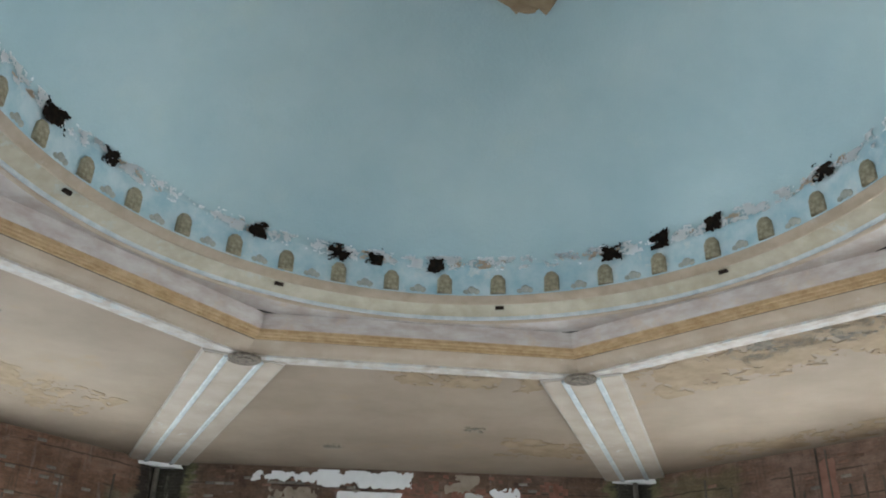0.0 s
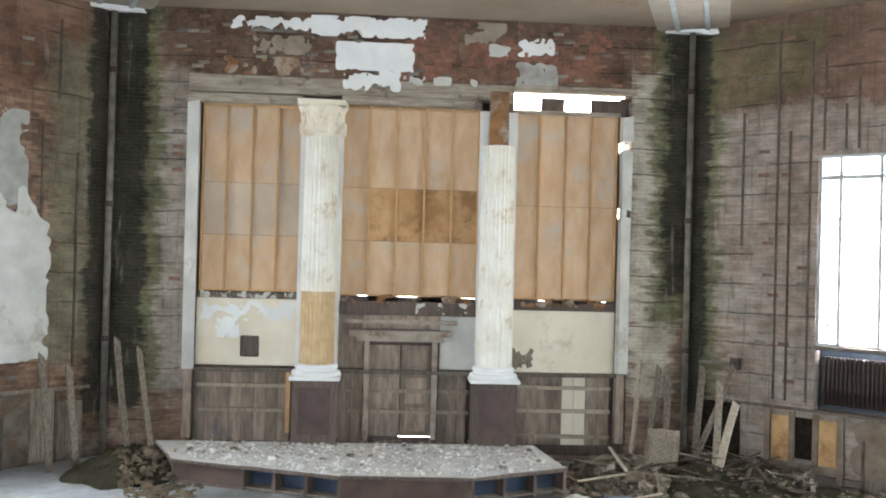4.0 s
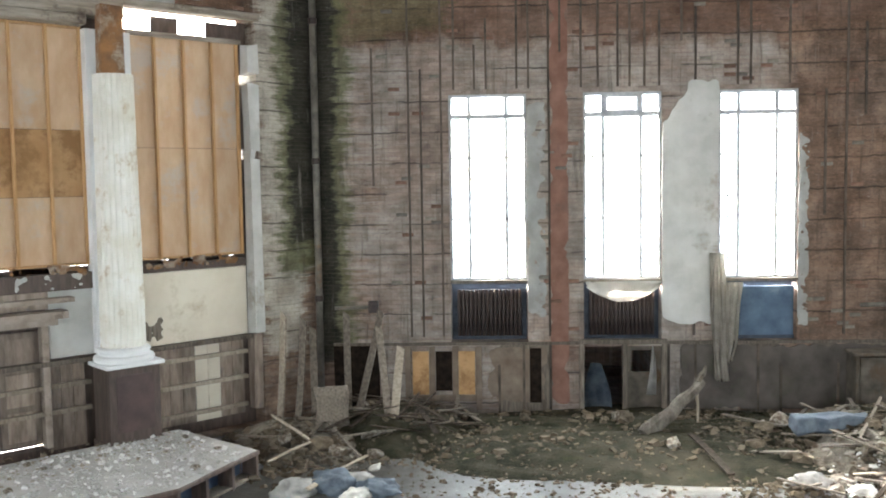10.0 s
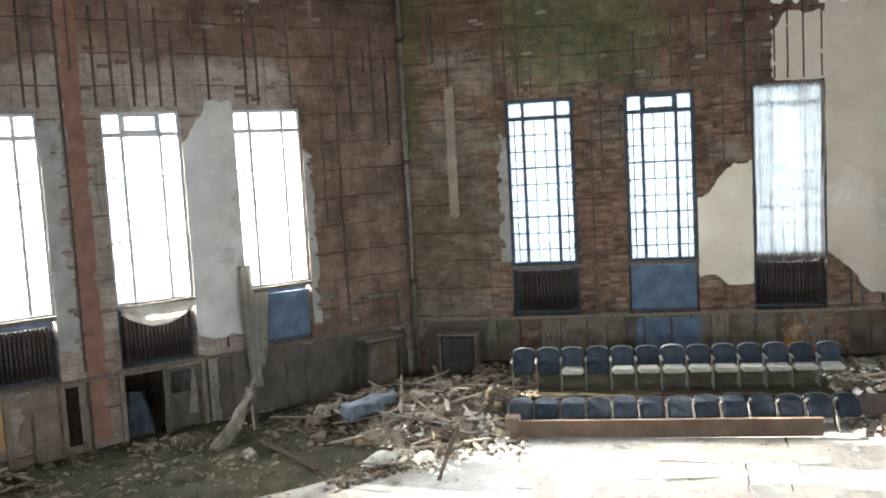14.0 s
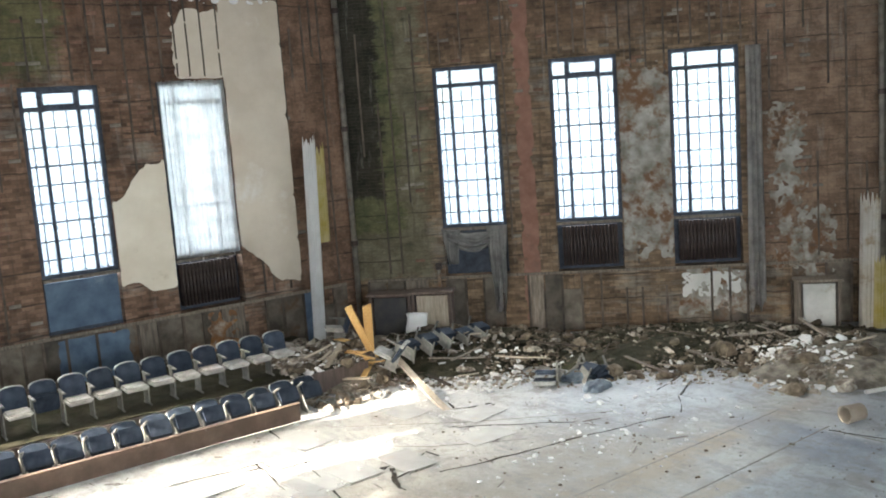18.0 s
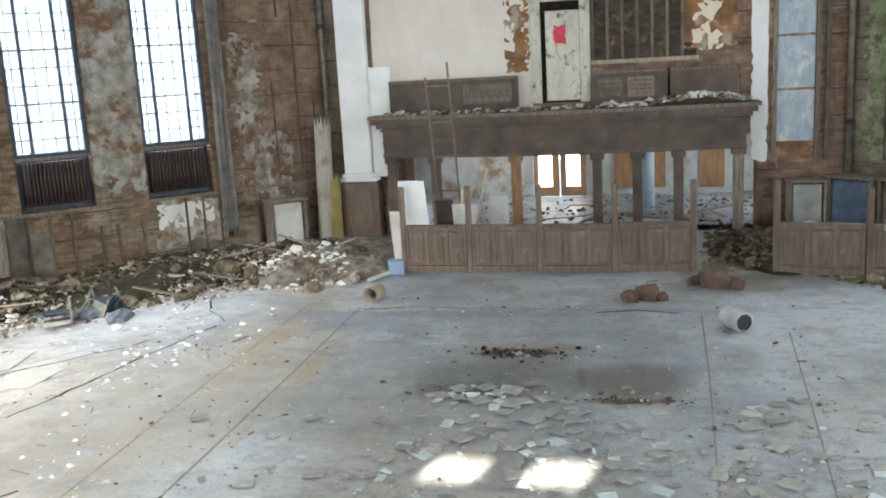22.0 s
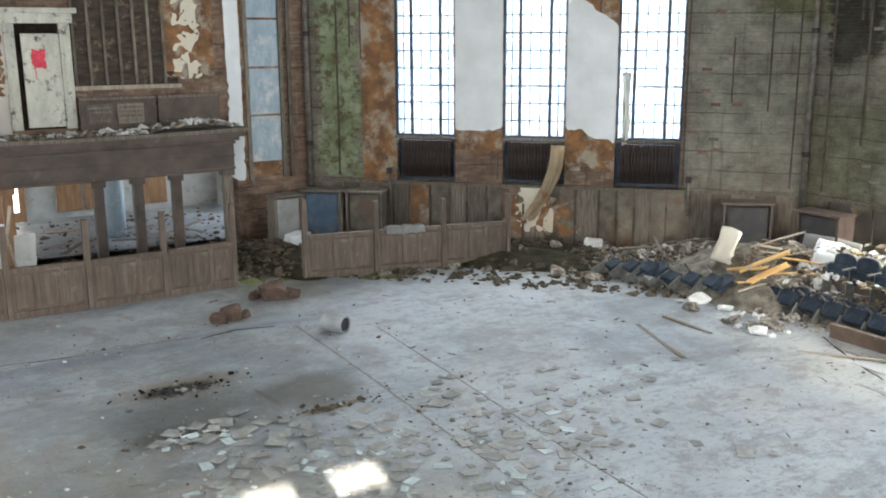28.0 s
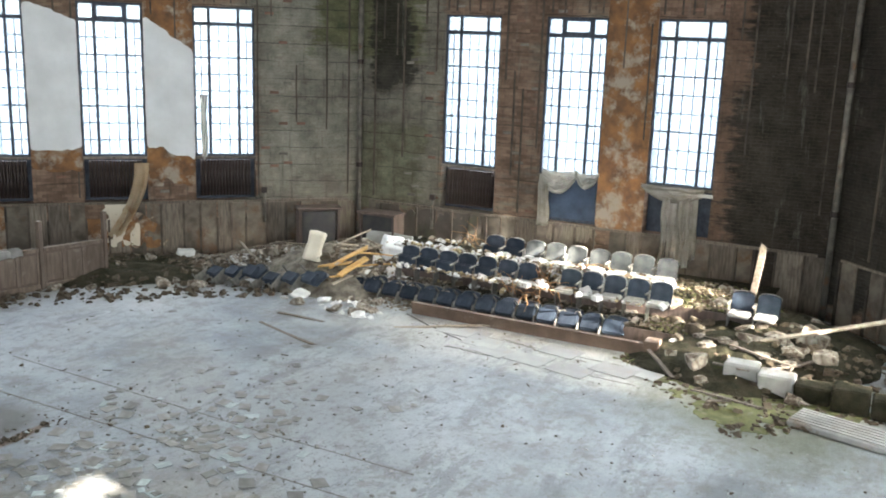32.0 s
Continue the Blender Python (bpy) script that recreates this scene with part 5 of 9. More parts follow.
pod = thing("podium", "curved wooden stage podium under plaster rubble, shelves below", "podium")
bm = bmesh.new()
def podium_z(x, y):
    """Boards sag from the front edge down to the stage floor."""
    return PH - 0.06 * min(1.0, max(0.0, (y - 11.6) / 2.6))


vs = [bm.verts.new((x, y, podium_z(x, y))) for x, y in FRONT]
ws = [bm.verts.new((x, y, podium_z(x, y) - 0.06)) for x, y in FRONT]
bm.faces.new(vs)
bm.faces.new(reversed(ws))
for i in range(len(FRONT)):
    bm.faces.new((ws[i], ws[(i + 1) % len(FRONT)], vs[(i + 1) % len(FRONT)], vs[i]))
bmesh.ops.triangulate(bm, faces=bm.faces[:])
part("top", bm, podium_top, pod, "grey dusty boards")
for i in range(5):
    (x0, y0), (x1, y1) = FRONT[i], FRONT[i + 1]
    L = math.hypot(x1 - x0, y1 - y0)
    m = pose(x0, y0, 0, 0, 0, math.degrees(math.atan2(y1 - y0, x1 - x0)))
    if i in (2, 4):
        boxpart("shelf_back", (0.02, L - 0.02, 0.32, 0.36, 0.06, PH - 0.07), shelf_blue, pod, "dark blue shelf back", m)
        boxpart("shelf_board", (0.02, L - 0.02, 0.03, 0.32, 0.03, 0.06), grey_wood, pod, "", m)
        n = 3
        for j in range(n + 1):
            x = 0.03 + (L - 0.06) * j / n
            boxpart("shelf_post", (x - 0.03, x + 0.03, 0.02, 0.3, 0.0, PH - 0.065), dark_wood, pod, "", m)
    else:
        boxpart("front_panel", (0.01, L - 0.01, 0.04, 0.08, 0.05, PH - 0.065), podium_red, pod, "red-brown wooden front", m)
        boxpart("foot_rail", (0.0, L, 0.02, 0.1, 0.0, 0.05), dark_wood, pod, "", m)
for (x0, y0), (x1, y1) in zip(FRONT[:5], FRONT[1:6]):
    L = math.hypot(x1 - x0, y1 - y0)
    boxpart("nosing", (0, L, -0.02, 0.03, podium_z(x0, y0) - 0.075, podium_z(x0, y0) - 0.004), dark_wood, pod, "dark worn nosing", pose(x0, y0, 0, 0, 0, math.degrees(math.atan2(y1 - y0, x1 - x0))), 0.012)
boxpart("side_panel", (2.86, 2.9, 12.5, 14.5, 0, PH - 0.13), podium_red, pod)
(x0, y0), (x1, y1) = FRONT[3], FRONT[4]


def on_podium(r):
    x, y = r.uniform(-4.2, 2.8), r.uniform(11.5, 14.5)
    if y < 11.5 + 0.42 * max(0, abs(x - 0.05) - 1.2) ** 1.05 or r.random() > 0.35 + 0.65 * noise.noise(Vector((x * 0.9, y * 0.9, 4))) + 0.4:
        return None
    return x, y


crumbs("podium_rubble", on_podium, 2600, 0.04, podium_bits, "plaster rubble lying on the podium", lambda x, y: podium_z(x, y) + 0.006, 3)
crumbs("podium_plaster_bits", on_podium, 600, 0.055, rubble_pale, "white plaster bits lying on the podium", lambda x, y: podium_z(x, y) + 0.012, 4)
for i in range(30):
    p = None
    while p is None:
        p = on_podium(rng)
    place("plaster_chunk", rng.choice(GREY_CHUNKS + WHITE_CHUNKS), p[0], p[1], podium_z(*p) + 0.02, rng.uniform(0.1, 0.22), "broken plaster chunk lying on the podium", "rubble", "podium rubble")

def podium_back(r):
    return r.uniform(-4.4, 2.7), r.uniform(13.2, 14.9)


crumbs("podium_dirt", podium_back, 700, 0.04, tan_render, "brown dirt along the back of the podium", lambda x, y: podium_z(x, y) + 0.005, 5)

# ---- corner pipes ----
for k in range(8):
    a = radians(22.5 + 45 * k)
    d = (R - 0.14) / math.cos(radians(22.5))
    pipe = thing("corner_pipe", "old painted steam pipe standing in the corner", "pipe", pose(d * math.sin(a), d * math.cos(a), 0), "corner pipes")
    bm = bmesh.new()
    cyl(bm, (0, 0, 0), (0, 0, TOP - 0.1), 0.07, seg=12)
    smooth(bm)
    part("riser", bm, pipe_metal, pipe)
    for z in (2.4, 5.2, 8.0):
        bm = bmesh.new()
        cyl(bm, (0, 0, z), (0, 0, z + 0.12), 0.09, seg=12)
        part("coupling", bm, iron, pipe)

# ---- radiators in the niches ----
bm = bmesh.new()
cyl(bm, (0, -0.07, 0), (0, -0.07, 0.90), 0.036, seg=8)
cyl(bm, (0, 0.07, 0), (0, 0.07, 0.90), 0.036, seg=8)
box(bm, -0.03, 0.03, -0.07, 0.07, 0.84, 0.94)
box(bm, -0.03, 0.03, -0.07, 0.07, 0.02, 0.1)
smooth(bm)
section = part("section", bm, iron)
rad = thing("radiator", "dark rusty cast-iron column radiator under a window", "radiator", None, "window radiators")
section.parent = rad
section.matrix_basis = pose(-0.62, 0, 0)
for i in range(1, 16):
    again("section", section, rad, pose(-0.62 + i * 0.0827, 0, 0))
first = True
for k in (1, 2, 3, 5, 6, 7):
    for i, u in enumerate(WIN_U[k]):
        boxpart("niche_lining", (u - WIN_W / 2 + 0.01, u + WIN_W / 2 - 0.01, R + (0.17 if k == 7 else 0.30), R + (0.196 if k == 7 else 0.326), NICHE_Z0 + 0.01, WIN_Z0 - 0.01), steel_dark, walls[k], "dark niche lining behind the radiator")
        if (k, i) in ((2, 1), (1, 2), (3, 0), (6, 1), (6, 2)):
            continue
        m = wall_pose(k, u, R + 0.18, NICHE_Z0 + 0.12)
        if first:
            rad.matrix_basis = m
            first = False
        else:
            copy_thing(rad, m)
for k, i in ((2, 1), (1, 2), (6, 1)):
    p = thing("niche_panel", "faded blue board closing the niche under a window", "panel", wall_pose(k, WIN_U[k][i]), "niche boards")
    boxpart("board", (-0.74, 0.74, R + 0.08, R + 0.12, NICHE_Z0 + 0.1, WIN_Z0 - 0.08), blue_paint if k != 6 else shelf_blue, p)
    boxpart("board_frame", (-0.76, 0.76, R + 0.1, R + 0.16, NICHE_Z0 + 0.02, NICHE_Z0 + 0.1), steel_dark, p)

def wall_fitting(k, label, runs, r, boxes=()):
    p = thing("wall_pipe", label, "pipe", wall_pose(k), "small wall pipes")
    for a, b in runs:
        bm = bmesh.new()
        cyl(bm, a, b, r, seg=10)
        smooth(bm)
        part("tube", bm, pipe_metal, p)
    for d in boxes:
        boxpart("junction_box", d, iron, p, "dark iron box", bevel=0.012)


wall_fitting(1, "short iron pipe with a dark box on the brick", (((-5.85, R - 0.08, 2.24), (-5.1, R - 0.08, 2.26)),), 0.04, ((-5.15, -4.95, R - 0.14, R - 0.01, 2.14, 2.38),))
wall_fitting(1, "rusty pipe elbow in the corner above the dado", (((4.75, R - 0.1, 2.22), (5.75, R - 0.1, 2.24)), ((5.75, R - 0.1, 1.5), (5.75, R - 0.1, 2.28))), 0.045)
for k, us in ((5, (-3.98, 3.55)), (3, (-4.1,)), (6, (-3.85,))):
    for u in us:
        wall_fitting(k, "old valve pipe rising beside the radiator niche", (((u, R - 0.09, 0.9), (u, R - 0.09, 1.85)), ((u, R - 0.09, 1.83), (u + 0.2, R - 0.02, 1.83))), 0.045, ((u - 0.07, u + 0.07, R - 0.15, R - 0.03, 1.7, 1.85),))

# ---- furring strips, ledges and stripped wainscot on the window walls ----
r2 = random.Random(5)
for k in (1, 2, 3, 5, 6, 7):
    w = walls[k]
    u = -5.75
    while u < 5.9:
        inside = any(abs(u - c) < WIN_W / 2 + 0.07 for c in WIN_U[k])
        lo, hi = (WIN_Z1 + 0.1, TOP - r2.uniform(0.1, 1.0)) if inside else (1.62, TOP - r2.uniform(0.0, 2.2))
        if not inside and r2.random() < 0.75:
            lo = r2.uniform(2.2, 7.6)
        if r2.random() < 0.78 and hi - lo > 0.4:
            bm = bmesh.new()
            n = 6
            if r2.random() < 0.35 and hi - lo > 2:
                hi = lo + (hi - lo) * r2.uniform(0.3, 0.7)
            loft(bm, [[Vector((u + s + 0.012 * noise.noise(Vector((u, j, k))), y, lo + (hi - lo) * j / n)) for s, y in ((-0.022, R + 0.003), (0.022, R + 0.003), (0.02, R - 0.03), (-0.02, R - 0.03))] for j in range(n + 1)])
            part("furring_strip", bm, strip_wood, w)
        u += r2.uniform(0.22, 0.44)
    boxpart("ledge", (-5.9, 5.9, R - 0.05, R + 0.02, NICHE_Z0 - 0.06, NICHE_Z0 + 0.0), grey_wood, w, "weathered wooden ledge", rag=0.012)
    u, i = -5.9, 0
    while u < 5.7:
        d = r2.uniform(0.36, 0.62)
        if k == 1 and -0.9 < u + d / 2 < 0.95 or k == 1 and -5.95 < u < -2.8:
            u += d
            continue
        if r2.random() < (0.5 if k in (1, 3) else 0.92):
            mt = r2.choices((wains_panel, grey_wood, rust, red_tile, blue_paint, plaster_cream), {1: (9, 4, 0, 1, 1, 0), 2: (9, 3, 0, 0, 2, 0), 3: (9, 3, 1, 0, 0, 0), 5: (9, 3, 1, 0, 0, 0), 6: (9, 3, 1, 0, 0, 0), 7: (9, 3, 0, 0, 0, 0)}[k])[0]
            boxpart("wainscot_panel", (u + 0.02, u + d - 0.02, R - 0.02 - r2.uniform(0, 0.012), R + 0.004, 0.05, NICHE_Z0 - 0.07 - (0 if r2.random() < 0.8 else r2.uniform(0.1, 0.5))), mt, w)
        if r2.random() < 0.8:
            boxpart("wainscot_stud", (u - 0.025, u + 0.025, R - 0.07, R + 0.004, 0.0, NICHE_Z0 - 0.065 - (0 if r2.random() < 0.7 else 0.4)), strip_wood, w, rag=0.008)
        u += d
        i += 1

# skins on each wall: plaster left standing, rust, tar, moss
def skin(k, u0, u1, z0, z1, mt, cell=0.1, erode=0.3, rough=2.0, seed=1.0, depth=0.02, label="", bias=None, name="plaster_patch", straight=""):
    masonry_like = name in ("brick_patch", "painted_brick")
    size = (0.12, 0.082) if masonry_like else (min(cell, 0.06), min(cell, 0.06))
    return patch(name, u0, u1, z0, z1, mt, walls[k], size, erode * (1.2 if masonry_like else 1.0), rough * (2.0 if masonry_like else 1.2), seed, min(depth, 0.008) if masonry_like else depth, R, label, bias, soft=2 if size[0] < 0.1 else 0, straight=straight)


B, C, D, F, G, H = 1, 2, 3, 5, 6, 7
# B
skin(B, -1.42, -1.05, 0.2, 9.2, red_tile, 0.1, 0.1, 2, 1, 0.012, "red tile strip", name="tile_strip")
skin(B, -1.88, -1.5, 2.0, 6.4, plaster_grey, 0.06, 0.35, 3, 2, 0.022, "grey plaster edge beside the window", straight="l")
skin(B, 0.83, 1.95, 1.85, 6.75, plaster_pale, 0.06, 0.16, 1.6, 3, 0.03, "grey-white plaster pier", bias=lambda u, z: 6.05 + 0.75 * (u - 0.83) + (0.35 if u > 1.35 else 0) - z, straight="lr")
skin(B, 3.53, 3.74, 1.8, 5.7, plaster_grey, 0.04, 0.25, 3, 4, 0.022, straight="l")
damp_cement = plain("damp_cement", (0.058, 0.046, 0.039), (0.115, 0.097, 0.083), 1.6, 0.9, bump=0.35, stain=(0.075, 0.075, 0.05), amount=0.45, stain_scale=1.0)
tan_cement = plain("tan_cement", (0.125, 0.088, 0.064), (0.22, 0.17, 0.13), 2.2, 0.92, bump=0.35, stain=(0.13, 0.10, 0.075), amount=0.45, stain_scale=1.6)
skin(B, 1.2, 5.95, 0.1, 1.42, damp_cement, 0.08, 0.1, 2.0, 45, 0.045, "damp grey cement dado", name="cement_dado")
skin(B, -2.75, -1.5, 0.25, 1.4, tan_cement, 0.08, 0.18, 2.2, 46, 0.045, "tan cement dado", name="cement_dado")
skin(C, -6.0, -4.4, 0.2, 1.5, damp_cement, 0.08, 0.12, 2.0, 47, 0.045, "damp grey cement dado", name="cement_dado")
skin(G, -5.9, -2.4, 0.3, 1.42, damp_cement, 0.08, 0.3, 2.0, 48, 0.04, "damp grey cement dado", name="cement_dado")
# C
skin(C, 0.46, 1.66, 2.1, 5.6, plaster_cream, 0.06, 0.07, 2.4, 7, 0.03, "cream plaster left beside the window", lambda u, z: min(4.15 + 0.75 * (u - 0.46) + 0.12 * math.sin(u * 7) - z, z - 2.3 + (u - 0.46) * 0.25 + 0.12 * math.sin(u * 6)), straight="lr")
skin(C, 3.24, 4.7, 1.75, 8.3, plaster_tan, 0.06, 0.06, 2.4, 8, 0.03, "tall cream plaster pier", lambda u, z: z - 2.7 + (u - 3.24) * 0.75 + 0.12 * math.sin(u * 5), straight="l")
skin(C, 2.1, 3.26, 6.6, 8.1, plaster_tan, 0.06, 0.18, 2.0, 9, 0.028, "cream plaster over the window", straight="br")
skin(C, 1.9, 4.6, 8.2, 9.35, plaster_white, 0.05, 0.9, 1.4, 10, 0.05, "white broken cornice plaster")
skin(C, -5.2, -4.98, 3.9, 7.0, tan_render, 0.04, 0.3, 2.5, 11, 0.03, straight="lr")
skin(C, -4.05, -3.8, 2.8, 5.8, plaster_grey, 0.04, 0.25, 2.5, 12, 0.022, straight="r")
skin(C, -1.0, 0.5, 0.15, 1.4, blue_paint, 0.09, 0.15, 2.5, 13, 0.03, "blue wainscot panels", name="wainscot_skin")
skin(C, 2.2, 3.0, 0.4, 1.4, rust, 0.08, 0.4, 2.5, 14, 0.034)
ruined_plaster = plain("patchy_ruined_plaster", (0.15, 0.135, 0.11), (0.36, 0.345, 0.31), 2.6, 0.95, bump=0.6, stain=(0.135, 0.07, 0.035), amount=0.62, stain_scale=2.2, dist=0.02)
# D
skin(D, -2.02, -1.62, 0.3, 9.0, red_tile, 0.1, 0.12, 2, 16, 0.012, "red tile strip", name="tile_strip")
skin(D, 0.4, 1.55, 1.7, 6.4, ruined_plaster, 0.06, 0.55, 2.6, 17, 0.03, "patchy grey plaster pier stained with rust", straight="lr")
skin(D, 1.7, 3.05, 0.75, 1.34, plaster_pale, 0.04, 0.5, 3.4, 18, 0.036, "stained plaster under the window")
skin(D, 1.6, 3.3, 0.3, 1.42, ruined_plaster, 0.06, 0.45, 2.2, 19, 0.030)
skin(D, 3.7, 4.6, 1.3, 5.2, ruined_plaster, 0.05, 0.75, 3.2, 20, 0.03)
skin(D, 4.3, 5.2, 0.6, 2.8, ruined_plaster, 0.05, 0.8, 3.0, 60, 0.026)
# F
skin(F, -5.95, -4.75, 1.6, 9.3, green_paint, 0.1, 0.25, 1.2, 24, 0.02, "green flaking paint on brick", name="painted_brick")
skin(F, -4.72, -3.82, 1.5, 9.2, rust, 0.06, 0.2, 1.4, 25, 0.022, "rust-streaked plaster pier", name="rusty_plaster", straight="lr")
skin(F, -2.24, -1.03, 2.85, 6.6, plaster_white, 0.06, 0.05, 1.6, 26, 0.035, "smooth white plaster pier", lambda u, z: min(z - 2.85 - 0.05 * math.sin(u * 4), 6.5 - 0.35 * (u + 2.2) - z), straight="lr")
skin(F, -2.24, -1.03, 2.3, 2.9, rust, 0.06, 0.2, 2.4, 27, 0.03, straight="lrt")
skin(F, 0.55, 1.76, 2.4, 6.4, plaster_white, 0.06, 0.05, 1.6, 28, 0.035, "smooth white plaster pier", lambda u, z: min(6.3 - 0.75 * (u - 0.55) - z, z - 2.95 + 0.28 * (u - 0.55) - 0.06 * math.sin(u * 9)), straight="lr")
skin(F, 0.55, 1.76, 5.3, 7.8, rust, 0.06, 0.3, 1.6, 29, 0.026, straight="lr")
skin(F, 0.55, 1.76, 1.9, 2.95, rust, 0.06, 0.3, 2.0, 30, 0.03, straight="lrt")
skin(F, -0.6, 1.0, 0.25, 1.4, rust, 0.09, 0.8, 1.6, 31, 0.034)
skin(F, -0.7, 0.3, 0.3, 1.5, plaster_cream, 0.09, 0.6, 1.6, 32, 0.036)
# G
skin(G, 0.69, 1.88, 1.5, 7.2, rust, 0.06, 0.3, 1.2, 34, 0.022, "rusty plaster pier", name="rusty_plaster", straight="lrb")
skin(G, -0.55, 0.75, 1.0, 1.5, grey_wood, 0.09, 0.3, 2, 38, 0.03, name="board_patch")
skin(H, 3.93, 5.0, 2.05, 5.5, plaster_pale, 0.06, 0.16, 1.5, 39, 0.03, "grey-white plaster left on brick", lambda u, z: 5.35 - 1.45 * (u - 3.93) - z + (0.9 if u > 4.3 else 0), straight="l")
skin(H, 3.93, 4.5, 5.1, 7.0, plaster_grey, 0.06, 0.3, 1.8, 49, 0.026, straight="l")


# ---- entrance wall: gallery front, upper door, lath, pilasters, vestibule ----
E4 = walls[4]
lath_dark = plain("dark_lath", (0.03, 0.022, 0.016), (0.085, 0.06, 0.042), 3, 0.9, bump=0.5, stain=(0.20, 0.15, 0.10), amount=0.4, stain_scale=4, stretch=(1, 1, 3), vary=0.6)
skin(4, -4.9, -0.95, 3.0, 9.3, plaster_pink, 0.14, 0.12, 0.8, 51, 0.02, "pinkish plaster with white scratches", straight="lr")
skin(4, -1.6, -0.98, 3.9, 5.6, rust, 0.04, 0.45, 2.4, 52, 0.026, "rusty water stain")
skin(4, 2.5, 3.75, 4.1, 9.2, rust, 0.06, 0.4, 1.5, 54, 0.03, "rust-stained peeling plaster", straight="lr")
skin(4, 2.75, 3.45, 4.2, 6.2, plaster_cream, 0.05, 0.9, 3.2, 57, 0.036)
skin(4, 4.05, 4.42, 1.6, 9.2, plaster_white, 0.05, 0.07, 1.6, 55, 0.032, "white pilaster plaster")
skin(4, 4.4, 4.62, 1.5, 9.0, rust, 0.09, 0.2, 2.5, 56, 0.02)
for i in range(7):
    u = 0.5 + i * 0.34
    boxpart("lath_stud", (u - 0.03, u + 0.03, R - 0.07, R + 0.004, 4.1, 9.0), grey_wood, E4, rag=0.01)
    boxpart("lath_back", (u + 0.035, u + 0.3, R - 0.03, R + 0.003, 4.1, 9.0), lath_dark, E4, "dark lath between the studs")
boxpart("lath_sill", (0.38, 2.9, R - 0.09, R, 4.0, 4.09), pale_wood, E4)
pilaster_white = plain("chalky_white_paint", (0.72, 0.72, 0.715), (0.82, 0.82, 0.815), 1.2, 0.9, bump=0.2, stain=(0.58, 0.54, 0.48), amount=0.16, stain_scale=1.2)
pil = thing("pilaster", "tall white-painted pilaster on a brown pedestal", "pilaster", wall_pose(4), kind="structure")
boxpart("pilaster_shaft", (-5.75, -5.02, R - 0.3, R, 1.6, 8.9), pilaster_white, pil, bevel=0.02)
boxpart("pilaster_return", (-5.02, -4.45, R - 0.12, R, 1.5, 4.2), pilaster_white, pil, rag=0.03)
bm = bmesh.new()
box(bm, -5.85, -4.9, R - 0.4, R, 1.4, 1.5)
box(bm, -5.8, -4.95, R - 0.36, R, 1.5, 1.6)
soften(bm, 0.015)
part("pilaster_base", bm, pilaster_white, pil)
ped = boxpart("pedestal", (-5.85, -4.85, R - 0.42, R, 0, 1.395), bench_wood, pil, "brown pedestal", bevel=0.015)
boxpart("pedestal_panel", (-5.68, -5.02, R - 0.435, R - 0.422, 0.25, 1.2), bench_wood, ped)
blu = thing("blue_panel_strip", "tall strip of peeling blue panels between rusty rails", "panel", wall_pose(4), kind="structure")
for z0, z1 in ((1.72, 2.0), (2.05, 3.2), (3.26, 4.4), (4.46, 5.6), (5.66, 6.8), (6.86, 8.0)):
    boxpart("panel", (4.62, 5.42, R - 0.03, R, z0, z1), blue_panel if z0 > 2 else rust, blu)
    boxpart("panel_rail", (4.56, 5.48, R - 0.06, R, z1 + 0.005, z1 + 0.055), rust, blu)
for u in (4.56, 5.48, 5.7):
    boxpart("panel_post", (u - 0.05, u + 0.05, R - 0.08, R + 0.0, 1.6, 9.0), grey_wood, blu, rag=0.01)

# upper door with a red paint mark
ud = thing("upper_door", "narrow cream door with peeling frame and red paint mark", "door", wall_pose(4), kind="structure")
for a, b in ((-0.95, -0.72), (0.2, 0.44)):
    boxpart("door_casing", (a, b, R - 0.12, R, 3.15, 5.5), door_paint, ud, "peeling cream casing", bevel=0.012)
    boxpart("casing_strip", (a + 0.07, b - 0.07, R - 0.15, R - 0.121, 3.2, 5.4), door_paint, ud)
boxpart("door_head", (-1.02, 0.5, R - 0.16, R, 5.5, 5.72), door_paint, ud, bevel=0.015)
boxpart("door_head_cap", (-1.12, 0.6, R - 0.24, R, 5.72, 5.84), door_paint, ud, bevel=0.015)
# Flat near-black sheet in place of the shade behind the leaf.
boxpart("gap_shade_sheet", (-0.72, 0.2, R - 0.02, R + 0.003, 3.15, 5.5), unlit_or_char, ud)
leaf = boxpart("door_leaf", (-0.6, 0.19, R - 0.09, R - 0.05, 3.2, 5.28), door_paint, ud, bevel=0.005)
boxpart("leaf_panel", (-0.5, 0.1, R - 0.105, R - 0.091, 3.35, 4.3), door_paint, leaf)
patch("red_mark", -0.42, -0.12, 4.5, 4.95, red_paint, leaf, (0.03, 0.03), 0.12, 6, 61, 0.005, R - 0.092, "red paint splash")
boxpart("red_drip", (-0.36, -0.34, R - 0.1, R - 0.091, 4.3, 4.6), red_paint, leaf)

# gallery front: entablature on posts
gal = thing("gallery_front", "dark wooden entrance gallery with moulded cornice on posts", "gallery", wall_pose(4), kind="structure")


def bowed(u, depth=0.55):
    return R - 0.55 - depth * (1 - (u / 4.7) ** 2)


def beam(name, u0, u1, z0, z1, out, mt, lab=""):
    bm = bmesh.new()
    n, rings = 24, []
    for i in range(n + 1):
        u = u0 + (u1 - u0) * i / n
        y = bowed(u) - out
        rings.append([Vector((u, y, z0)), Vector((u, y, z1)), Vector((u, R, z1)), Vector((u, R, z0))])
    rows = loft(bm, rings)
    bm.faces.new(rows[0])
    bm.faces.new(reversed(rows[-1]))
    return part(name, bm, mt, gal, lab)


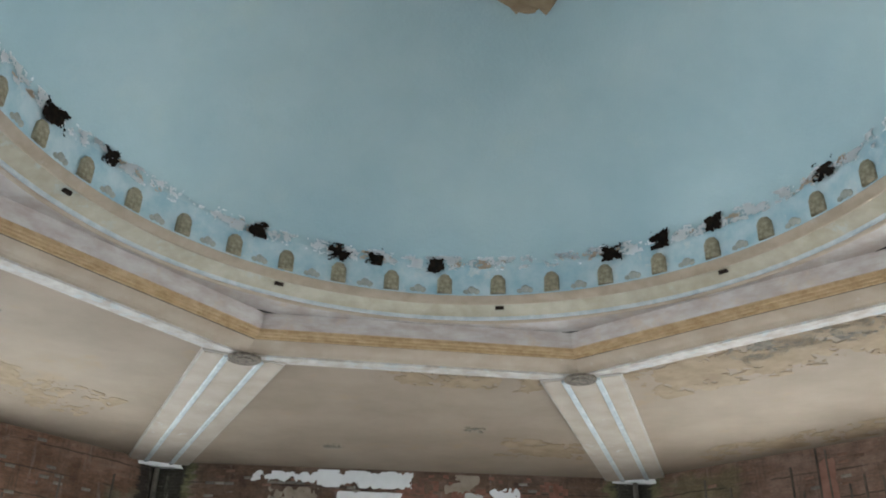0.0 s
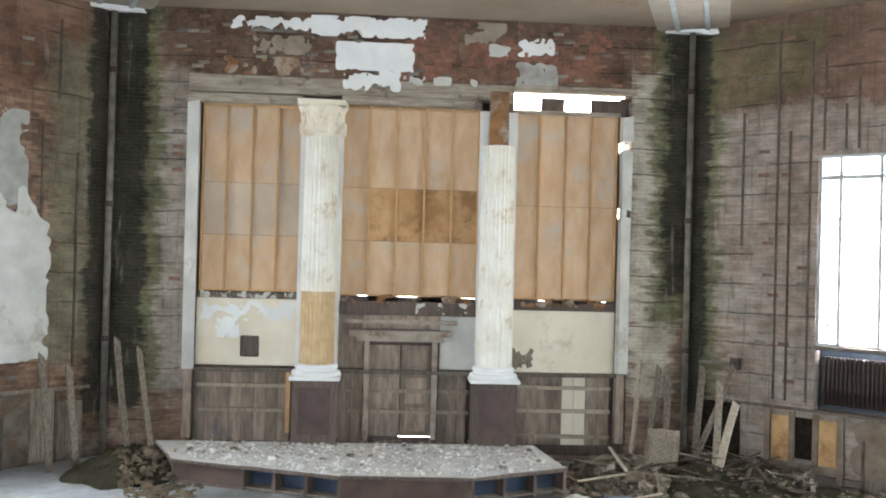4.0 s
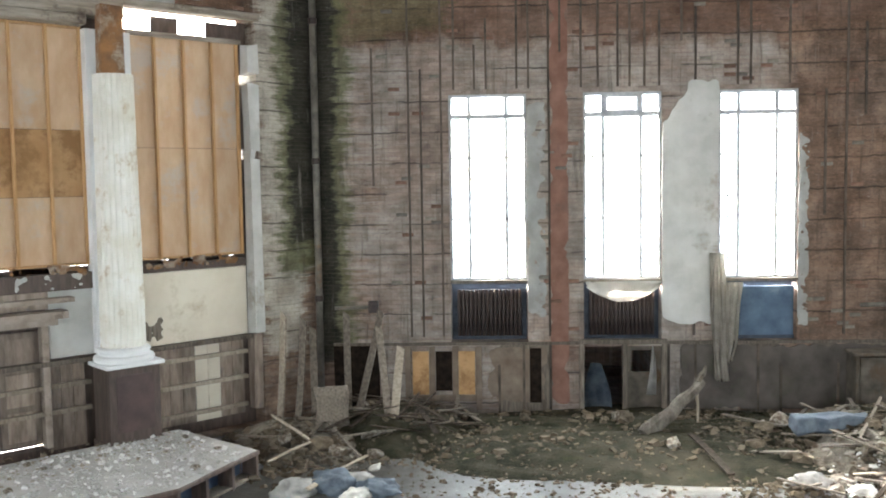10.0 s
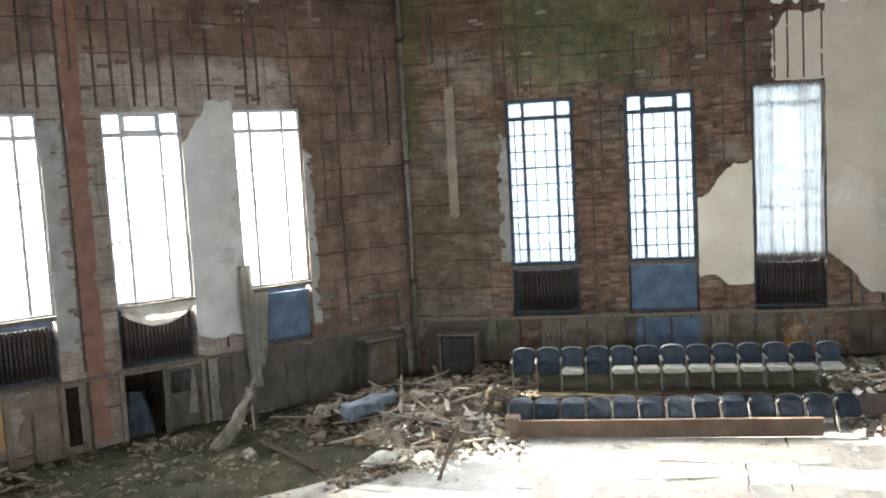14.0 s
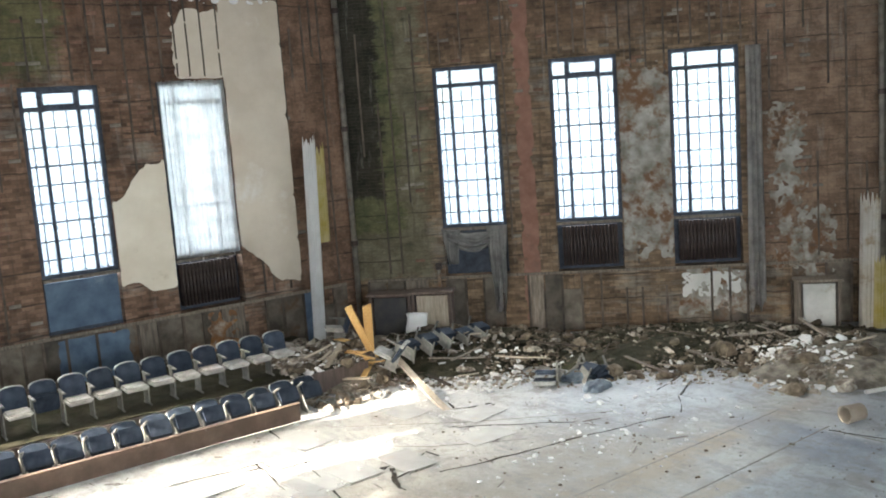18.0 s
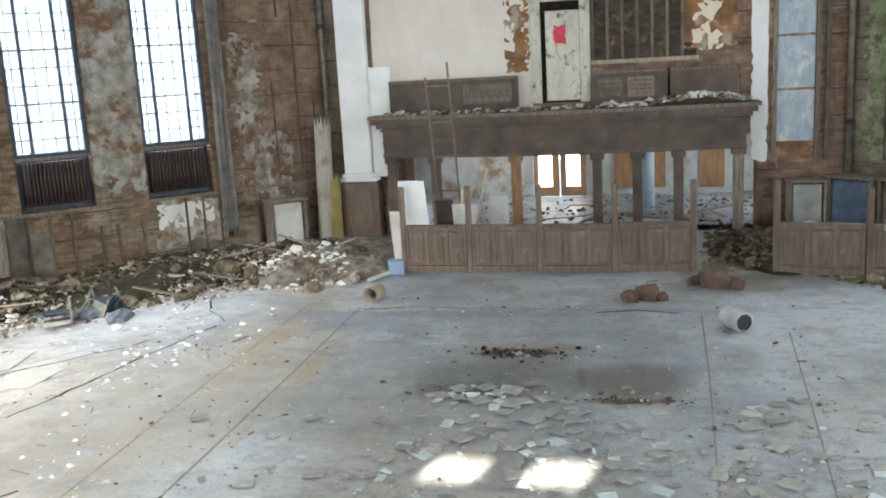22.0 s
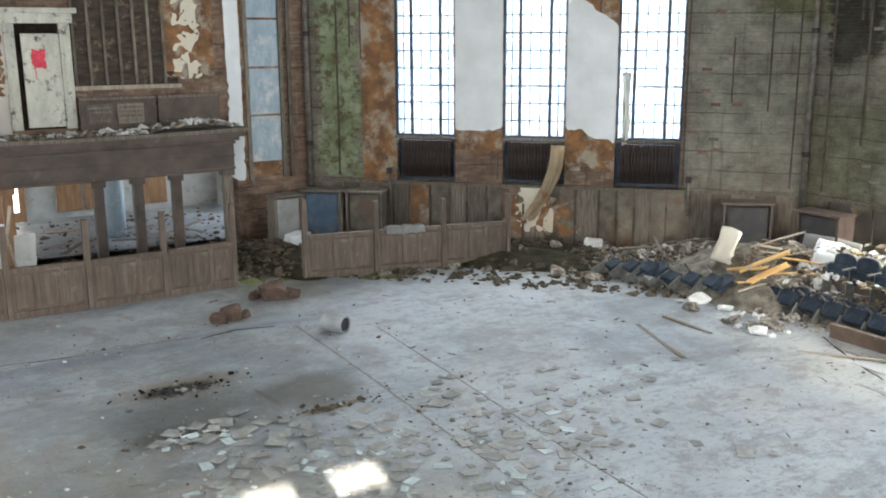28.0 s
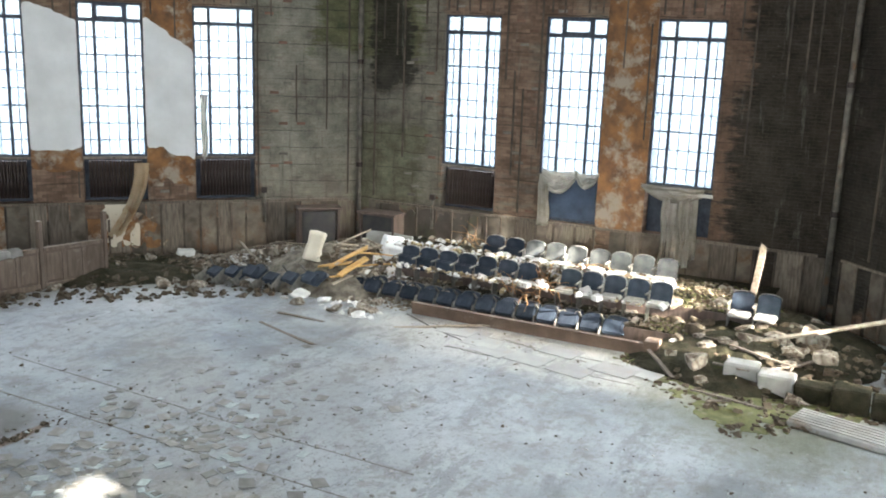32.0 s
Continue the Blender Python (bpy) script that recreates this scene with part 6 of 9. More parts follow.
beam("frieze", -4.6, 3.9, 2.0, 2.72, 0.0, gallery_wood, "dark purple-brown frieze board")
beam("frieze_bead", -4.62, 3.92, 2.34, 2.38, 0.03, gallery_wood)
beam("frieze_bead", -4.62, 3.92, 2.02, 2.07, 0.035, gallery_wood)
beam("frieze_bead", -4.64, 3.94, 2.64, 2.7, 0.05, gallery_wood)
beam("cornice", -4.75, 4.03, 2.72, 2.82, 0.1, gallery_wood)
beam("cornice", -4.85, 4.13, 2.82, 2.95, 0.22, gallery_wood)
beam("cornice_top", -4.9, 4.2, 2.95, 3.03, 0.3, grey_wood, "dusty cornice shelf")
for u0, u1 in ((-4.45, -1.25), (0.47, 2.2), (2.25, 3.75)):
    boxpart("parapet_panel", (u0, u1, R - 0.3, R - 0.26, 3.03, 3.78), gallery_wood, gal, "dark panel above the cornice", rag=0.01)
    boxpart("parapet_cap", (u0, u1, R - 0.33, R - 0.24, 3.78, 3.84), grey_wood, gal)
for u0 in (-2.6, 0.6, 1.3):
    gr = boxpart("vent_grille", (u0, u0 + 0.6 if u0 > 0 else u0 + 1.2, R - 0.335, R - 0.305, 3.22, 3.68), grey_wood, gal, "broken louvre grille")
    for j in range(4):
        boxpart("louvre", (u0 + 0.05, (u0 + 0.55) if u0 > 0 else u0 + 1.15, R - 0.35, R - 0.336, 3.28 + j * 0.1, 3.32 + j * 0.1), dark_wood if j == 1 else grey_wood, gr)
for u, mt in ((-4.45, gallery_wood), (-3.3, gallery_wood), (-1.3, door_brown), (0.6, gallery_wood), (1.5, gallery_wood), (2.42, gallery_wood), (3.75, grey_wood)):
    post = boxpart("post", (u - 0.11, u + 0.11, bowed(u) + 0.1, bowed(u) + 0.32, 0, 2.0), mt, gal, "square post with worn capital", bevel=0.01)
    boxpart("post_capital", (u - 0.16, u + 0.16, bowed(u) + 0.06, bowed(u) + 0.36, 1.85, 1.995), mt, post, bevel=0.015)


def on_gallery(r):
    u = r.uniform(-4.5, 4.0)
    if r.random() > (0.35 if u < 0.4 else 0.9):
        return None
    v = wall_pose(4) @ Vector((u, r.uniform(bowed(u) - 0.2, R - 0.35), 0))
    return v.x, v.y


crumbs("gallery_rubble", on_gallery, 420, 0.12, rubble_mat, "plaster rubble lying on the gallery cornice", lambda x, y: 3.05 + (0.18 * max(0, 1 - abs(-x - 2.9) / 1.3)), 8)
crumbs("gallery_plaster_bits", on_gallery, 200, 0.12, rubble_white, "white plaster bits lying on the gallery cornice", lambda x, y: 3.06 + (0.18 * max(0, 1 - abs(-x - 2.9) / 1.3)), 9)

# vestibule behind the gallery
ves = thing("vestibule", "plain stained entrance lobby behind the gallery", "lobby", wall_pose(4), kind="structure")
boxpart("lobby_floor", (-5.5, 5.5, R + THICK - 0.02, 22, -0.28, -0.01), FLOOR, ves)
boxpart("lobby_back", (-5.5, -1.78, 21.0, 21.3, 0, 2.6), room_wall, ves)
boxpart("lobby_back", (-0.16, 5.5, 21.0, 21.3, 0, 2.6), room_wall, ves)
# Unseen side openings with lamps, added as daylight from side rooms.
for x0, x1, sx in ((-5.8, -5.5, 1), (5.5, 5.8, -1)):
    for y0, y1, z0, z1 in ((R + THICK, 17.2, 0, 2.6), (19.6, 22, 0, 2.6), (17.2, 19.6, 0, 0.8), (17.2, 19.6, 2.35, 2.6)):
        boxpart("lobby_side", (x0, x1, y0, y1, z0, z1), room_wall, ves)
    side = new("lobby_side_fill", bpy.data.lights.new("lobby_side_fill", "AREA"))
    side.data.energy, side.data.shape, side.data.size, side.data.size_y, side.data.color = 7, "RECTANGLE", 2.4, 1.5, (0.86, 0.94, 1.0)
    side.matrix_basis = wall_pose(4) @ look(((x0 + x1) / 2, 18.4, 1.57), (0, 18.4, 1.4))
boxpart("lobby_ceiling", (-5.8, 5.8, R + THICK, 22, 2.6, 2.8), room_wall, ves)
for a in (-1.75, -0.93):
    lf = boxpart("lobby_door", (a, a + 0.78, 20.9, 20.96, 0, 2.2), door_brown, ves, "brown glazed lobby door")
for a in (-1.6, -0.75):
    boxpart("lobby_door_glass", (a, a + 0.42, 20.88, 20.899, 0.3, 1.35), pane_glow, ves, "bright door pane, glowing in place of daylight")
boxpart("lobby_door_head", (-1.78, -0.15, 20.9, 21.2, 2.2, 2.6), door_brown, ves)
for u in (0.7, 1.5, 3.2):
    boxpart("lobby_panel", (u, u + 0.7, 20.93, 20.99, 0.2, 2.2), door_brown, ves, "brown wooden lobby panel")
bm = bmesh.new()
cyl(bm, (1.6, 17.5, 0), (1.6, 17.5, 2.6), 0.28, seg=24)
smooth(bm)
part("lobby_pillar", bm, blue_panel, ves, "round grey-blue pillar")
# Added lamp inside the closed door, only to brighten the lobby.
lamp = new("lobby_fill", bpy.data.lights.new("lobby_fill", "AREA"))
lamp.data.energy, lamp.data.shape, lamp.data.size, lamp.data.size_y, lamp.data.color = 1.5, "RECTANGLE", 0.8, 0.6, (1, 0.97, 0.92)
lamp.matrix_basis = wall_pose(4) @ look((-0.9, 20.7, 2.2), (0, 16, 0.9))

def in_lobby(r):
    v = wall_pose(4) @ Vector((r.uniform(-4.6, 4.8), 15.0 + 5.5 * r.random() ** 1.3, 0))
    return v.x, v.y


crumbs("lobby_rubble", in_lobby, 200, 0.07, rubble_mat, "plaster and wood rubble on the lobby floor", lambda x, y: 0.0, 31)
crumbs("lobby_dirt", in_lobby, 320, 0.09, rubble_brown, "brown dirt on the lobby floor", lambda x, y: 0.0, 32)
for i in range(10):
    v = wall_pose(4) @ Vector((rng.uniform(-1, 4.5), rng.uniform(15.5, 19), 0))
    place("plank", rng.choice(GREY_PLANKS + PALE_PLANKS), v.x, v.y, 0.12, 1, "broken plank lying across the debris", "plank", "broken planks", (0, rng.uniform(-8, 8), rng.uniform(0, 360)), (rng.uniform(0.8, 1.8), 1.3, 1))

# ---- panelled barriers in front of the entrance ----
def barrier(points, name, label, top=0.98, posts=1.78):
    b = thing(name, label, "barrier")
    for i, ((x0, y0), (x1, y1)) in enumerate(zip(points, points[1:])):
        L = math.hypot(x1 - x0, y1 - y0)
        m = pose(x0, y0, 0, 0, 0, math.degrees(math.atan2(y1 - y0, x1 - x0)))
        boxpart("panel_back", (0.06, L - 0.06, -0.02, 0.02, 0.1, top - 0.06), bench_dark, b, "", m)
        boxpart("bottom_rail", (0.06, L - 0.06, -0.06, 0.035, 0.0, 0.14), bench_wood, b, "", m, 0.008)
        boxpart("top_rail", (0.06, L - 0.06, -0.06, 0.06, top - 0.09, top), bench_wood, b, "", m, 0.008)
        n = 3
        for j in range(n + 1):
            x = 0.06 + (L - 0.12) * j / n
            boxpart("stile", (max(0.062, x - 0.05), min(L - 0.062, x + 0.05), -0.038, -0.021, 0.142, top - 0.092), bench_wood, b, "", m)
        for j in range(n):
            x = 0.06 + (L - 0.12) * (j + 0.5) / n
            w = (L - 0.12) / n / 2 - 0.062
            boxpart("field_panel", (x - w, x + w, -0.03, -0.0205, 0.2, top - 0.15), bench_wood, b, "", m, 0.008)
    for i, (x, y) in enumerate(points):
        h = posts if i not in (2,) or len(points) == 5 else posts * 0.9
        boxpart("post", (-0.055, 0.055, -0.055, 0.055, 0, h - 0.15 * (i % 2 == 1 and len(points) == 4)), bench_wood, b, "tall square post", pose(x, y, 0, 0, 0, 5), 0.012)
    return b


barrier([(3.2, -10.72), (1.8, -10.66), (0.36, -10.62), (-1.12, -10.66), (-2.62, -10.82)], "panelled_barrier", "brown panelled wooden barrier with tall posts before the entrance")
barrier([(-4.12, -10.52), (-5.68, -10.2), (-7.22, -9.85), (-8.78, -9.5)], "panelled_barrier", "brown panelled wooden barrier beside the plaster wall")
# boards and ladder leaning behind the barrier
ld = thing("ladder", "old wooden ladder standing against the gallery", "ladder", pose(2.55, -12.6, 0.0, -18, 0, 4))
for x in (-0.24, 0.24):
    boxpart("ladder_rail", (x - 0.02, x + 0.02, -0.02, 0.02, 0, 4.15 if x > 0 else 4.45), grey_wood, ld)
for j in (0, 2, 3, 5, 6, 7, 9):
    boxpart("rung", (-0.22, 0.22, -0.01, 0.015, 0.35 + j * 0.4, 0.38 + j * 0.4), grey_wood, ld)
for x, y, w, h, mt, lean, lab in ((3.0, -11.35, 0.55, 1.95, plaster_white, 16, "white painted door leaf leaning behind the barrier"), (2.0, -11.6, 0.55, 1.35, plaster_pale, 14, "white board leaning behind the barrier"), (1.35, -11.8, 0.4, 1.45, plaster_pale, 10, "narrow white board leaning behind the barrier"), (2.5, -11.9, 0.4, 1.4, gallery_wood, 14, "dark board leaning behind the barrier"), (3.38, -11.0, 0.26, 1.25, plaster_pale, 6, "narrow white board standing at the end of the barrier")):
    bd = thing("leaning_board", lab, "board", pose(x, y, 0, lean, 0, 180 + rng.uniform(-15, 15)), "leaning boards")
    boxpart("sheet", (-w / 2, w / 2, 0, 0.04, 0, h), mt, bd, bevel=0.006)
    boxpart("cross_rail", (-w / 2 + 0.05, w / 2 - 0.05, 0.041, 0.055, h * 0.5, h * 0.5 + 0.12), mt, bd)
for x, y, h, a in ((1.75, -11.4, 2.1, 14), (1.55, -11.3, 1.7, -10), (2.2, -11.7, 1.6, 8)):
    place("leaning_plank", rng.choice(PALE_PLANKS), x, y, h * 0.48, 1, "pale bent plank leaning behind the barrier", "plank", "leaning planks", (0, 90 - a, rng.uniform(0, 60)), (h, 0.9, 1))

sl = thing("fallen_sheet", "dirty grey plaster sheet draped over the barrier", "plaster sheet", pose(-6.35, -10.05, 0.99, 0, 0, 167))
bm = bmesh.new()
rings = []
for i in range(13):
    t = i / 12
    w = noise.noise(Vector((i * 0.7, 1, 3)))
    rings.append([Vector((0.9 * t - 0.45 + 0.05 * w, -0.14 + 0.03 * w, -0.10 - 0.06 * abs(w))), Vector((0.9 * t - 0.45 + 0.05 * w, -0.05, 0.03 + 0.04 * w)), Vector((0.9 * t - 0.45 + 0.05 * w, 0.1, 0.05 + 0.05 * w)), Vector((0.9 * t - 0.45 + 0.05 * w, 0.2 + 0.05 * w, -0.08))])
loft(bm, rings, closed=False)
bmesh.ops.solidify(bm, geom=bm.faces[:], thickness=0.02)
part("sheet", bm, plaster_grey, sl)
bx = thing("small_box", "small light-blue metal box on the floor", "box", pose(3.34, -10.52, 0, 0, 0, 12))
box_blue = plain("light_blue_metal", (0.12, 0.18, 0.27), (0.20, 0.27, 0.36), 3, 0.5, bump=0.15, stain=(0.16, 0.12, 0.09), amount=0.25)
boxpart("body", (-0.16, 0.16, -0.12, 0.12, 0, 0.26), box_blue, bx, bevel=0.012)
boxpart("lid", (-0.17, 0.17, -0.13, 0.13, 0.262, 0.29), box_blue, bx, bevel=0.008)
pp = thing("loose_pipe", "white pipe lying on the floor at the barrier", "pipe", pose(3.5, -10.3, 0.05, 0, 0, 70))
bm = bmesh.new()
cyl(bm, (-0.9, 0, 0), (0.6, 0, 0), 0.04, seg=10)
part("tube", bm, plaster_pale, pp)

# cabinets along the plaster wall and in the corners
def cabinet(k, u, y, w, h, d, mt, inner, label):
    c = thing("cabinet", label, "cabinet", wall_pose(k, u, y, 0), "corner cabinets")
    bm = bmesh.new()
    for dd in ((-w / 2, -w / 2 + 0.06, 0, d, 0, h), (w / 2 - 0.06, w / 2, 0, d, 0, h), (-w / 2 + 0.06, w / 2 - 0.06, 0, d, 0, 0.08), (-w / 2 + 0.06, w / 2 - 0.06, d - 0.04, d, 0.08, h)):
        box(bm, *dd)
    part("body", bm, mt, c)
    boxpart("top_board", (-w / 2 - 0.05, w / 2 + 0.05, -0.05, d, h, h + 0.06), mt, c, bevel=0.01)
    # Where inner is void_dark, this front panel paints the unlit inside.
    boxpart("inner_panel", (-w / 2 + 0.1, w / 2 - 0.1, 0.06, 0.09, 0.12, h - 0.05), inner, c)
    return c


cabinet(5, -5.55, 14.0, 1.05, 1.3, 0.5, grey_wood, faded_blue, "open grey cabinet with a faded blue back")
cabinet(5, -4.45, 14.1, 0.95, 1.3, 0.5, grey_wood, wains_panel, "open weathered grey cabinet")
cabinet(4, 5.2, 14.1, 0.8, 1.2, 0.5, grey_wood, plaster_grey, "broken grey cabinet with pale panel")
cabinet(5, 4.9, 14.0, 1.1, 1.35, 0.55, dark_wood, void_dark, "dark corner cabinet, its unlit inside painted on a near-black panel")
cabinet(6, -5.0, 13.9, 1.1, 1.3, 0.55, dark_wood, void_dark, "dark corner cabinet, its unlit inside painted on a near-black panel")
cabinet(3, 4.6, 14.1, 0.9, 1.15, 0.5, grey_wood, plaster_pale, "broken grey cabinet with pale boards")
cabinet(3, -5.2, 14.0, 1.0, 1.25, 0.5, dark_wood, void_dark, "dark corner cabinet, its unlit inside painted on a near-black panel")
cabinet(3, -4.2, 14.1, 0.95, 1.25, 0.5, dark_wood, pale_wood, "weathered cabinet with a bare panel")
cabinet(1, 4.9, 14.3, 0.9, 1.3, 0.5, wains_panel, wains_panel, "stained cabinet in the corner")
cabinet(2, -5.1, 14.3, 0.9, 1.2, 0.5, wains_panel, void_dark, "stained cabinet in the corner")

# ---- doorway and broken panels in the sunny wall ----
wd = thing("side_doorway", "dark doorway with a half-open broken door", "door", wall_pose(1), kind="structure")
for u in (-0.795, 0.08, 0.875):
    boxpart("door_post", (u - 0.05, u + 0.05, R - 0.07, R + 0.05, 0, 1.46), grey_wood, wd, bevel=0.008, rag=0.006)
boxpart("lintel", (-0.845, 0.925, R - 0.06, R + 0.04, 1.462, 1.545), grey_wood, wd, bevel=0.008, rag=0.008)
lf = boxpart("door_leaf", (0.13, 0.825, R + 0.02, R + 0.055, 0.02, 0.86), wains_panel, wd, "broken grey door")
for a, b, z0, z1 in ((0.13, 0.21, 0.862, 1.4), (0.63, 0.825, 0.862, 1.4), (0.212, 0.628, 1.31, 1.4)):
    boxpart("door_stile", (a, b, R + 0.02, R + 0.055, z0, z1), wains_panel, lf)
bm = bmesh.new()
loft(bm, [[Vector((u - w, R - 0.04 + 0.02 * (i % 2), z)), Vector((u, R - 0.055, z)), Vector((u + w, R - 0.035, z))] for i, (u, w, z) in enumerate(((0.64, 0.015, 1.4), (0.65, 0.04, 1.15), (0.645, 0.075, 0.8), (0.61, 0.10, 0.4)))], closed=False)
bmesh.ops.solidify(bm, geom=bm.faces[:], thickness=0.01)
part("torn_sheet", bm, cloth_grey, lf, "pale torn strip hanging on the door")
bm = bmesh.new()
loft(bm, [[Vector((-0.5 + (0.34 - 0.22 * t * t) * math.cos(a), R + 0.12 + 0.16 * math.sin(a), 1.0 * t)) for a in (0, 0.5, 1.0, 1.5, 2.0, 2.5)] for t in (0, 0.25, 0.5, 0.75, 1.0)], closed=False)
bmesh.ops.solidify(bm, geom=bm.faces[:], thickness=0.012)
part("curved_sheet", bm, cloth_blue, wd, "dark blue curved sheet")
# The middle panel is flat near-black, painted as an unlit opening.
for u, mt, lab in ((-4.1, plywood_wet, "orange bare plywood panel"), (-3.62, unlit_or_char, "near-black panel painted as an empty opening"), (-3.15, plywood_wet, "orange bare plywood panel")):
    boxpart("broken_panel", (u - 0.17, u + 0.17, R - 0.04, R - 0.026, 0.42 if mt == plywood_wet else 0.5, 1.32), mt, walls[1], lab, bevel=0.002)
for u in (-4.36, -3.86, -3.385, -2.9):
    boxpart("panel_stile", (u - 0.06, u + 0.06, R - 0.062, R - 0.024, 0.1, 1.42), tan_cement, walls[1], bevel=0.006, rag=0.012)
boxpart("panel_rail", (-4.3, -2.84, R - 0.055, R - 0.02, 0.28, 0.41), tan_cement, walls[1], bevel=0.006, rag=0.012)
# Flat near-black sheets: the shade of a slot and an opening, as colour.
boxpart("slot_shade_sheet", (-1.86, -1.62, R - 0.062, R - 0.045, 0.25, 1.38), unlit_or_char, walls[1], "near-black sheet painted as an upright slot in the dado")
boxpart("corner_shade_sheet", (-5.9, -4.95, R - 0.02, R - 0.004, 0.05, 1.45), unlit_or_char, walls[1], "flat near-black sheet painted as a corner opening")


# ---- seat tiers and theatre seats ----
def tier(k, u0, u1, y0, y1, z, name="tier"):
    t = thing(name, "low mossy seating tier of worn boards and dirt", "seating tier", wall_pose(k), kind="structure")
    bm = bmesh.new()
    n = 26
    rows = []
    for j, y in enumerate((y0, y0 + 0.03, (y0 + y1) / 2, y1)):
        row = []
        for i in range(n + 1):
            u = u0 + (u1 - u0) * i / n
            w = 0.03 * noise.noise(Vector((u * 2, y * 2, k)))
            row.append(Vector((u, y + (w if j < 2 else 0), z + w if j else z * 0.1)))
        rows.append(row)
    loft(bm, [[Vector((p.x, p.y, -0.01)) for p in rows[0]]] + rows, closed=False)
    part("tread", bm, moss_ground, t)
    boxpart("riser_board", (u0, u1, y0 - 0.03, y0, 0.0, z - 0.01), dark_wood, t, "dark riser board", rag=0.01)
    return t


tier(2, -4.6, 4.3, 11.6, 15.0, 0.46)
tier(6, -4.4, 4.6, 11.05, 12.1, 0.32)
tier(6, -4.4, 5.2, 12.1, 15.0, 0.62)


def seat_shapes(folded, dusty, pale=False):
    s = thing("theatre_seat", ("theatre seat grey with dust, seat " if pale else "navy upholstered theatre seat, dusty, seat ") + ("folded up" if folded else "folded down"), "seat", None, "rows of theatre seats")
    bm = bmesh.new()
    n = 14
    outline = [(-0.225, 0.36), (0.225, 0.36)] + [(0.225 * math.cos(a * math.pi / n) , 0.70 + 0.11 * math.sin(a * math.pi / n) ** 0.7) for a in range(0, n + 1)]
    rings = []
    for d, k in ((-0.035, 0.93), (-0.028, 0.98), (0.0, 1.0), (0.022, 1.0), (0.03, 0.96)):
        rings.append([Vector((x * k, 0.20 + d + (z - 0.36) * 0.22, 0.58 + (z - 0.58) * k)) for x, z in outline])
    rows = loft(bm, rings)
    bm.faces.new(reversed(rows[0]))
    bm.faces.new(rows[-1])
    back = part("backrest", bm, seat_grey if pale else seat_blue, s)
    bm = bmesh.new()
    loft(bm, [[Vector((x * 1.02, 0.19 + dy + (z - 0.36) * 0.22, z + 0.012)) for x, z in outline[2:]] for dy in (-0.02, 0.0, 0.055)], closed=False)
    part("top_rail", bm, seat_dust if dusty else seat_iron, back, "dusty curved top edge")
    bm = bmesh.new()
    if folded:
        box(bm, -0.215, 0.215, 0.02, 0.11, 0.30, 0.62)
    else:
        box(bm, -0.215, 0.215, -0.25, 0.16, 0.36, 0.45)
    soften(bm, 0.03, 2)
    part("seat", bm, seat_blue if folded or not dusty else seat_dust, s, "" if folded or not dusty else "seat cushion under grey dust")
    for x in (-0.24,):
        bm = bmesh.new()
        box(bm, x - 0.012, x + 0.012, -0.02, 0.24, 0, 0.4)
        box(bm, x - 0.012, x + 0.012, 0.06, 0.2, 0.4, 0.58)
        box(bm, x - 0.012, x + 0.012, -0.12, 0.28, 0, 0.03)
        part("standard", bm, seat_iron, s, "iron seat standard")
        bm = bmesh.new()
        box(bm, x - 0.025, x + 0.025, -0.16, 0.24, 0.58, 0.615)
        soften(bm, 0.01)
        part("armrest", bm, seat_iron, s)
    return s


up, down, clean, grey_seat = seat_shapes(True, True), seat_shapes(False, True), seat_shapes(True, False), seat_shapes(False, True, True)
used = set()


def put_seat(kind, m):
    if kind not in used:
        used.add(kind)
        kind.matrix_basis = m
        return kind
    return copy_thing(kind, m)


def row(k, u0, u1, y, z, n, pick, skip=(), tilt=0.0):
    for i in range(n):
        if i in skip:
            continue
        u = u0 + (u1 - u0) * (i + 0.5) / n
        put_seat(pick(i), wall_pose(k, u, y, z, rng.uniform(-1.5, 1.5)) @ pose(0, 0, 0, tilt + rng.uniform(-2, 2)))


row(2, -3.68, 2.85, 12.15, 0.47, 13, lambda i: down if i > 3 or i == 2 else up)
row(2, -3.7, 2.85, 10.66, -0.02, 13, lambda i: up, (), -30)
row(6, -4.45, 2.75, 10.6, -0.05, 15, lambda i: up, (), -38)
row(6, -3.0, 3.5, 11.55, 0.33, 13, lambda i: down if i in (5, 6, 8, 9, 10, 11, 12) else up, (7,))
row(6, -1.25, 3.35, 12.5, 0.63, 9, lambda i: up if i in (0, 1) else grey_seat)
for i in range(6):
    put_seat(clean, wall_pose(6, -7.2 + 0.5 * i, 9.5 + 0.09 * i, 0.13, -13 + rng.uniform(-5, 5)) @ pose(0, 0, 0, -62 + 8 * (i % 3)))
row(6, 4.6, 5.6, 11.8, 0.33, 2, lambda i: down)
for x, y, rz, tilt in ((11.1, -4.3, 230, -24), (13.2, -4.45, 205, -8)):
    put_seat(down, pose(x, y, 0.3 if x < 12 else 0.46, tilt, 0, -rz))
# plaster, twigs and straw fallen on the rows by the windows
def on_seats(r):
    u = r.gauss(-0.9, 1.0) if r.random() < 0.6 else r.uniform(-3.5, 3.5)
    y = r.choice((11.45, 12.4, 12.4, 13.0)) + r.uniform(-0.25, 0.3)
    v = wall_pose(6) @ Vector((u, y, 0))
    return v.x, v.y


def seat_level(x, y):
    d = -x
    return (0.32 if d < 12.1 else 0.62) + (0.42 if (d % 0.93) < 0.5 else 0.1)


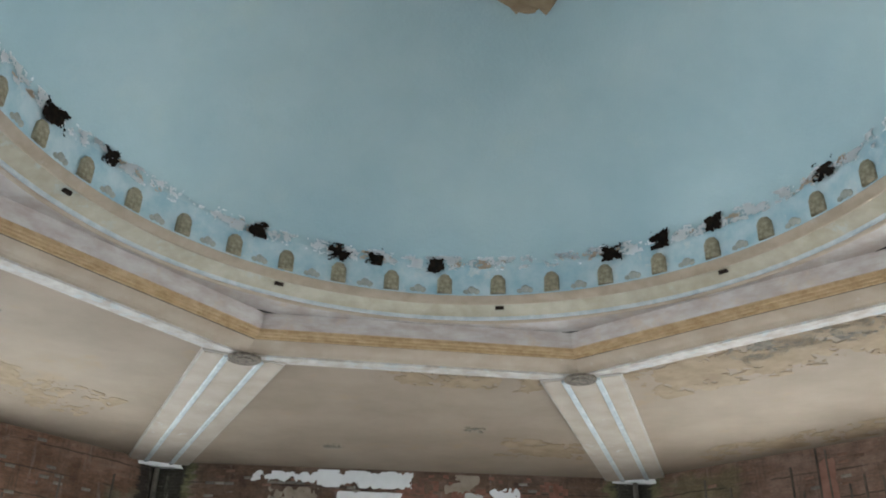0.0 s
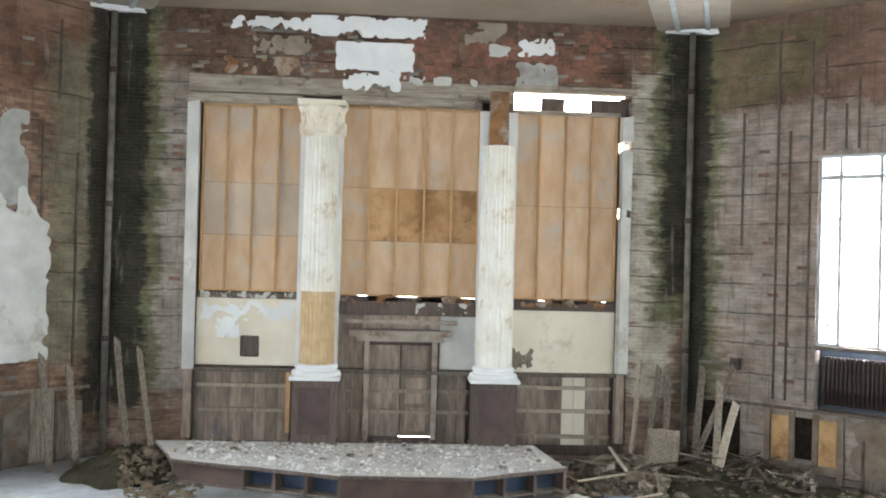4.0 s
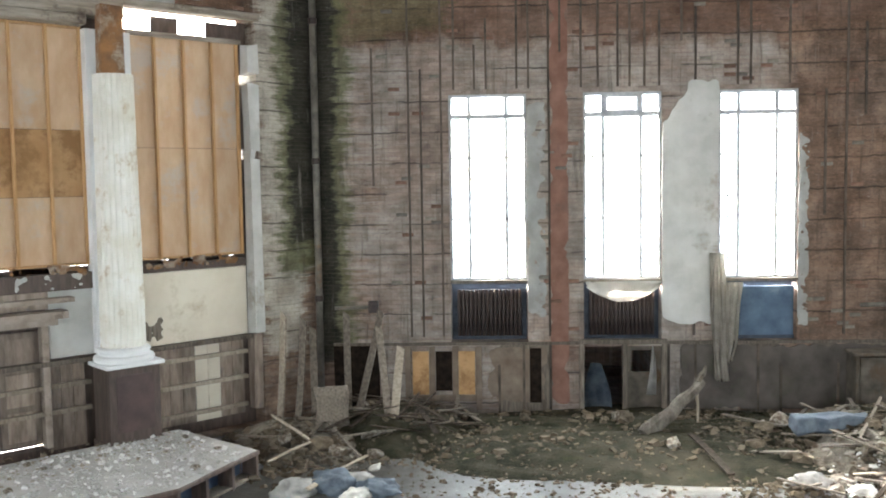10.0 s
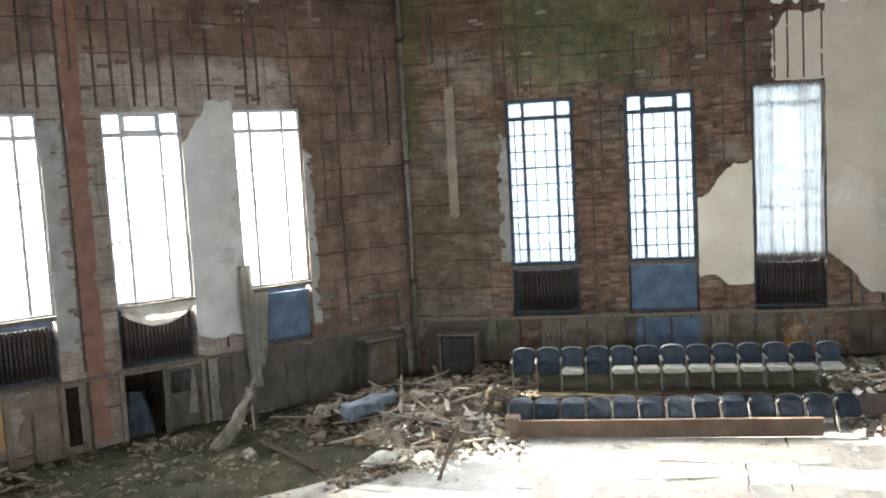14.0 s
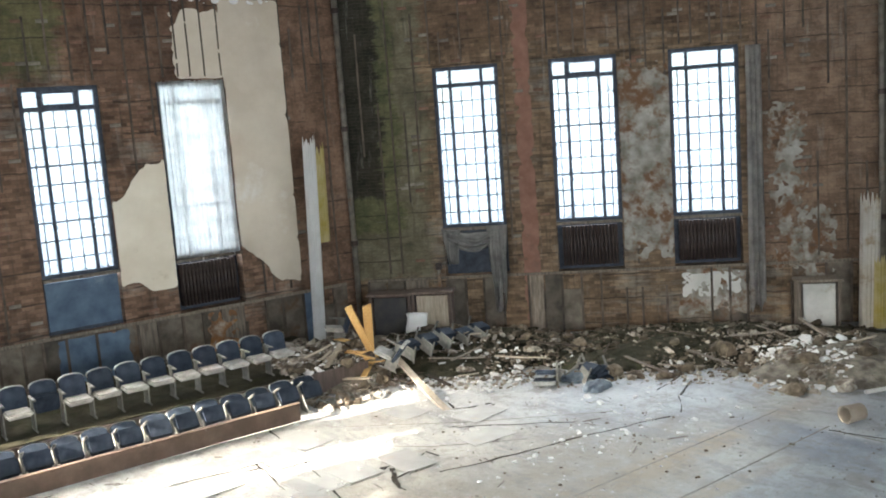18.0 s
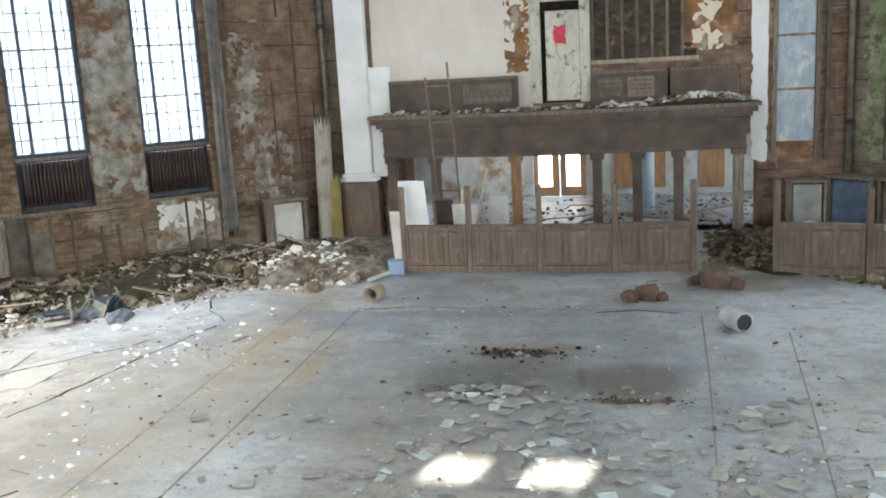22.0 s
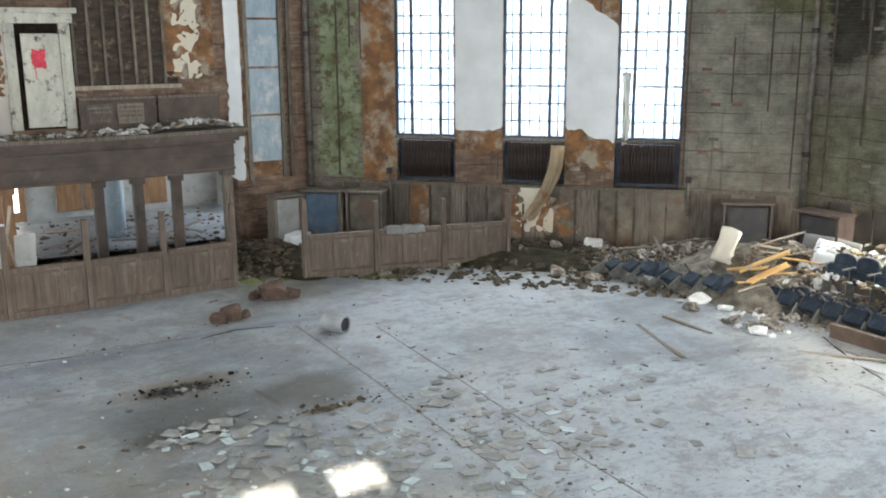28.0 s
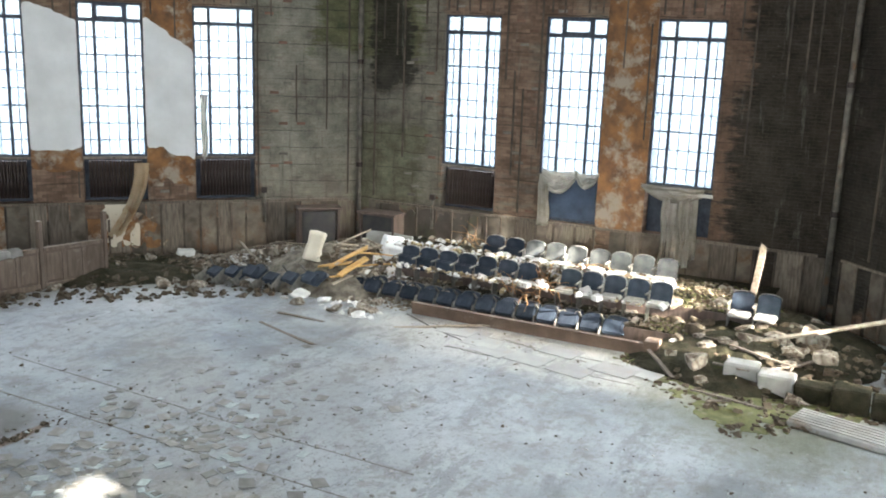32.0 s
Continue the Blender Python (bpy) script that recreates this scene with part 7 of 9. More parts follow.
straw_tan = plain("straw_tan", (0.25, 0.19, 0.10), (0.42, 0.34, 0.20), 5, 0.95, bump=0.5)
crumbs("seat_rubble", on_seats, 420, 0.13, rubble_pale, "dirty white plaster fallen on the seats", seat_level, 61)
crumbs("seat_straw", on_seats, 360, 0.08, straw_tan, "straw-coloured crumbs fallen on the seats", seat_level, 63)
crumbs("seat_dirt", on_seats, 420, 0.10, rubble_brown, "brown crumbs and straw fallen on the seats", seat_level, 62)
twig = plain("dry_twigs", (0.16, 0.08, 0.035), (0.30, 0.17, 0.08), 6, 0.95, bump=0.2, vary=0.5)
tr = random.Random(77)
for u, y, z in ((0.7, 11.6, 0.85), (1.0, 11.3, 0.75), (0.3, 11.2, 0.6), (1.3, 12.3, 1.1), (-1.6, 12.6, 1.3)):
    b = thing("dry_branch", "dry brown twigs tangled over the seats", "twigs", wall_pose(6, u, y, z), "dry twigs")
    for j in range(9):
        bm = bmesh.new()
        p = Vector((tr.uniform(-0.2, 0.2), tr.uniform(-0.2, 0.2), 0))
        d = Vector((tr.uniform(-1, 1), tr.uniform(-0.7, 0.4), tr.uniform(-0.5, 0.7))).normalized()
        for s in range(4):
            q = p + d * tr.uniform(0.1, 0.2)
            cyl(bm, p, q, 0.012 - 0.002 * s, 0.010 - 0.002 * s, seg=5)
            p, d = q, (d + Vector((tr.uniform(-0.5, 0.5), tr.uniform(-0.5, 0.5), tr.uniform(-0.6, 0.3)))).normalized()
        part("twig", bm, twig, b)

# low wooden fronts before the first rows
def row_front(k, u0, u1, y, h, label, ends):
    f = thing("row_front", label, "barrier", wall_pose(k), "row fronts")
    boxpart("front_board", (u0, u1, y, y + 0.05, 0.03, h), front_wood, f, rag=0.008)
    boxpart("front_cap", (u0, u1, y - 0.03, y + 0.09, h, h + 0.04), front_wood, f, "dusty cap rail", rag=0.006)
    for u in ends:
        boxpart("end_block", (u - 0.14, u + 0.14, y - 0.04, y + 0.3, 0, h + 0.1), front_wood, f, bevel=0.012)
    return f


row_front(2, -3.55, 2.0, 10.3, 0.32, "low brown wooden front before the first seat row", (-3.55,))
row_front(6, -1.8, 3.5, 10.2, 0.25, "low brown wooden front before the first seat row", (3.5, 4.85))

# ---- curtains, rags and hanging strips ----
def hung(name, k, u, y, z, width, height, folds, mt, label, **kw):
    t = thing(name, label, "curtain", wall_pose(k, u, y, z), "window curtains")
    cloth("cloth", width, height, folds, mt, t, **kw)
    return t


hung("curtain", 2, WIN_U[2][2], R - 0.01, WIN_Z1 + 0.02, 1.5, 3.95, 14, sheer, "pleated sheer white curtain covering the window")
hung("curtain", 1, WIN_U[1][1], R - 0.10, WIN_Z0 + 0.06, 1.5, 0.42, 3, cloth_white, "white cloth sagging below the window", amp=0.02, sag=0.75)
hung("curtain", 1, 1.9, R - 0.14, 3.3, 0.3, 2.6, 4, cloth_pale, "torn grey curtain strip hanging beside the window", sway=0.1)
hung("curtain", 1, 2.2, R - 0.1, 2.7, 0.45, 1.6, 3, cloth_pale, "torn grey curtain strip hanging from the sill", sway=-0.1, seed=4, taper=0.5)
hung("curtain", 3, -3.72, R - 0.11, 2.66, 0.42, 0.85, 4, cloth_grey, "torn grey curtain hanging over the radiator niche", seed=2, taper=0.6)
hung("curtain", 3, -2.62, R - 0.12, 2.72, 0.5, 2.1, 5, cloth_grey, "long torn grey curtain rag", seed=5, taper=0.45)
hung("curtain", 3, 3.42, R - 0.1, 6.5, 0.34, 6.0, 3, cloth_grey, "long grey curtain hanging beside the window", seed=7)
hung("curtain", 6, -0.68, R - 0.1, 2.7, 0.26, 1.3, 4, cloth_pale, "dirty white curtain tail", seed=8)
hung("curtain", 6, 2.7, R - 0.12, 2.55, 0.62, 1.75, 7, cloth_pale, "heavy grey-white curtain hanging to the seats", seed=6, taper=1.15)
hung("curtain", 6, 3.08, R - 0.1, 2.5, 0.2, 1.5, 3, cloth_pale, "heavy grey-white curtain tail", seed=9)
hung("curtain", 5, 2.0, R - 0.05, 4.3, 0.22, 1.7, 2, cloth_white, "torn white strip hanging at the window", seed=4, taper=0.4)
hung("curtain", 5, 0.4, R - 0.25, 2.55, 0.35, 1.9, 2, rusty_paper, "curling peeled sheet hanging from the niche", seed=1, sway=-0.75)
def swag(k, u, y, z, width, drop, mt, label, folds=4, lean=0.0, seed=0, top_sag=0.25):
    """Cloth hung from two corners: folds run along the hanging curve."""
    t = thing("curtain", label, "curtain", wall_pose(k, u, y, z), "window curtains")
    bm = bmesh.new()
    rows, ns, nt = [], 28, folds * 6
    for j in range(nt + 1):
        b = j / nt
        line = []
        for i in range(ns + 1):
            a = i / ns
            hang = 1 - abs(2 * a - 1 - lean) ** 2.2 / (1 + abs(lean)) ** 2.2
            w = noise.noise(Vector((a * 4, b * 5, seed)))
            line.append(bm.verts.new((width * (a - 0.5), -0.05 * (1 + math.sin(b * folds * 2 * math.pi + 3 * w)) * (0.3 + hang) + 0.02 * w, -drop * (top_sag * hang + (1 - top_sag) * b * (0.22 + 0.78 * hang)) + 0.035 * w)))
        rows.append(line)
    for p, q in zip(rows, rows[1:]):
        for i in range(ns):
            bm.faces.new((p[i], p[i + 1], q[i + 1], q[i]))
    bmesh.ops.solidify(bm, geom=bm.faces[:], thickness=0.008)
    smooth(bm)
    part("cloth", bm, mt, t)


swag(6, -0.28, R - 0.06, 2.86, 0.95, 0.62, cloth_white, "dirty white curtain draped in a swag below the window", 4, -0.1, 3, 0.1)
swag(6, 0.42, R - 0.07, 2.84, 0.62, 0.42, cloth_white, "dirty white curtain draped in a short swag below the window", 3, 0.0, 5, 0.1)
swag(6, 2.55, R - 0.08, 2.72, 1.5, 0.4, cloth_pale, "heavy grey-white curtain draped below the window", 4, 0.1, 7, 0.1)
swag(3, -3.3, R - 0.07, 2.72, 1.35, 0.62, cloth_grey, "torn grey curtain draped over the radiator niche", 4, 0.1, 11)
rg = thing("sagging_rod", "white rod with a rag sagging below the window", "rod", wall_pose(6, 2.75, R - 0.12), "sagging rods")
boxpart("rod", (-0.75, 0.75, -0.03, 0.03, 2.52, 2.6), cloth_white, rg, rag=0.04)

# leaning column casings beside the corners
def casing(x, y, z, h, w, mt, lean, turn, label):
    c = thing("column_casing", label, "column casing", pose(x, y, z, lean, 0, turn), "column casings")
    bm = bmesh.new()
    n, rings = 24, []
    for j in range(9):
        t = j / 8
        rings.append([Vector((w / 2 * math.cos(math.pi * i / n) * (1 + 0.03 * math.sin(i * 2.4)), -w / 2 * math.sin(math.pi * i / n) * (1 - 0.08 * (i % 3 == 0)), h * t + (0.3 * noise.noise(Vector((i * 0.6, 3, h))) if j == 8 else 0))) for i in range(n + 1)])
    loft(bm, rings, closed=False)
    bmesh.ops.solidify(bm, geom=bm.faces[:], thickness=0.03)
    part("fluted_shell", bm, mt, c)
    return c


v = wall_pose(2) @ Vector((4.66, 14.3, 0))
casing(v.x, v.y, 0.2, 4.9, 0.30, plaster_white, 4, -92, "white fluted half-column casing leaning in the corner")
v = wall_pose(2) @ Vector((5.0, 14.4, 0))
casing(v.x, v.y, 2.7, 2.2, 0.40, cloth_yellow, 3, -100, "yellowed fluted column casing leaning in the corner")
v = wall_pose(3) @ Vector((5.75, 14.55, 0))
casing(v.x, v.y, 0.0, 3.0, 0.42, column_paint, 4, -135, "cream column casing leaning in the corner")
v = wall_pose(3) @ Vector((5.95, 14.4, 0))
casing(v.x, v.y, 0.0, 1.6, 0.34, cloth_yellow, 3, -140, "yellow-stained casing leaning in the corner")

# ---- debris round the walls ----
def local(k, u, y):
    v = wall_pose(k) @ Vector((u, y, 0))
    return v.x, v.y


HEAPS = []


def wall_heap(k, u, y, ru, ry, h, mt, label, base=0.0):
    x, yy = local(k, u, y)
    heap("debris_heap", x, yy, ru, ry, h, mt, label, -45 * k, seed=k * 3 + u, base=base)
    HEAPS.append((k, u, y, ru, ry, h, base))


wall_heap(1, -4.6, 13.6, 1.9, 1.7, 0.5, moss_ground, "heap of broken wood and dirt in the stage corner")
wall_heap(1, 0.0, 13.2, 5.0, 2.6, 0.22, moss_ground, "mossy dirt along the wall")
wall_heap(1, 4.6, 12.6, 2.4, 2.2, 0.6, rubble_heap_mat, "plaster and wood debris heap")
wall_heap(2, -5.0, 12.4, 1.9, 2.4, 0.55, rubble_heap_mat, "plaster and wood debris heap beside the seats")
wall_heap(2, 4.6, 13.2, 2.2, 2.0, 0.5, rubble_heap_mat, "debris heap in the corner", 0.0)
wall_heap(3, -3.4, 13.2, 3.4, 1.8, 0.5, moss_ground, "mossy rubble along the wall")
wall_heap(3, 1.8, 13.2, 4.2, 1.9, 0.36, moss_ground, "plaster rubble along the wall")
wall_heap(3, 4.6, 11.8, 2.2, 2.0, 0.4, rubble_heap_mat, "plaster rubble beside the barrier")
wall_heap(4, 4.3, 12.6, 1.3, 2.2, 0.3, moss_ground, "mossy dirt behind the barriers")
wall_heap(5, -1.0, 13.6, 5.0, 1.5, 0.3, moss_ground, "mossy dirt along the wall")
wall_heap(5, 3.9, 13.4, 2.3, 1.3, 0.45, rubble_heap_mat, "dark rubble heap along the wall")
wall_heap(6, -4.9, 12.2, 2.1, 2.1, 0.85, rubble_heap_mat, "debris heap with broken furniture")
wall_heap(6, 5.6, 12.5, 1.9, 2.4, 0.55, moss_ground, "mossy rubble heap")
wall_heap(7, -4.5, 12.0, 2.4, 2.6, 0.5, moss_ground, "mossy rubble heap")
wall_heap(0, -5.2, 13.6, 1.2, 1.6, 0.4, moss_ground, "mossy rubble in the stage corner")
wall_heap(0, 4.6, 13.4, 1.3, 1.6, 0.35, rubble_heap_mat, "rubble in the stage corner")


def heap_z(k, u, y):
    z = 0.0
    for kk, hu, hy, ru, ry, h, base in HEAPS:
        if kk == k:
            t = ((u - hu) / ru) ** 2 + ((y - hy) / ry) ** 2
            if t < 1:
                z = max(z, base + h * (1 - t))
    if k == 2 and y > 11.6 and -4.6 < u < 4.3:
        z = max(z, 0.46)
    if k == 6 and y > 11.05 and -4.4 < u < 4.6:
        z = max(z, 0.32 if y < 12.1 else 0.62)
    return z


def sown(k, u0, u1, y0, y1, clump=0.4):
    def inside(r):
        u, y = r.uniform(u0, u1), r.uniform(y0, y1)
        if abs(u) > y * 0.41 or noise.noise(Vector((u * 0.9, y * 0.9, k))) + r.uniform(-0.5, 0.5) < -clump:
            return None
        return local(k, u, y)
    return inside


def ground_at(k):
    inv = wall_pose(k).inverted()

    def h(x, y):
        p = inv @ Vector((x, y, 0))
        return heap_z(k, p.x, p.y)
    return h


for k, u0, u1, y0, y1, n, mt, sz in (
        (1, -6, 6, 11.5, 14.7, 700, rubble_brown, 0.11), (1, 2.5, 6, 9.5, 11.8, 300, rubble_mat, 0.13), (1, 1.0, 6, 9.8, 14.0, 1800, rubble_brown, 0.08), (2, -6, -3.2, 10.8, 14.5, 1000, rubble_brown, 0.13), (2, -6, -3.3, 9.4, 12.2, 1100, rubble_mat, 0.085), (2, -5.5, -3.4, 9.4, 11, 200, rubble_pale, 0.12),
        (2, 2.6, 6, 10.4, 14.5, 700, rubble_mat, 0.13), (2, 2.6, 5.5, 10.2, 13.5, 260, rubble_pale, 0.09), (3, -5.8, 5.9, 10.4, 14.6, 2600, rubble_mat, 0.065), (3, -5.8, 5.9, 10.8, 14.6, 3000, rubble_brown, 0.07), (3, -5.6, 5.6, 10.9, 14.4, 160, rubble_mat, 0.16), (3, -5.6, -2.0, 10.2, 12.6, 260, rubble_pale, 0.09), (3, -2.0, 5.9, 10.4, 12.6, 120, rubble_pale, 0.08), (3, -5.8, 5.9, 12.5, 14.7, 700, rubble_brown, 0.12),
        (3, 2.8, 5.5, 9.8, 12.2, 170, rubble_pale, 0.12), (3, 2.5, 5.6, 9.6, 12.8, 500, tan_render, 0.08), (4, -5.6, -3.2, 10.8, 12.6, 260, rubble_pale, 0.07), (1, 1.5, 6, 11.6, 14.5, 800, moss_ground, 0.10), (2, -6, -3.4, 11.6, 14.5, 700, moss_ground, 0.10), (2, -5.7, -3.2, 9.0, 11.2, 700, rubble_pale, 0.06), (1, 2.6, 6, 9.2, 11.4, 500, rubble_pale, 0.06), (3, -5.5, 5.5, 11.8, 14.6, 1800, moss_ground, 0.10), (1, -5, 3, 9.8, 13.8, 1500, rubble_brown, 0.055), (1, -3, 4, 9.8, 11.8, 300, rubble_brown, 0.07), (6, -6, -4, 10.3, 12.5, 500, rubble_brown, 0.12), (5, 2.5, 6, 12.4, 14.4, 300, podium_bits, 0.1), (4, 3.0, 5.9, 10.8, 14.5, 600, rubble_brown, 0.12), (5, -5.5, 5.8, 10.6, 14.7, 1300, rubble_brown, 0.12), (5, 1.5, 5.0, 12.2, 14.4, 700, rubble_mat, 0.12),
        (6, -5.3, -2.0, 10.3, 14.0, 1600, rubble_mat, 0.09), (6, -5.3, -2.4, 9.3, 14.0, 300, rubble_pale, 0.11), (6, -2.5, 4.5, 10.8, 14.4, 900, rubble_mat, 0.10), (6, 3.0, 6, 9.6, 14.5, 900, rubble_brown, 0.08), (6, 3.0, 6, 9.8, 14.5, 900, moss_bright, 0.07), (7, -6, -1, 9.0, 14.5, 700, rubble_brown, 0.10), (0, -5.9, -3.6, 11.5, 14.6, 400, rubble_brown, 0.13), (0, 2.8, 5.9, 11.0, 14.6, 450, rubble_brown, 0.12)):
    crumbs("rubble_bits", sown(k, u0, u1, y0, y1), n, sz, mt, "scattered bits of broken plaster and dirt", ground_at(k), k * 7 + n)
# splintered trunk-like post leaning beside the doorway
bark = plain("rough_grey_bark", (0.065, 0.053, 0.041), (0.165, 0.14, 0.112), 3, 0.95, bump=0.9, fine=22, dist=0.03, stain=(0.05, 0.04, 0.03), amount=0.45, stain_scale=3, stretch=(2, 2, 0.7))
lp = thing("splintered_post", "thick splintered grey post leaning by the doorway", "post", wall_pose(1, 0.1, 12.6, 0.1))


def limb(name, p, q, r0, r1, mt, seed, lab=""):
    bm = bmesh.new()
    d = (q - p).normalized()
    side = d.cross(Vector((0, 0, 1))).normalized()
    up = side.cross(d)
    rings = []
    for i in range(15):
        t = i / 14
        c = p.lerp(q, t) + 0.05 * Vector(noise.noise_vector(Vector((t * 3, seed, 0))))
        r = (r0 + (r1 - r0) * t) * (0.75 if i in (0, 14) else 1)
        rings.append([c + (side * math.cos(a * math.pi / 8) + up * math.sin(a * math.pi / 8)) * r * (1 + 0.32 * noise.noise(Vector((a * 0.9, t * 5, seed)))) for a in range(16)])
    rows = loft(bm, rings)
    bm.faces.new(rows[-1])
    bm.faces.new(reversed(rows[0]))
    part(name, bm, mt, lp, lab)


limb("trunk", Vector((0, 0, 0.08)), Vector((1.2, 0.95, 0.85)), 0.15, 0.09, bark, 1)
limb("fork", Vector((1.1, 0.92, 0.76)), Vector((1.35, 1.15, 1.12)), 0.09, 0.03, bark, 5)
limb("fork", Vector((1.1, 0.92, 0.76)), Vector((1.2, 0.8, 1.05)), 0.07, 0.025, bark, 8)
limb("splinter", Vector((1.08, 0.88, 0.75)), Vector((1.12, 0.75, 0.02)), 0.035, 0.015, pale_wood, 11, "pale bare splinter")


def littered(r):
    x, y = r.gauss(-1.2, 2.6), r.gauss(-1.0, 1.6)
    if noise.noise(Vector((x * 0.8, y * 0.8, 6))) + r.uniform(-0.5, 0.5) < 0.0:
        return None
    return x, y


crumbs("floor_flakes", littered, 700, 0.04, tile_brown, "flat brown flakes of fallen ceiling on the floor", None, 41)
crumbs("floor_flakes", littered, 120, 0.045, tile_pale, "flat pale flakes of fallen ceiling on the floor", None, 42)


# dust, chips and paper all over the open floor
def open_floor(r):
    a, d = r.uniform(0, 2 * math.pi), 10.2 * math.sqrt(r.random())
    x, y = d * math.sin(a), d * math.cos(a)
    if noise.noise(Vector((x * 0.5, y * 0.5, 2))) + r.uniform(-0.6, 0.6) < -0.15:
        return None
    return x, y


def by_seats(r):
    x, y = r.uniform(4.5, 10.2), r.uniform(-8.0, 4.0)
    return None if math.hypot(x, y) > 10.6 or noise.noise(Vector((x * 0.6, y * 0.6, 9))) + r.uniform(-0.4, 0.4) < 0.0 else (x, y)


def sticks(name, inside, count, length, material, label, seed):
    """Thin twigs and lath ends past counting, one mesh."""
    r = random.Random(seed)
    V, F = [], []
    while len(V) < count * 8:
        p = inside(r)
        if p is None:
            continue
        L, w, a = length * r.uniform(0.3, 1.3), r.uniform(0.006, 0.014), r.uniform(0, math.pi)
        c, q, o = math.cos(a), math.sin(a), len(V)
        for z in (0.002, 0.002 + w):
            for i, j in ((-1, -1), (1, -1), (1, 1), (-1, 1)):
                V.append((p[0] + c * i * L / 2 - q * j * w / 2, p[1] + q * i * L / 2 + c * j * w / 2, z))
        F += [[o + i for i in f] for f in ((0, 3, 2, 1), (4, 5, 6, 7), (0, 1, 5, 4), (1, 2, 6, 5), (2, 3, 7, 6), (3, 0, 4, 7))]
    me = bpy.data.meshes.new(name)
    me.from_pydata(V, [], F)
    me.materials.append(material)
    tagged(new(name, me), label, "debris", kind="stuff")


sticks("floor_sticks", by_seats, 55, 0.30, dark_wood, "thin dark twigs and lath ends scattered on the floor", 71)
sticks("floor_sticks", open_floor, 90, 0.14, rubble_brown, "thin brown splinters scattered over the floor", 72)
crumbs("floor_dust_lumps", by_seats, 260, 0.06, rubble_pale, "white plaster lumps on the floor before the seats", None, 73)
crumbs("floor_chips", open_floor, 600, 0.03, podium_bits, "small white plaster chips scattered over the floor", None, 21)
crumbs("floor_dirt", open_floor, 800, 0.028, rubble_brown, "small brown crumbs scattered over the floor", None, 22)
for k, u0, u1, y0, y1, n in ((1, 1.8, 5.6, 9.8, 13.5, 26), (2, -5.4, -3.7, 9.6, 13.0, 26), (3, -5, 5.4, 10.8, 14.2, 34), (3, 3, 5.2, 9.6, 12.5, 18), (2, 2.6, 5.2, 10.4, 13.5, 26), (6, -5, -2.6, 9.4, 13.5, 34), (6, 3.4, 5.6, 9.8, 13, 14), (5, -5, 5, 11, 14.3, 26), (7, -5, -2, 9.5, 13.5, 18), (1, -5.6, 1.0, 11.5, 14.3, 7), (0, 3.2, 5.2, 11, 13.5, 8)):
    for i in range(n):
        u, y = rng.uniform(u0, u1), rng.uniform(y0, y1)
        x, yy = local(k, u, y)
        s = rng.uniform(0.18, 0.5)
        place("plaster_chunk", rng.choice((GREY_CHUNKS if k == 3 else GREY_CHUNKS + GREY_CHUNKS) + BROWN_CHUNKS + (WHITE_CHUNKS if k not in (1, 2, 3) and not (k == 6 and u > 3) else BROWN_CHUNKS + BROWN_CHUNKS)), x, yy, heap_z(k, u, y) + s * 0.12, s, "broken chunk of plaster or brick lying in the debris", "rubble", "debris chunks")
for k, u0, u1, y0, y1, n, kinds in ((1, -5.7, -3.0, 12.0, 14.3, 40, "gddd"), (1, 2.0, 5.4, 10.0, 13.4, 24, "gggg"), (2, -5.3, -3.8, 9.8, 12.8, 16, "gggp"), (2, 3.4, 5.0, 11.5, 13.6, 12, "pf"), (3, -4.5, 5.0, 10.8, 13.6, 26, "gggddp"), (6, -4.9, -2.8, 10.4, 13.2, 16, "ppf"), (5, 1.5, 4.5, 12.8, 14.0, 8, "g"), (6, -2, 3.6, 12.0, 14.2, 8, "g"), (7, -4.5, -1.5, 9.5, 13.0, 10, "g"), (0, 3.4, 5.4, 11.0, 14.2, 10, "gp")):
    for i in range(n):
        u, y = rng.uniform(u0, u1), rng.uniform(y0, y1)
        x, yy = local(k, u, y)
        L = rng.uniform(0.4, 1.5)
        me = rng.choice({"g": GREY_PLANKS, "p": PALE_PLANKS, "f": PINE_PLANKS, "d": DARK_PLANKS}[rng.choice(kinds)])
        place("plank", me, x, yy, heap_z(k, u, y) + 0.06 + 0.04 * L, 1, "broken plank lying across the debris", "plank", "broken planks", (rng.uniform(-10, 10), rng.uniform(-16, 16), rng.uniform(0, 360)), (L, rng.uniform(0.4, 1.1), 0.9))
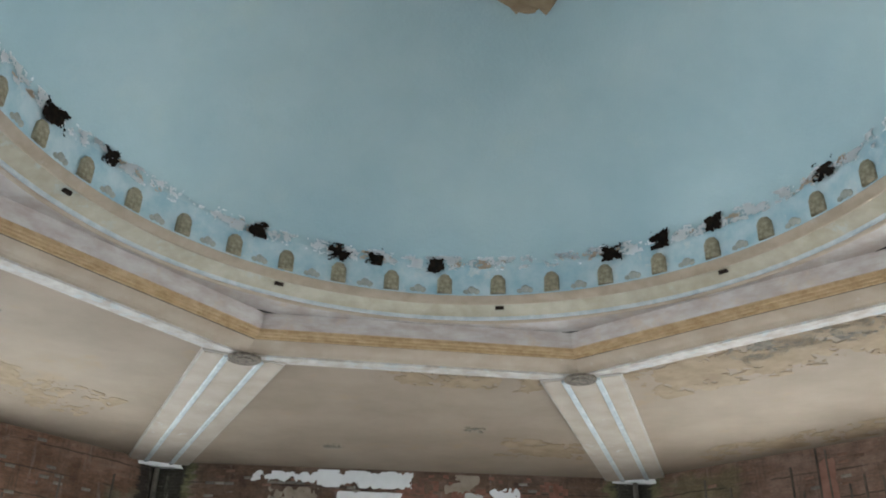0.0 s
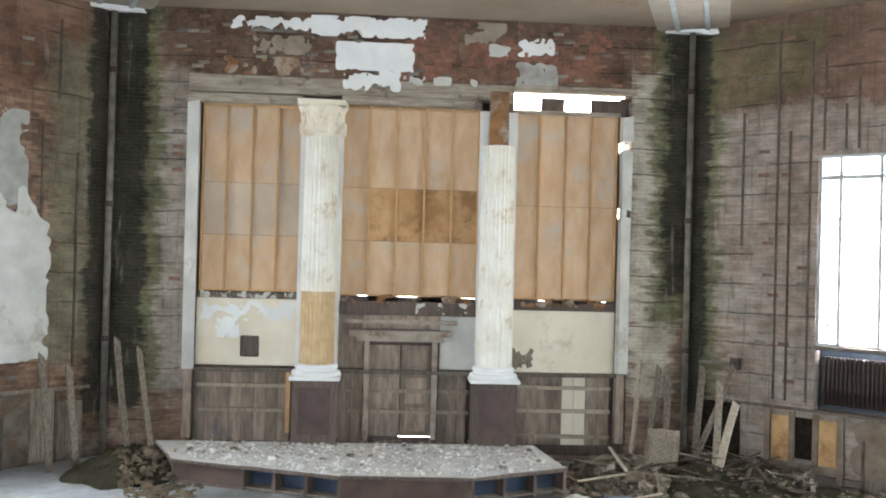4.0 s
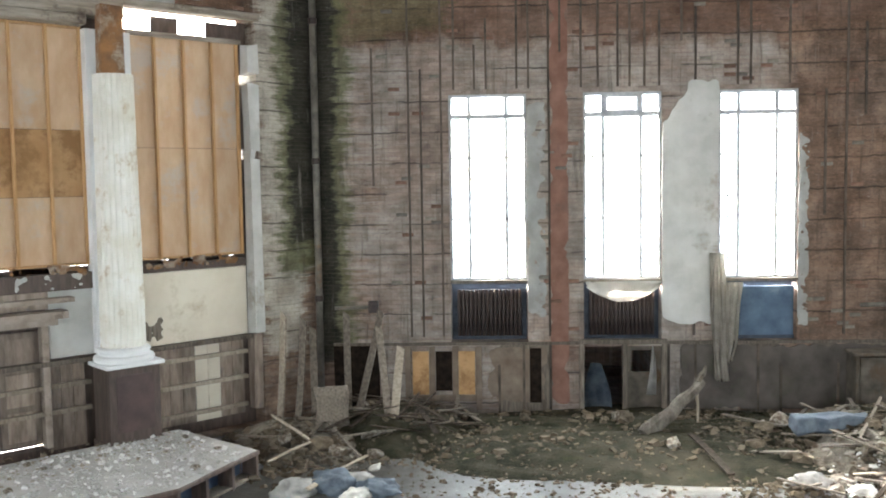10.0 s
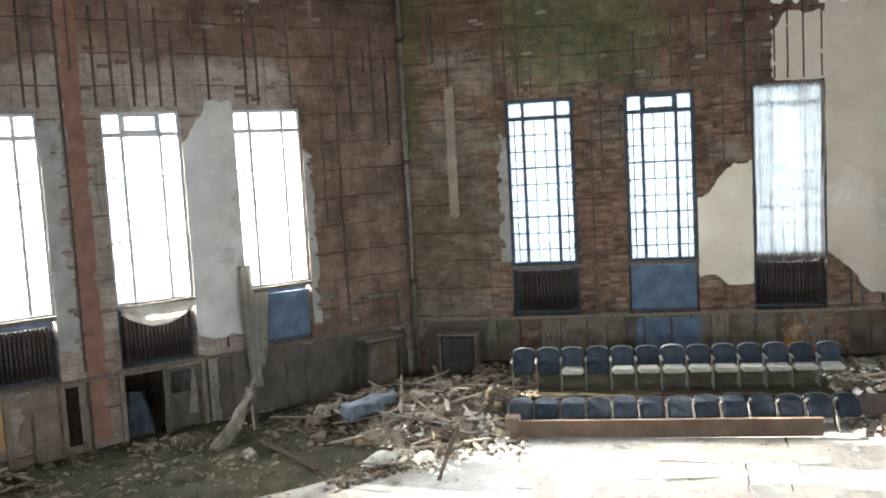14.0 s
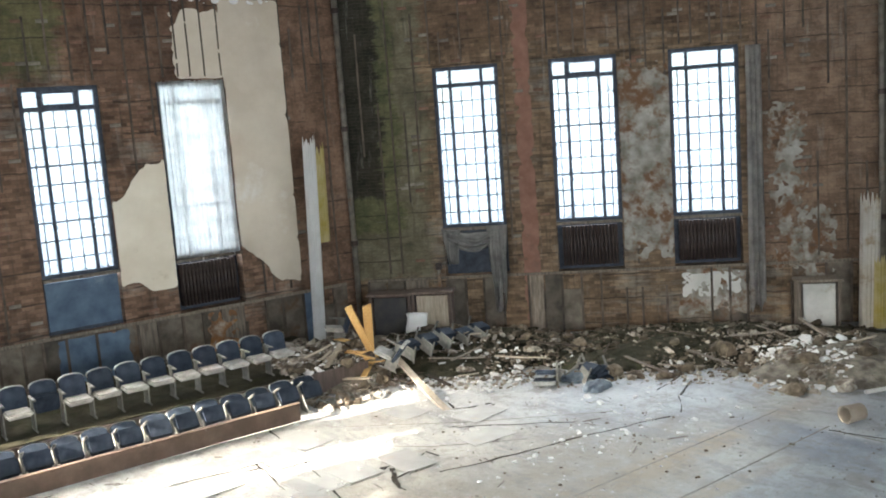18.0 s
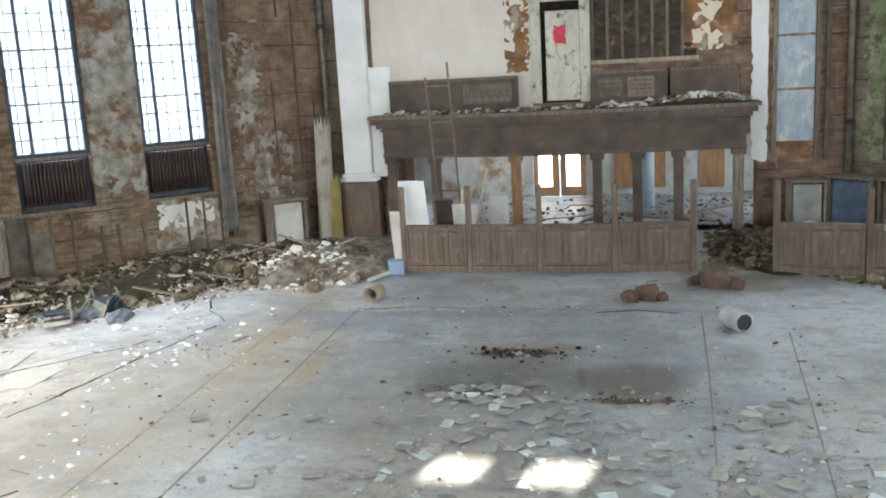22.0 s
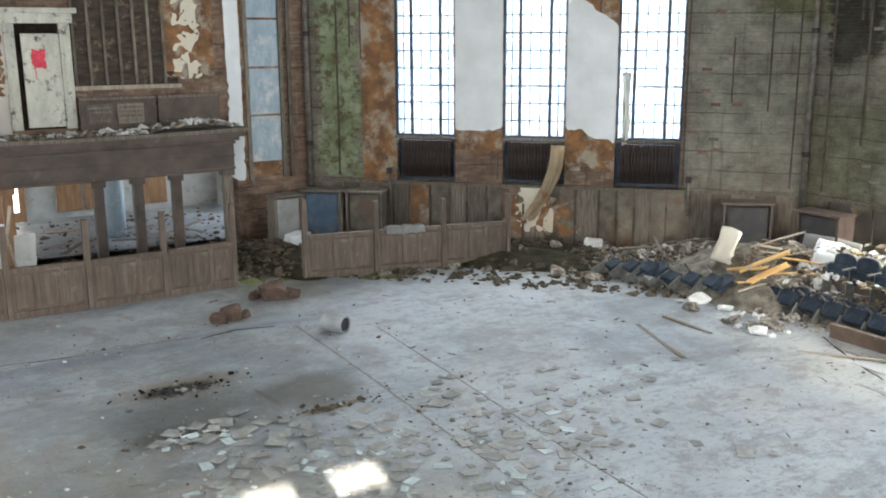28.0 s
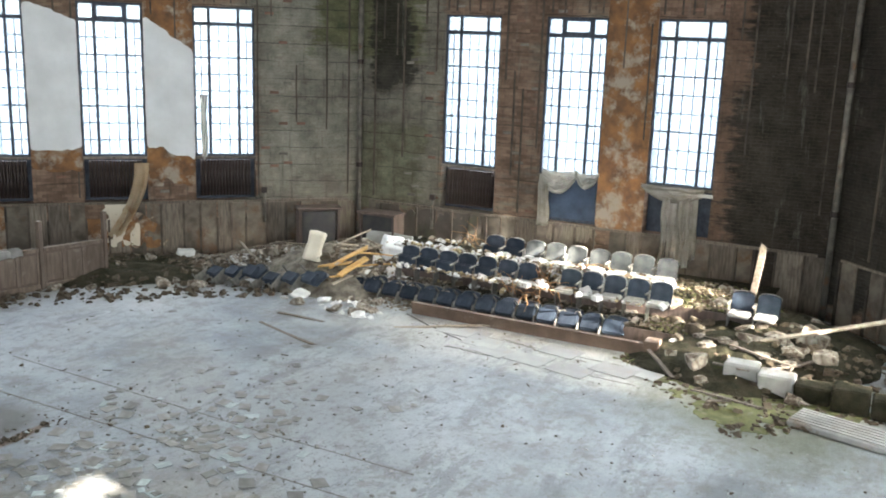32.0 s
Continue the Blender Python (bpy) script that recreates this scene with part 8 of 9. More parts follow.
for k, u, y, L, lean, turn, mt, lab in ((1, -5.0, 13.9, 2.0, 62, 70, GREY_PLANKS, "pale plank leaning out of the heap"), (1, -5.5, 14.2, 1.9, 75, 100, GREY_PLANKS, "grey plank leaning in the corner"), (1, -4.7, 13.4, 1.6, 70, 110, GREY_PLANKS, "grey plank standing in the heap"), (1, -4.4, 13.2, 1.3, 66, 80, PALE_PLANKS, "pale plank standing in the heap"), (0, 5.3, 14.3, 2.0, 80, 30, GREY_PLANKS, "grey board leaning on the wall"), (0, 5.0, 14.5, 2.1, 84, 10, PALE_PLANKS, "pale board leaning on the wall"), (0, 5.6, 14.3, 1.9, 82, 60, GREY_PLANKS, "grey board leaning on the wall"), (0, -5.2, 14.4, 2.0, 80, 150, GREY_PLANKS, "grey board leaning on the wall"), (0, -5.6, 14.2, 2.2, 78, 140, GREY_PLANKS, "grey board leaning on the wall"), (7, 5.2, 14.3, 2.0, 80, 90, GREY_PLANKS, "grey board leaning on the wall"), (7, 4.7, 14.4, 2.2, 82, 100, GREY_PLANKS, "grey board leaning on the wall"), (2, 4.4, 11.9, 1.5, 62, 200, PINE_PLANKS, "broken pine board sticking out of the heap"), (2, 4.75, 12.2, 1.2, 70, 240, PINE_PLANKS, "broken pine board sticking out of the heap"), (6, -4.1, 11.2, 1.0, 30, 40, PINE_PLANKS, "broken pine board lying on the heap"), (6, -3.9, 11.1, 0.85, 24, 70, PINE_PLANKS, "broken pine board lying on the heap"), (6, -4.35, 11.0, 0.8, 16, 10, PINE_PLANKS, "broken pine board lying on the heap"), (6, 4.9, 13.2, 1.5, 70, 80, GREY_PLANKS, "grey stick standing in the rubble"), (7, -3.5, 12.5, 3.0, 14, 60, PALE_PLANKS, "long pale beam lying in the dark corner"), (3, -4.02, 10.61, 3.3, 7, 119.8, PALE_PLANKS, "long pale plank lying from the heap to the floor"), (1, 1.0, 11.5, 1.6, 6, 100, DARK_PLANKS, "thick grey plank lying before the heap"), (1, 2.9, 9.3, 1.2, 30, 33, DARK_PLANKS, "thin stick standing in the debris"), (6, -0.85, 9.7, 2.4, 1.5, 30, PALE_PLANKS, "thin pale plank lying on the floor"), (6, -3.3, 7.65, 1.9, 1, -20, GREY_PLANKS, "thin grey plank lying on the floor"), (6, -3.7, 8.7, 1.15, 1, 0, GREY_PLANKS, "thin grey plank lying on the floor")):
    x, yy = local(k, u, y)
    place("leaning_plank", rng.choice(mt), x, yy, heap_z(k, u, y) + 0.5 * L * math.sin(radians(lean)) - 0.02, 1, lab, "plank", "leaning planks", (0, -lean, -45 * k + turn), (L, 0.8 if lab.startswith("thin") else 1.5, 1.0 if lab.startswith("thin") else 1.4))

# overturned seats before the debris wall
for i in range(5):
    put_seat(clean, pose(11.0 - 0.03 * i, -5.35 - i * 0.46, 0.56, -74 + 5 * (i % 3), 4 * (i % 3), -88 + rng.uniform(-6, 6)))
for i, (x, y) in enumerate(((8.9, -6.95), (8.5, -7.3), (8.15, -6.9), (7.8, -7.3))):
    put_seat(clean if i % 2 else up, pose(x, y, 0.12, -70 - 10 * (i % 2), 20 * (i % 2), 40 + i * 70))

# big pieces in the debris
bigs = [(6, -5.0, 11.1, 0.42, 0.72, 0.10, plaster_cream, (72, 10, 12), "curved white plaster slab standing in the heap"), (6, -4.6, 13.9, 1.3, 0.6, 0.06, plaster_grey, (75, 0, 8), "grey slab leaning on the wall"), (6, -3.7, 12.6, 0.5, 0.8, 0.3, plaster_white, (15, 20, 40), "white plaster lump on the heap"), (3, -4.55, 13.9, 0.5, 0.45, 0.12, plaster_white, (80, 0, 0), "white plaster piece on the cabinet"), (1, -5.6, 12.9, 0.6, 0.8, 0.06, grey_wood, (80, 0, 15), "grey board standing at the stage corner"), (4, 5.0, 13.2, 0.7, 0.3, 0.3, plaster_white, (10, 0, 30), "white plaster block"), (5, 1.4, 13.9, 0.42, 0.3, 0.22, plaster_pale, (5, 5, 10), "white plaster lump at the wall"), (1, 3.3, 12.3, 1.5, 0.36, 0.28, cloth_blue, (4, 2, 12), "long grey bundle lying in the debris")]
for k, u, y, w, h, d, mt, turn, lab in bigs:
    x, yy = local(k, u, y)
    bm = bmesh.new()
    bmesh.ops.create_cube(bm, size=1)
    bmesh.ops.subdivide_edges(bm, edges=bm.edges[:], cuts=4, use_grid_fill=True)
    for vv in bm.verts:
        vv.co = Vector((vv.co.x * w, vv.co.y * h, vv.co.z * d))
    ragged(bm, 0.07, 3.5)
    smooth(bm)
    ob = part("plaster_slab", bm, mt, None)
    ob.matrix_basis = Matrix.Translation((x, yy, heap_z(k, u, y) + 0.45 * h * math.sin(radians(turn[0])) + d * 0.3)) @ pose(0, 0, 0, 0, 0, -45 * k) @ pose(0, 0, 0, *turn)
    tagged(ob, lab, "rubble", "large slabs")
# grey stones on the mossy steps
for i, (u, y, s) in enumerate(((4.9, 10.6, 0.6), (5.2, 11.0, 0.5), (5.7, 11.3, 0.55), (5.5, 10.5, 0.5), (6.0, 10.9, 0.45), (6.3, 11.6, 0.6), (5.0, 12.0, 0.45), (5.9, 12.4, 0.55), (6.6, 10.6, 0.5), (4.5, 9.7, 0.4))):
    x, yy = local(6, u, y)
    place("stone_block", GREY_CHUNKS[i % 4], x, yy, 0.3 + 0.1 * (i % 3), s, "grey rounded plaster block on mossy dirt", "rubble", "grey blocks", (rng.uniform(-15, 15), rng.uniform(-15, 15), rng.uniform(0, 360)), (s * 1.2, s, s * 1.2))
mw = thing("low_stone_wall", "low mossy wall of grey blocks beside the seats", "low wall", wall_pose(6))
for i in range(7):
    boxpart("block", (5.0 + i * 0.62, 5.6 + i * 0.62, 9.55 - 0.05 * (i % 2) - i * 0.1, 9.95 - i * 0.1, 0, 0.42 - 0.05 * (i % 3)), plaster_grey if i < 2 else moss_ground, mw, "", None, 0.03, 0.03)
rl = thing("fallen_radiator_cover", "grey ribbed metal cover lying on the floor", "metal cover", pose(-8.3, 7.15, 0.0, 0, 0, 75))
boxpart("cover_sheet", (-0.8, 0.8, -0.35, 0.35, 0.0, 0.1), plaster_grey, rl, bevel=0.02)
for j in range(6):
    boxpart("rib", (-0.78, 0.78, -0.3 + j * 0.11, -0.25 + j * 0.11, 0.1, 0.13), plaster_grey, rl)

# rags by the podium
def rag_heap(x, y, s, mt, label, seed):
    bm = bmesh.new()
    bmesh.ops.create_icosphere(bm, subdivisions=4, radius=1)
    for vv in bm.verts:
        c = vv.co.copy()
        f = 1 + 0.35 * noise.fractal(c * 1.6 + Vector((seed, 0, 0)), 0.7, 2, 4) + 0.12 * abs(noise.noise(c * 5 + Vector((seed, 1, 0))))
        vv.co = Vector((c.x * s * f, c.y * s * 0.7 * f, max(-0.02, c.z * s * 0.42 * f)))
    smooth(bm)
    ob = part("rag", bm, mt, None, m=pose(x, y, 0.02, 0, 0, seed * 40))
    tagged(ob, label, "rags", "rag bundles")


rag_heap(3.1, 11.2, 0.42, cloth_grey, "crumpled dirty grey-white cloth on the floor", 1)
rag_heap(3.7, 11.0, 0.5, cloth_blue, "dark grey-blue bag on the floor", 2)
rag_heap(4.05, 10.3, 0.38, cloth_blue, "grey-blue rag bundle on the floor", 3)
rag_heap(4.05, 10.9, 0.32, cloth_grey, "crumpled dirty grey-white cloth on the floor", 4)
rag_heap(3.6, 10.3, 0.3, cloth_white, "crumpled dirty grey-white cloth on the floor", 5)
rag_heap(9.06, 5.8, 0.34, cloth_grey, "crumpled dirty grey-white cloth in the debris", 8)
rag_heap(9.2, 5.05, 0.26, cloth_white, "crumpled dirty white cloth in the debris", 9)
rag_heap(8.3, -7.2, 0.36, cloth_blue, "grey-blue rag bundle on the floor", 6)
rag_heap(7.6, -7.0, 0.3, cloth_blue, "grey-blue rag bundle on the floor", 7)

# ---- things on the open floor ----
pipe_clay = plain("dusty_clay_pipe", (0.22, 0.22, 0.215), (0.33, 0.33, 0.32), 3, 0.8, bump=0.3, stain=(0.16, 0.13, 0.10), amount=0.35, stain_scale=4)

def bucket(x, y, turn, r, L, mt, label):
    b = thing("pipe_elbow", label, "pipe", pose(x, y, r, 0, 0, turn))
    bm = bmesh.new()
    loft(bm, [[Vector((r * k * math.cos(a * math.pi / 12), d, r * k * math.sin(a * math.pi / 12))) for a in range(24)] for d, k in ((L / 2, 0.8), (L / 2, 1.0), (0, 1.02), (-L / 2, 1.05), (-L / 2 - 0.01, 1.1), (-L / 2, 0.9), (L / 2 - 0.05, 0.85))])
    smooth(bm)
    part("tube", bm, mt, b)
    bm = bmesh.new()
    cyl(bm, (0, L / 2 - 0.06, 0), (0, L / 2 - 0.05, 0), r * 0.84, seg=24)
    part("tube_bottom", bm, void_dark, b)


bucket(-3.1, -6.75, 28, 0.16, 0.42, pipe_clay, "pale clay pipe section lying on the floor, dark inside")
bucket(3.15, -8.35, 165, 0.14, 0.34, tan_render, "pale clay pipe section lying on the floor")
lump_dark = plain("dark_brick_lump", (0.06, 0.038, 0.028), (0.125, 0.078, 0.055), 5, 0.95, bump=0.8, stain=(0.26, 0.20, 0.15), amount=0.25, stain_scale=6)
LUMPS = [chunk_mesh("brick_lump", 70 + i, 0.7, lump_dark) for i in range(3)]
for x, y, s in ((-1.75, -8.5, 0.42), (-2.95, -9.45, 0.55), (-1.45, -8.4, 0.3), (-3.3, -9.3, 0.3), (-2.0, -8.45, 0.22), (-2.6, -9.6, 0.25)):
    place("brick_lump", rng.choice(LUMPS), x, y, s * 0.2, s, "rust-brown brick lump lying on the floor", "rubble", "brown lumps", (0, 10, rng.uniform(0, 360)), (s * 1.3, s, s * 1.7))
fl = floor
patch("burnt_spot", -0.5, 0.75, -5.62, -5.2, burnt, fl, (0.03, 0.03), 0.6, 4.0, 71, 0.006, flat=True, label="black burnt hole in the floor")


def burnt_ring(r):
    return r.gauss(0.12, 0.5), r.gauss(-5.42, 0.18)


def hatch_rim(r):
    return (r.gauss(-1.55, 0.4), r.gauss(-3.56, 0.05)) if r.random() < 0.7 else (r.gauss(0.5, 0.5), r.gauss(-3.75, 0.15))


crumbs("burnt_crumbs", burnt_ring, 60, 0.05, unlit_or_char, "charred crumbs round the burnt hole", None, 93)
crumbs("burnt_crumbs", burnt_ring, 16, 0.06, tile_brown, "brown crumbs round the burnt hole", None, 94)
crumbs("hatch_crumbs", hatch_rim, 90, 0.05, rubble_brown, "brown splinters along the old hatch", None, 95)
for k, u0, u1, y0, y1, sd in ((6, 3.4, 5.6, 9.2, 11.0, 1), (5, -6, -2.5, 10.6, 12.5, 2), (2, -5.5, -3.4, 10.5, 12.5, 3), (4, 2.8, 4.6, 10.6, 12.6, 4), (1, -3, 4, 11.4, 13.4, 5), (7, -5, -1, 9.0, 12, 6)):
    ob = patch("moss_patch", u0, u1, y0, y1, moss_bright, fl, (0.07, 0.07), 1.1, 1.5, 90 + sd, 0.006, flat=True, label="yellow-green moss on the floor")
    ob.matrix_basis = wall_pose(k)
for pts, w in ((((3.3, -7.9), (3.22, -5.0), (3.15, -2.0), (3.1, 1.5)), 0.03), (((-2.62, -7.5), (-2.58, -4.5), (-2.5, -1.5), (-2.45, 2.5)), 0.026), (((-3.85, -6.6), (-3.7, -3.5), (-3.55, -0.8), (-3.5, 2)), 0.022), (((4.35, -8.0), (4.3, -4.0), (4.2, 0)), 0.018), (((3.2, -7.75), (0.5, -7.9), (-1.5, -7.7)), 0.02), (((6.4, -6.2), (7.9, -4.1), (9.6, -2.2)), 0.02), (((9.2, -1.3), (7.4, -2.9), (6.5, -4.2)), 0.03), (((7.2, -1.8), (8.8, -0.2)), 0.016), (((-8.75, -0.2), (-8.7, 1.8), (-8.6, 3.7)), 0.022), (((-9.75, 0.6), (-9.55, 1.3)), 0.05), (((-9.7, 1.2), (-9.4, 1.45)), 0.05), (((-9.6, 1.9), (-9.35, 2.05)), 0.05), (((-9.35, 2.3), (-9.3, 3.6)), 0.04), (((-9.95, -1.6), (-9.6, 1.0), (-9.5, 3.3)), 0.016)):
    for (x0, y0), (x1, y1) in zip(pts, pts[1:]):
        L = math.hypot(x1 - x0, y1 - y0)
        boxpart("floor_joint", (0, L, -w * 0.45, w * 0.45, 0.0, 0.004), joint_dark, fl, "", pose(x0, y0, 0, 0, 0, math.degrees(math.atan2(y1 - y0, x1 - x0))))
crack_dark = plain("floor_crack", (0.012, 0.01, 0.008), (0.04, 0.033, 0.025), 6, 0.95, spec=0.1)


def crack(pts, w, seed):
    """A wandering dark crack in the floor, of uneven width."""
    bm = bmesh.new()
    line = []
    for (x0, y0), (x1, y1) in zip(pts, pts[1:]):
        d = Vector((x1 - x0, y1 - y0, 0))
        side = Vector((-d.y, d.x, 0)).normalized()
        n = max(3, int(d.length / 0.12))
        for i in range(n):
            p = Vector((x0, y0, 0)) + d * (i / n)
            f = noise.noise(Vector((p.x * 3.1, p.y * 3.1, seed)))
            line.append((p + side * 0.05 * f, side, w * max(0.12, 0.6 + 1.1 * noise.noise(Vector((p.x * 2.3, p.y * 2.3, seed + 5))))))
    loft(bm, [[p - q * h / 2, p + q * h / 2, p + q * h / 2 + Vector((0, 0, 0.005)), p - q * h / 2 + Vector((0, 0, 0.005))] for p, q, h in line])
    part("crack", bm, crack_dark, fl)


for i, (pts, w) in enumerate((
        (((10.3, -1.36), (8.93, -1.15), (7.14, -0.81), (6.14, -0.58)), 0.05), (((8.94, -0.45), (7.99, -0.33), (6.99, -0.16), (5.85, 0.02)), 0.04), (((7.21, -0.72), (7.22, -0.2)), 0.09), (((5.89, 0.01), (5.68, -0.56)), 0.07), (((6.14, -0.58), (6.29, -0.08)), 0.06),
        (((7.11, -1.89), (6.36, -1.52), (6.13, -1.55)), 0.07), (((7.11, -2.18), (7.29, -2.71), (6.82, -2.74)), 0.035), (((6.4, -2.32), (6.15, -3.48), (5.87, -5.07), (5.48, -6.73)), 0.05), (((7.96, -3.64), (7.19, -4.58), (6.44, -5.45)), 0.035), (((9.08, -4.49), (8.67, -4.33), (8.42, -5.16)), 0.06), (((6.66, -7.62), (6.92, -8.73)), 0.07), (((5.5, -6.9), (6.1, -7.6), (6.5, -8.4)), 0.04), (((3.2, -7.7), (2.2, -7.95), (0.9, -7.75)), 0.028), (((-0.9, -7.6), (-1.6, -7.8), (-2.4, -7.6)), 0.04),
        (((-10.2, -1.93), (-9.6, -0.9), (-9.05, 0.19)), 0.04), (((-8.68, -0.2), (-8.6, 1.15)), 0.03))):
    crack(pts, w, i * 3.7)
for x, y, w, h, turn in ((6.65, -0.42, 0.55, 0.36, 8), (5.95, -0.28, 0.4, 0.3, -20), (7.45, -0.5, 0.34, 0.3, 12)):
    boxpart("lifted_slab", (-w, w, -h / 2, h / 2, 0.0, 0.035), sheet_pale, fl, "broken floor slab lifted at its edge", pose(x, y, 0.004, 1.5, -2.5, turn), 0.004, 0.012)
# Near-black skin on the floor, painted as the dark of a hole.
patch("floor_hole", 7.0, 7.25, -2.1, -1.75, crack_dark, fl, (0.03, 0.03), 0.4, 4.0, 77, 0.006, flat=True, label="near-black skin painted as a hole broken in the floor")


def along_joint(r):
    x0, y0, x1, y1 = r.choice(((3.3, -7.9, 3.1, 1.5), (-2.62, -7.5, -2.45, 2.5), (-3.85, -6.6, -3.5, 2.0), (4.35, -8.0, 4.2, 0.0), (7.7, -3.4, 5.4, -6.8), (6.6, -2.6, 5.0, -5.6), (3.2, -7.75, -1.5, -7.8), (-9.9, -1.6, -9.2, 3.6)))
    t = r.random()
    return x0 + (x1 - x0) * t + r.gauss(0, 0.2), y0 + (y1 - y0) * t + r.gauss(0, 0.2)


crumbs("joint_dirt", along_joint, 260, 0.035, rubble_brown, "brown crumbs swept along the floor joints", None, 91)
crumbs("joint_chips", along_joint, 150, 0.035, rubble_pale, "pale plaster chips along the floor joints", None, 92)
# floor sheets near the seat rows
for i in range(18):
    a = rng.uniform(-4.5, 2.5)
    d = rng.uniform(6.6, 9.8)
    sheet = boxpart("floor_sheet", (-0.45, 0.45, -0.3, 0.3, 0.002, 0.008), sheet_pale, fl, "", pose(d, a, 0.0013 * i, 0, 0, rng.uniform(-12, 12) + 90 * (i % 2)))
for i in range(10):
    boxpart("floor_sheet", (-0.4, 0.4, -0.28, 0.28, 0.002, 0.008), sheet_pale, fl, "", pose(rng.uniform(-9.8, -8.6), rng.uniform(-0.5, 3.6), 0.0013 * i, 0, 0, rng.uniform(-8, 8) + 80))
# fallen tiles in the middle of the floor
bm = bmesh.new()
box(bm, -0.15, 0.15, -0.1, 0.1, 0, 0.018)
ragged(bm, 0.03, 6)
tm = part("fallen_tile", bm, tile_pale)
bm = bmesh.new()
box(bm, -0.14, 0.14, -0.12, 0.12, 0, 0.02)
ragged(bm, 0.05, 7)
tb = part("fallen_tile", bm, tile_brown)
for src, n, lab in ((tm, 64, "pale blue-grey fallen ceiling tile on the floor"), (tb, 240, "brown broken fallen tile on the floor")):
    for i in range(n):
        x, y = (rng.gauss(-1.6, 1.9), rng.gauss(-1.6, 1.1)) if rng.random() < (0.8 if src == tm else 0.95) else (rng.gauss(0.2, 0.5), rng.gauss(-3.4, 0.25))
        if abs(x + 1.5) > 6 or y < -4.2 or y > 3.5:
            x, y = rng.uniform(-4, 3), rng.uniform(-3, 1)
        if i == 0:
            ob = src
        else:
            ob = new("fallen_tile", src.data)
        s = rng.uniform(0.25, 0.8) if src == tm else rng.uniform(0.3, 0.9)
        ob.matrix_basis = Matrix.LocRotScale((x, y, 0.003 + 0.00006 * i), Euler((rng.uniform(-0.03, 0.03), rng.uniform(-0.03, 0.03), rng.uniform(0, 6.3))), (s, s, 0.35))
        tagged(ob, lab, "tile", "fallen tiles")

# ---- flaking dome rim: painted brackets, lamp sockets, torn plaster ----
bm = bmesh.new()
rows = []
for dy, k in ((0.0, 1.0), (-0.05, 0.9), (-0.07, 0.6)):
    rows.append([Vector((x * k, dy, 0.02 + z * (0.5 + 0.5 * k))) for x, z in ((-0.13, 0), (0.13, 0), (0.13, 0.26), (0.07, 0.35), (0, 0.37), (-0.07, 0.35), (-0.13, 0.26))])
rr = loft(bm, rows)
bm.faces.new(rr[-1])
src = part("bracket", bm, bracket_brown, dome, "small brown bracket ornament")
NB = 40
for i in range(NB):
    a = 360 * i / NB + 3.4
    m = pose(0, 0, 0, 0, 0, -a) @ pose(0, DR - 0.012, DZ + 0.0)
    if i == 0:
        src.matrix_basis = m
    else:
        again("bracket", src, dome, m)
bm = bmesh.new()
for x, z, r in ((-0.09, 0.05, 0.055), (0.0, 0.08, 0.075), (0.09, 0.05, 0.055)):
    bmesh.ops.create_icosphere(bm, subdivisions=1, radius=r, matrix=pose(x, 0, z) @ Matrix.Diagonal((1.1, 0.35, 1, 1)))
ragged(bm, 0.02, 9)
orn = part("small_ornament", bm, ornament_dim, dome, "faint worn ornament between the brackets")
for i in range(NB):
    m = pose(0, 0, 0, 0, 0, -(360 * (i + 0.5) / NB + 3.4)) @ pose(0, DR - 0.012, DZ + 0.02)
    if i == 0:
        orn.matrix_basis = m
    else:
        again("small_ornament", orn, dome, m)
bm = bmesh.new()
cyl(bm, (0, 0, -0.03), (0, 0, 0.03), 0.075, seg=14)
so = part("lamp_socket", bm, unlit_or_char, cornice, "empty dark lamp socket")
for i in range(10):
    m = pose(0, 0, 0, 0, 0, -36 * i - 12.5) @ pose(0, ROUND - 0.30, Z2 + 0.30, 25)
    if i == 0:
        so.matrix_basis = m
    else:
        again("lamp_socket", so, cornice, m)


def rim_patch(name, a0, a1, h0, h1, mt, seed, erode, depth, label=""):
    """A ragged tear along the rim of the dome, between two bearings in degrees."""
    bm = bmesh.new()
    nu, nz = max(3, int((a1 - a0) / 0.22)), max(3, int((h1 - h0) / 0.022))
    r0 = DR - 0.06 - depth
    made = {}

    def vert(i, j):
        if (i, j) not in made:
            w = noise.noise_vector(Vector((i * 0.45, j * 0.45, seed)))
            a = radians(a0 + (a1 - a0) * (i + w.x * 0.9) / nu)
            z = h0 + (h1 - h0) * (j + w.y * 0.9) / nz
            r = r0 + 0.05 * max(0.0, 0.55 - z) / 0.55
            if z > 0.55:
                r = (DR - 0.06) * math.cos(math.asin(min(1, (z - 0.55) / 3.2))) - depth
            made[i, j] = bm.verts.new((r * math.sin(a), r * math.cos(a), DZ + z))
        return made[i, j]
    for i in range(nu):
        for j in range(nz):
            d = min(i, nu - 1 - i) * 0.022 + 0.02
            d = min(d, j * 0.022, (nz - 1 - j) * 0.022)
            if d + erode * (noise.fractal(Vector((i * 0.08, j * 0.15, seed)), 0.6, 2, 5) - 0.25) > 0:
                bm.faces.new((vert(i, j), vert(i + 1, j), vert(i + 1, j + 1), vert(i, j + 1)))
    if bm.faces:
        bmesh.ops.solidify(bm, geom=bm.faces[:], thickness=0.012)
        return part(name, bm, mt, dome, label)
    bm.free()


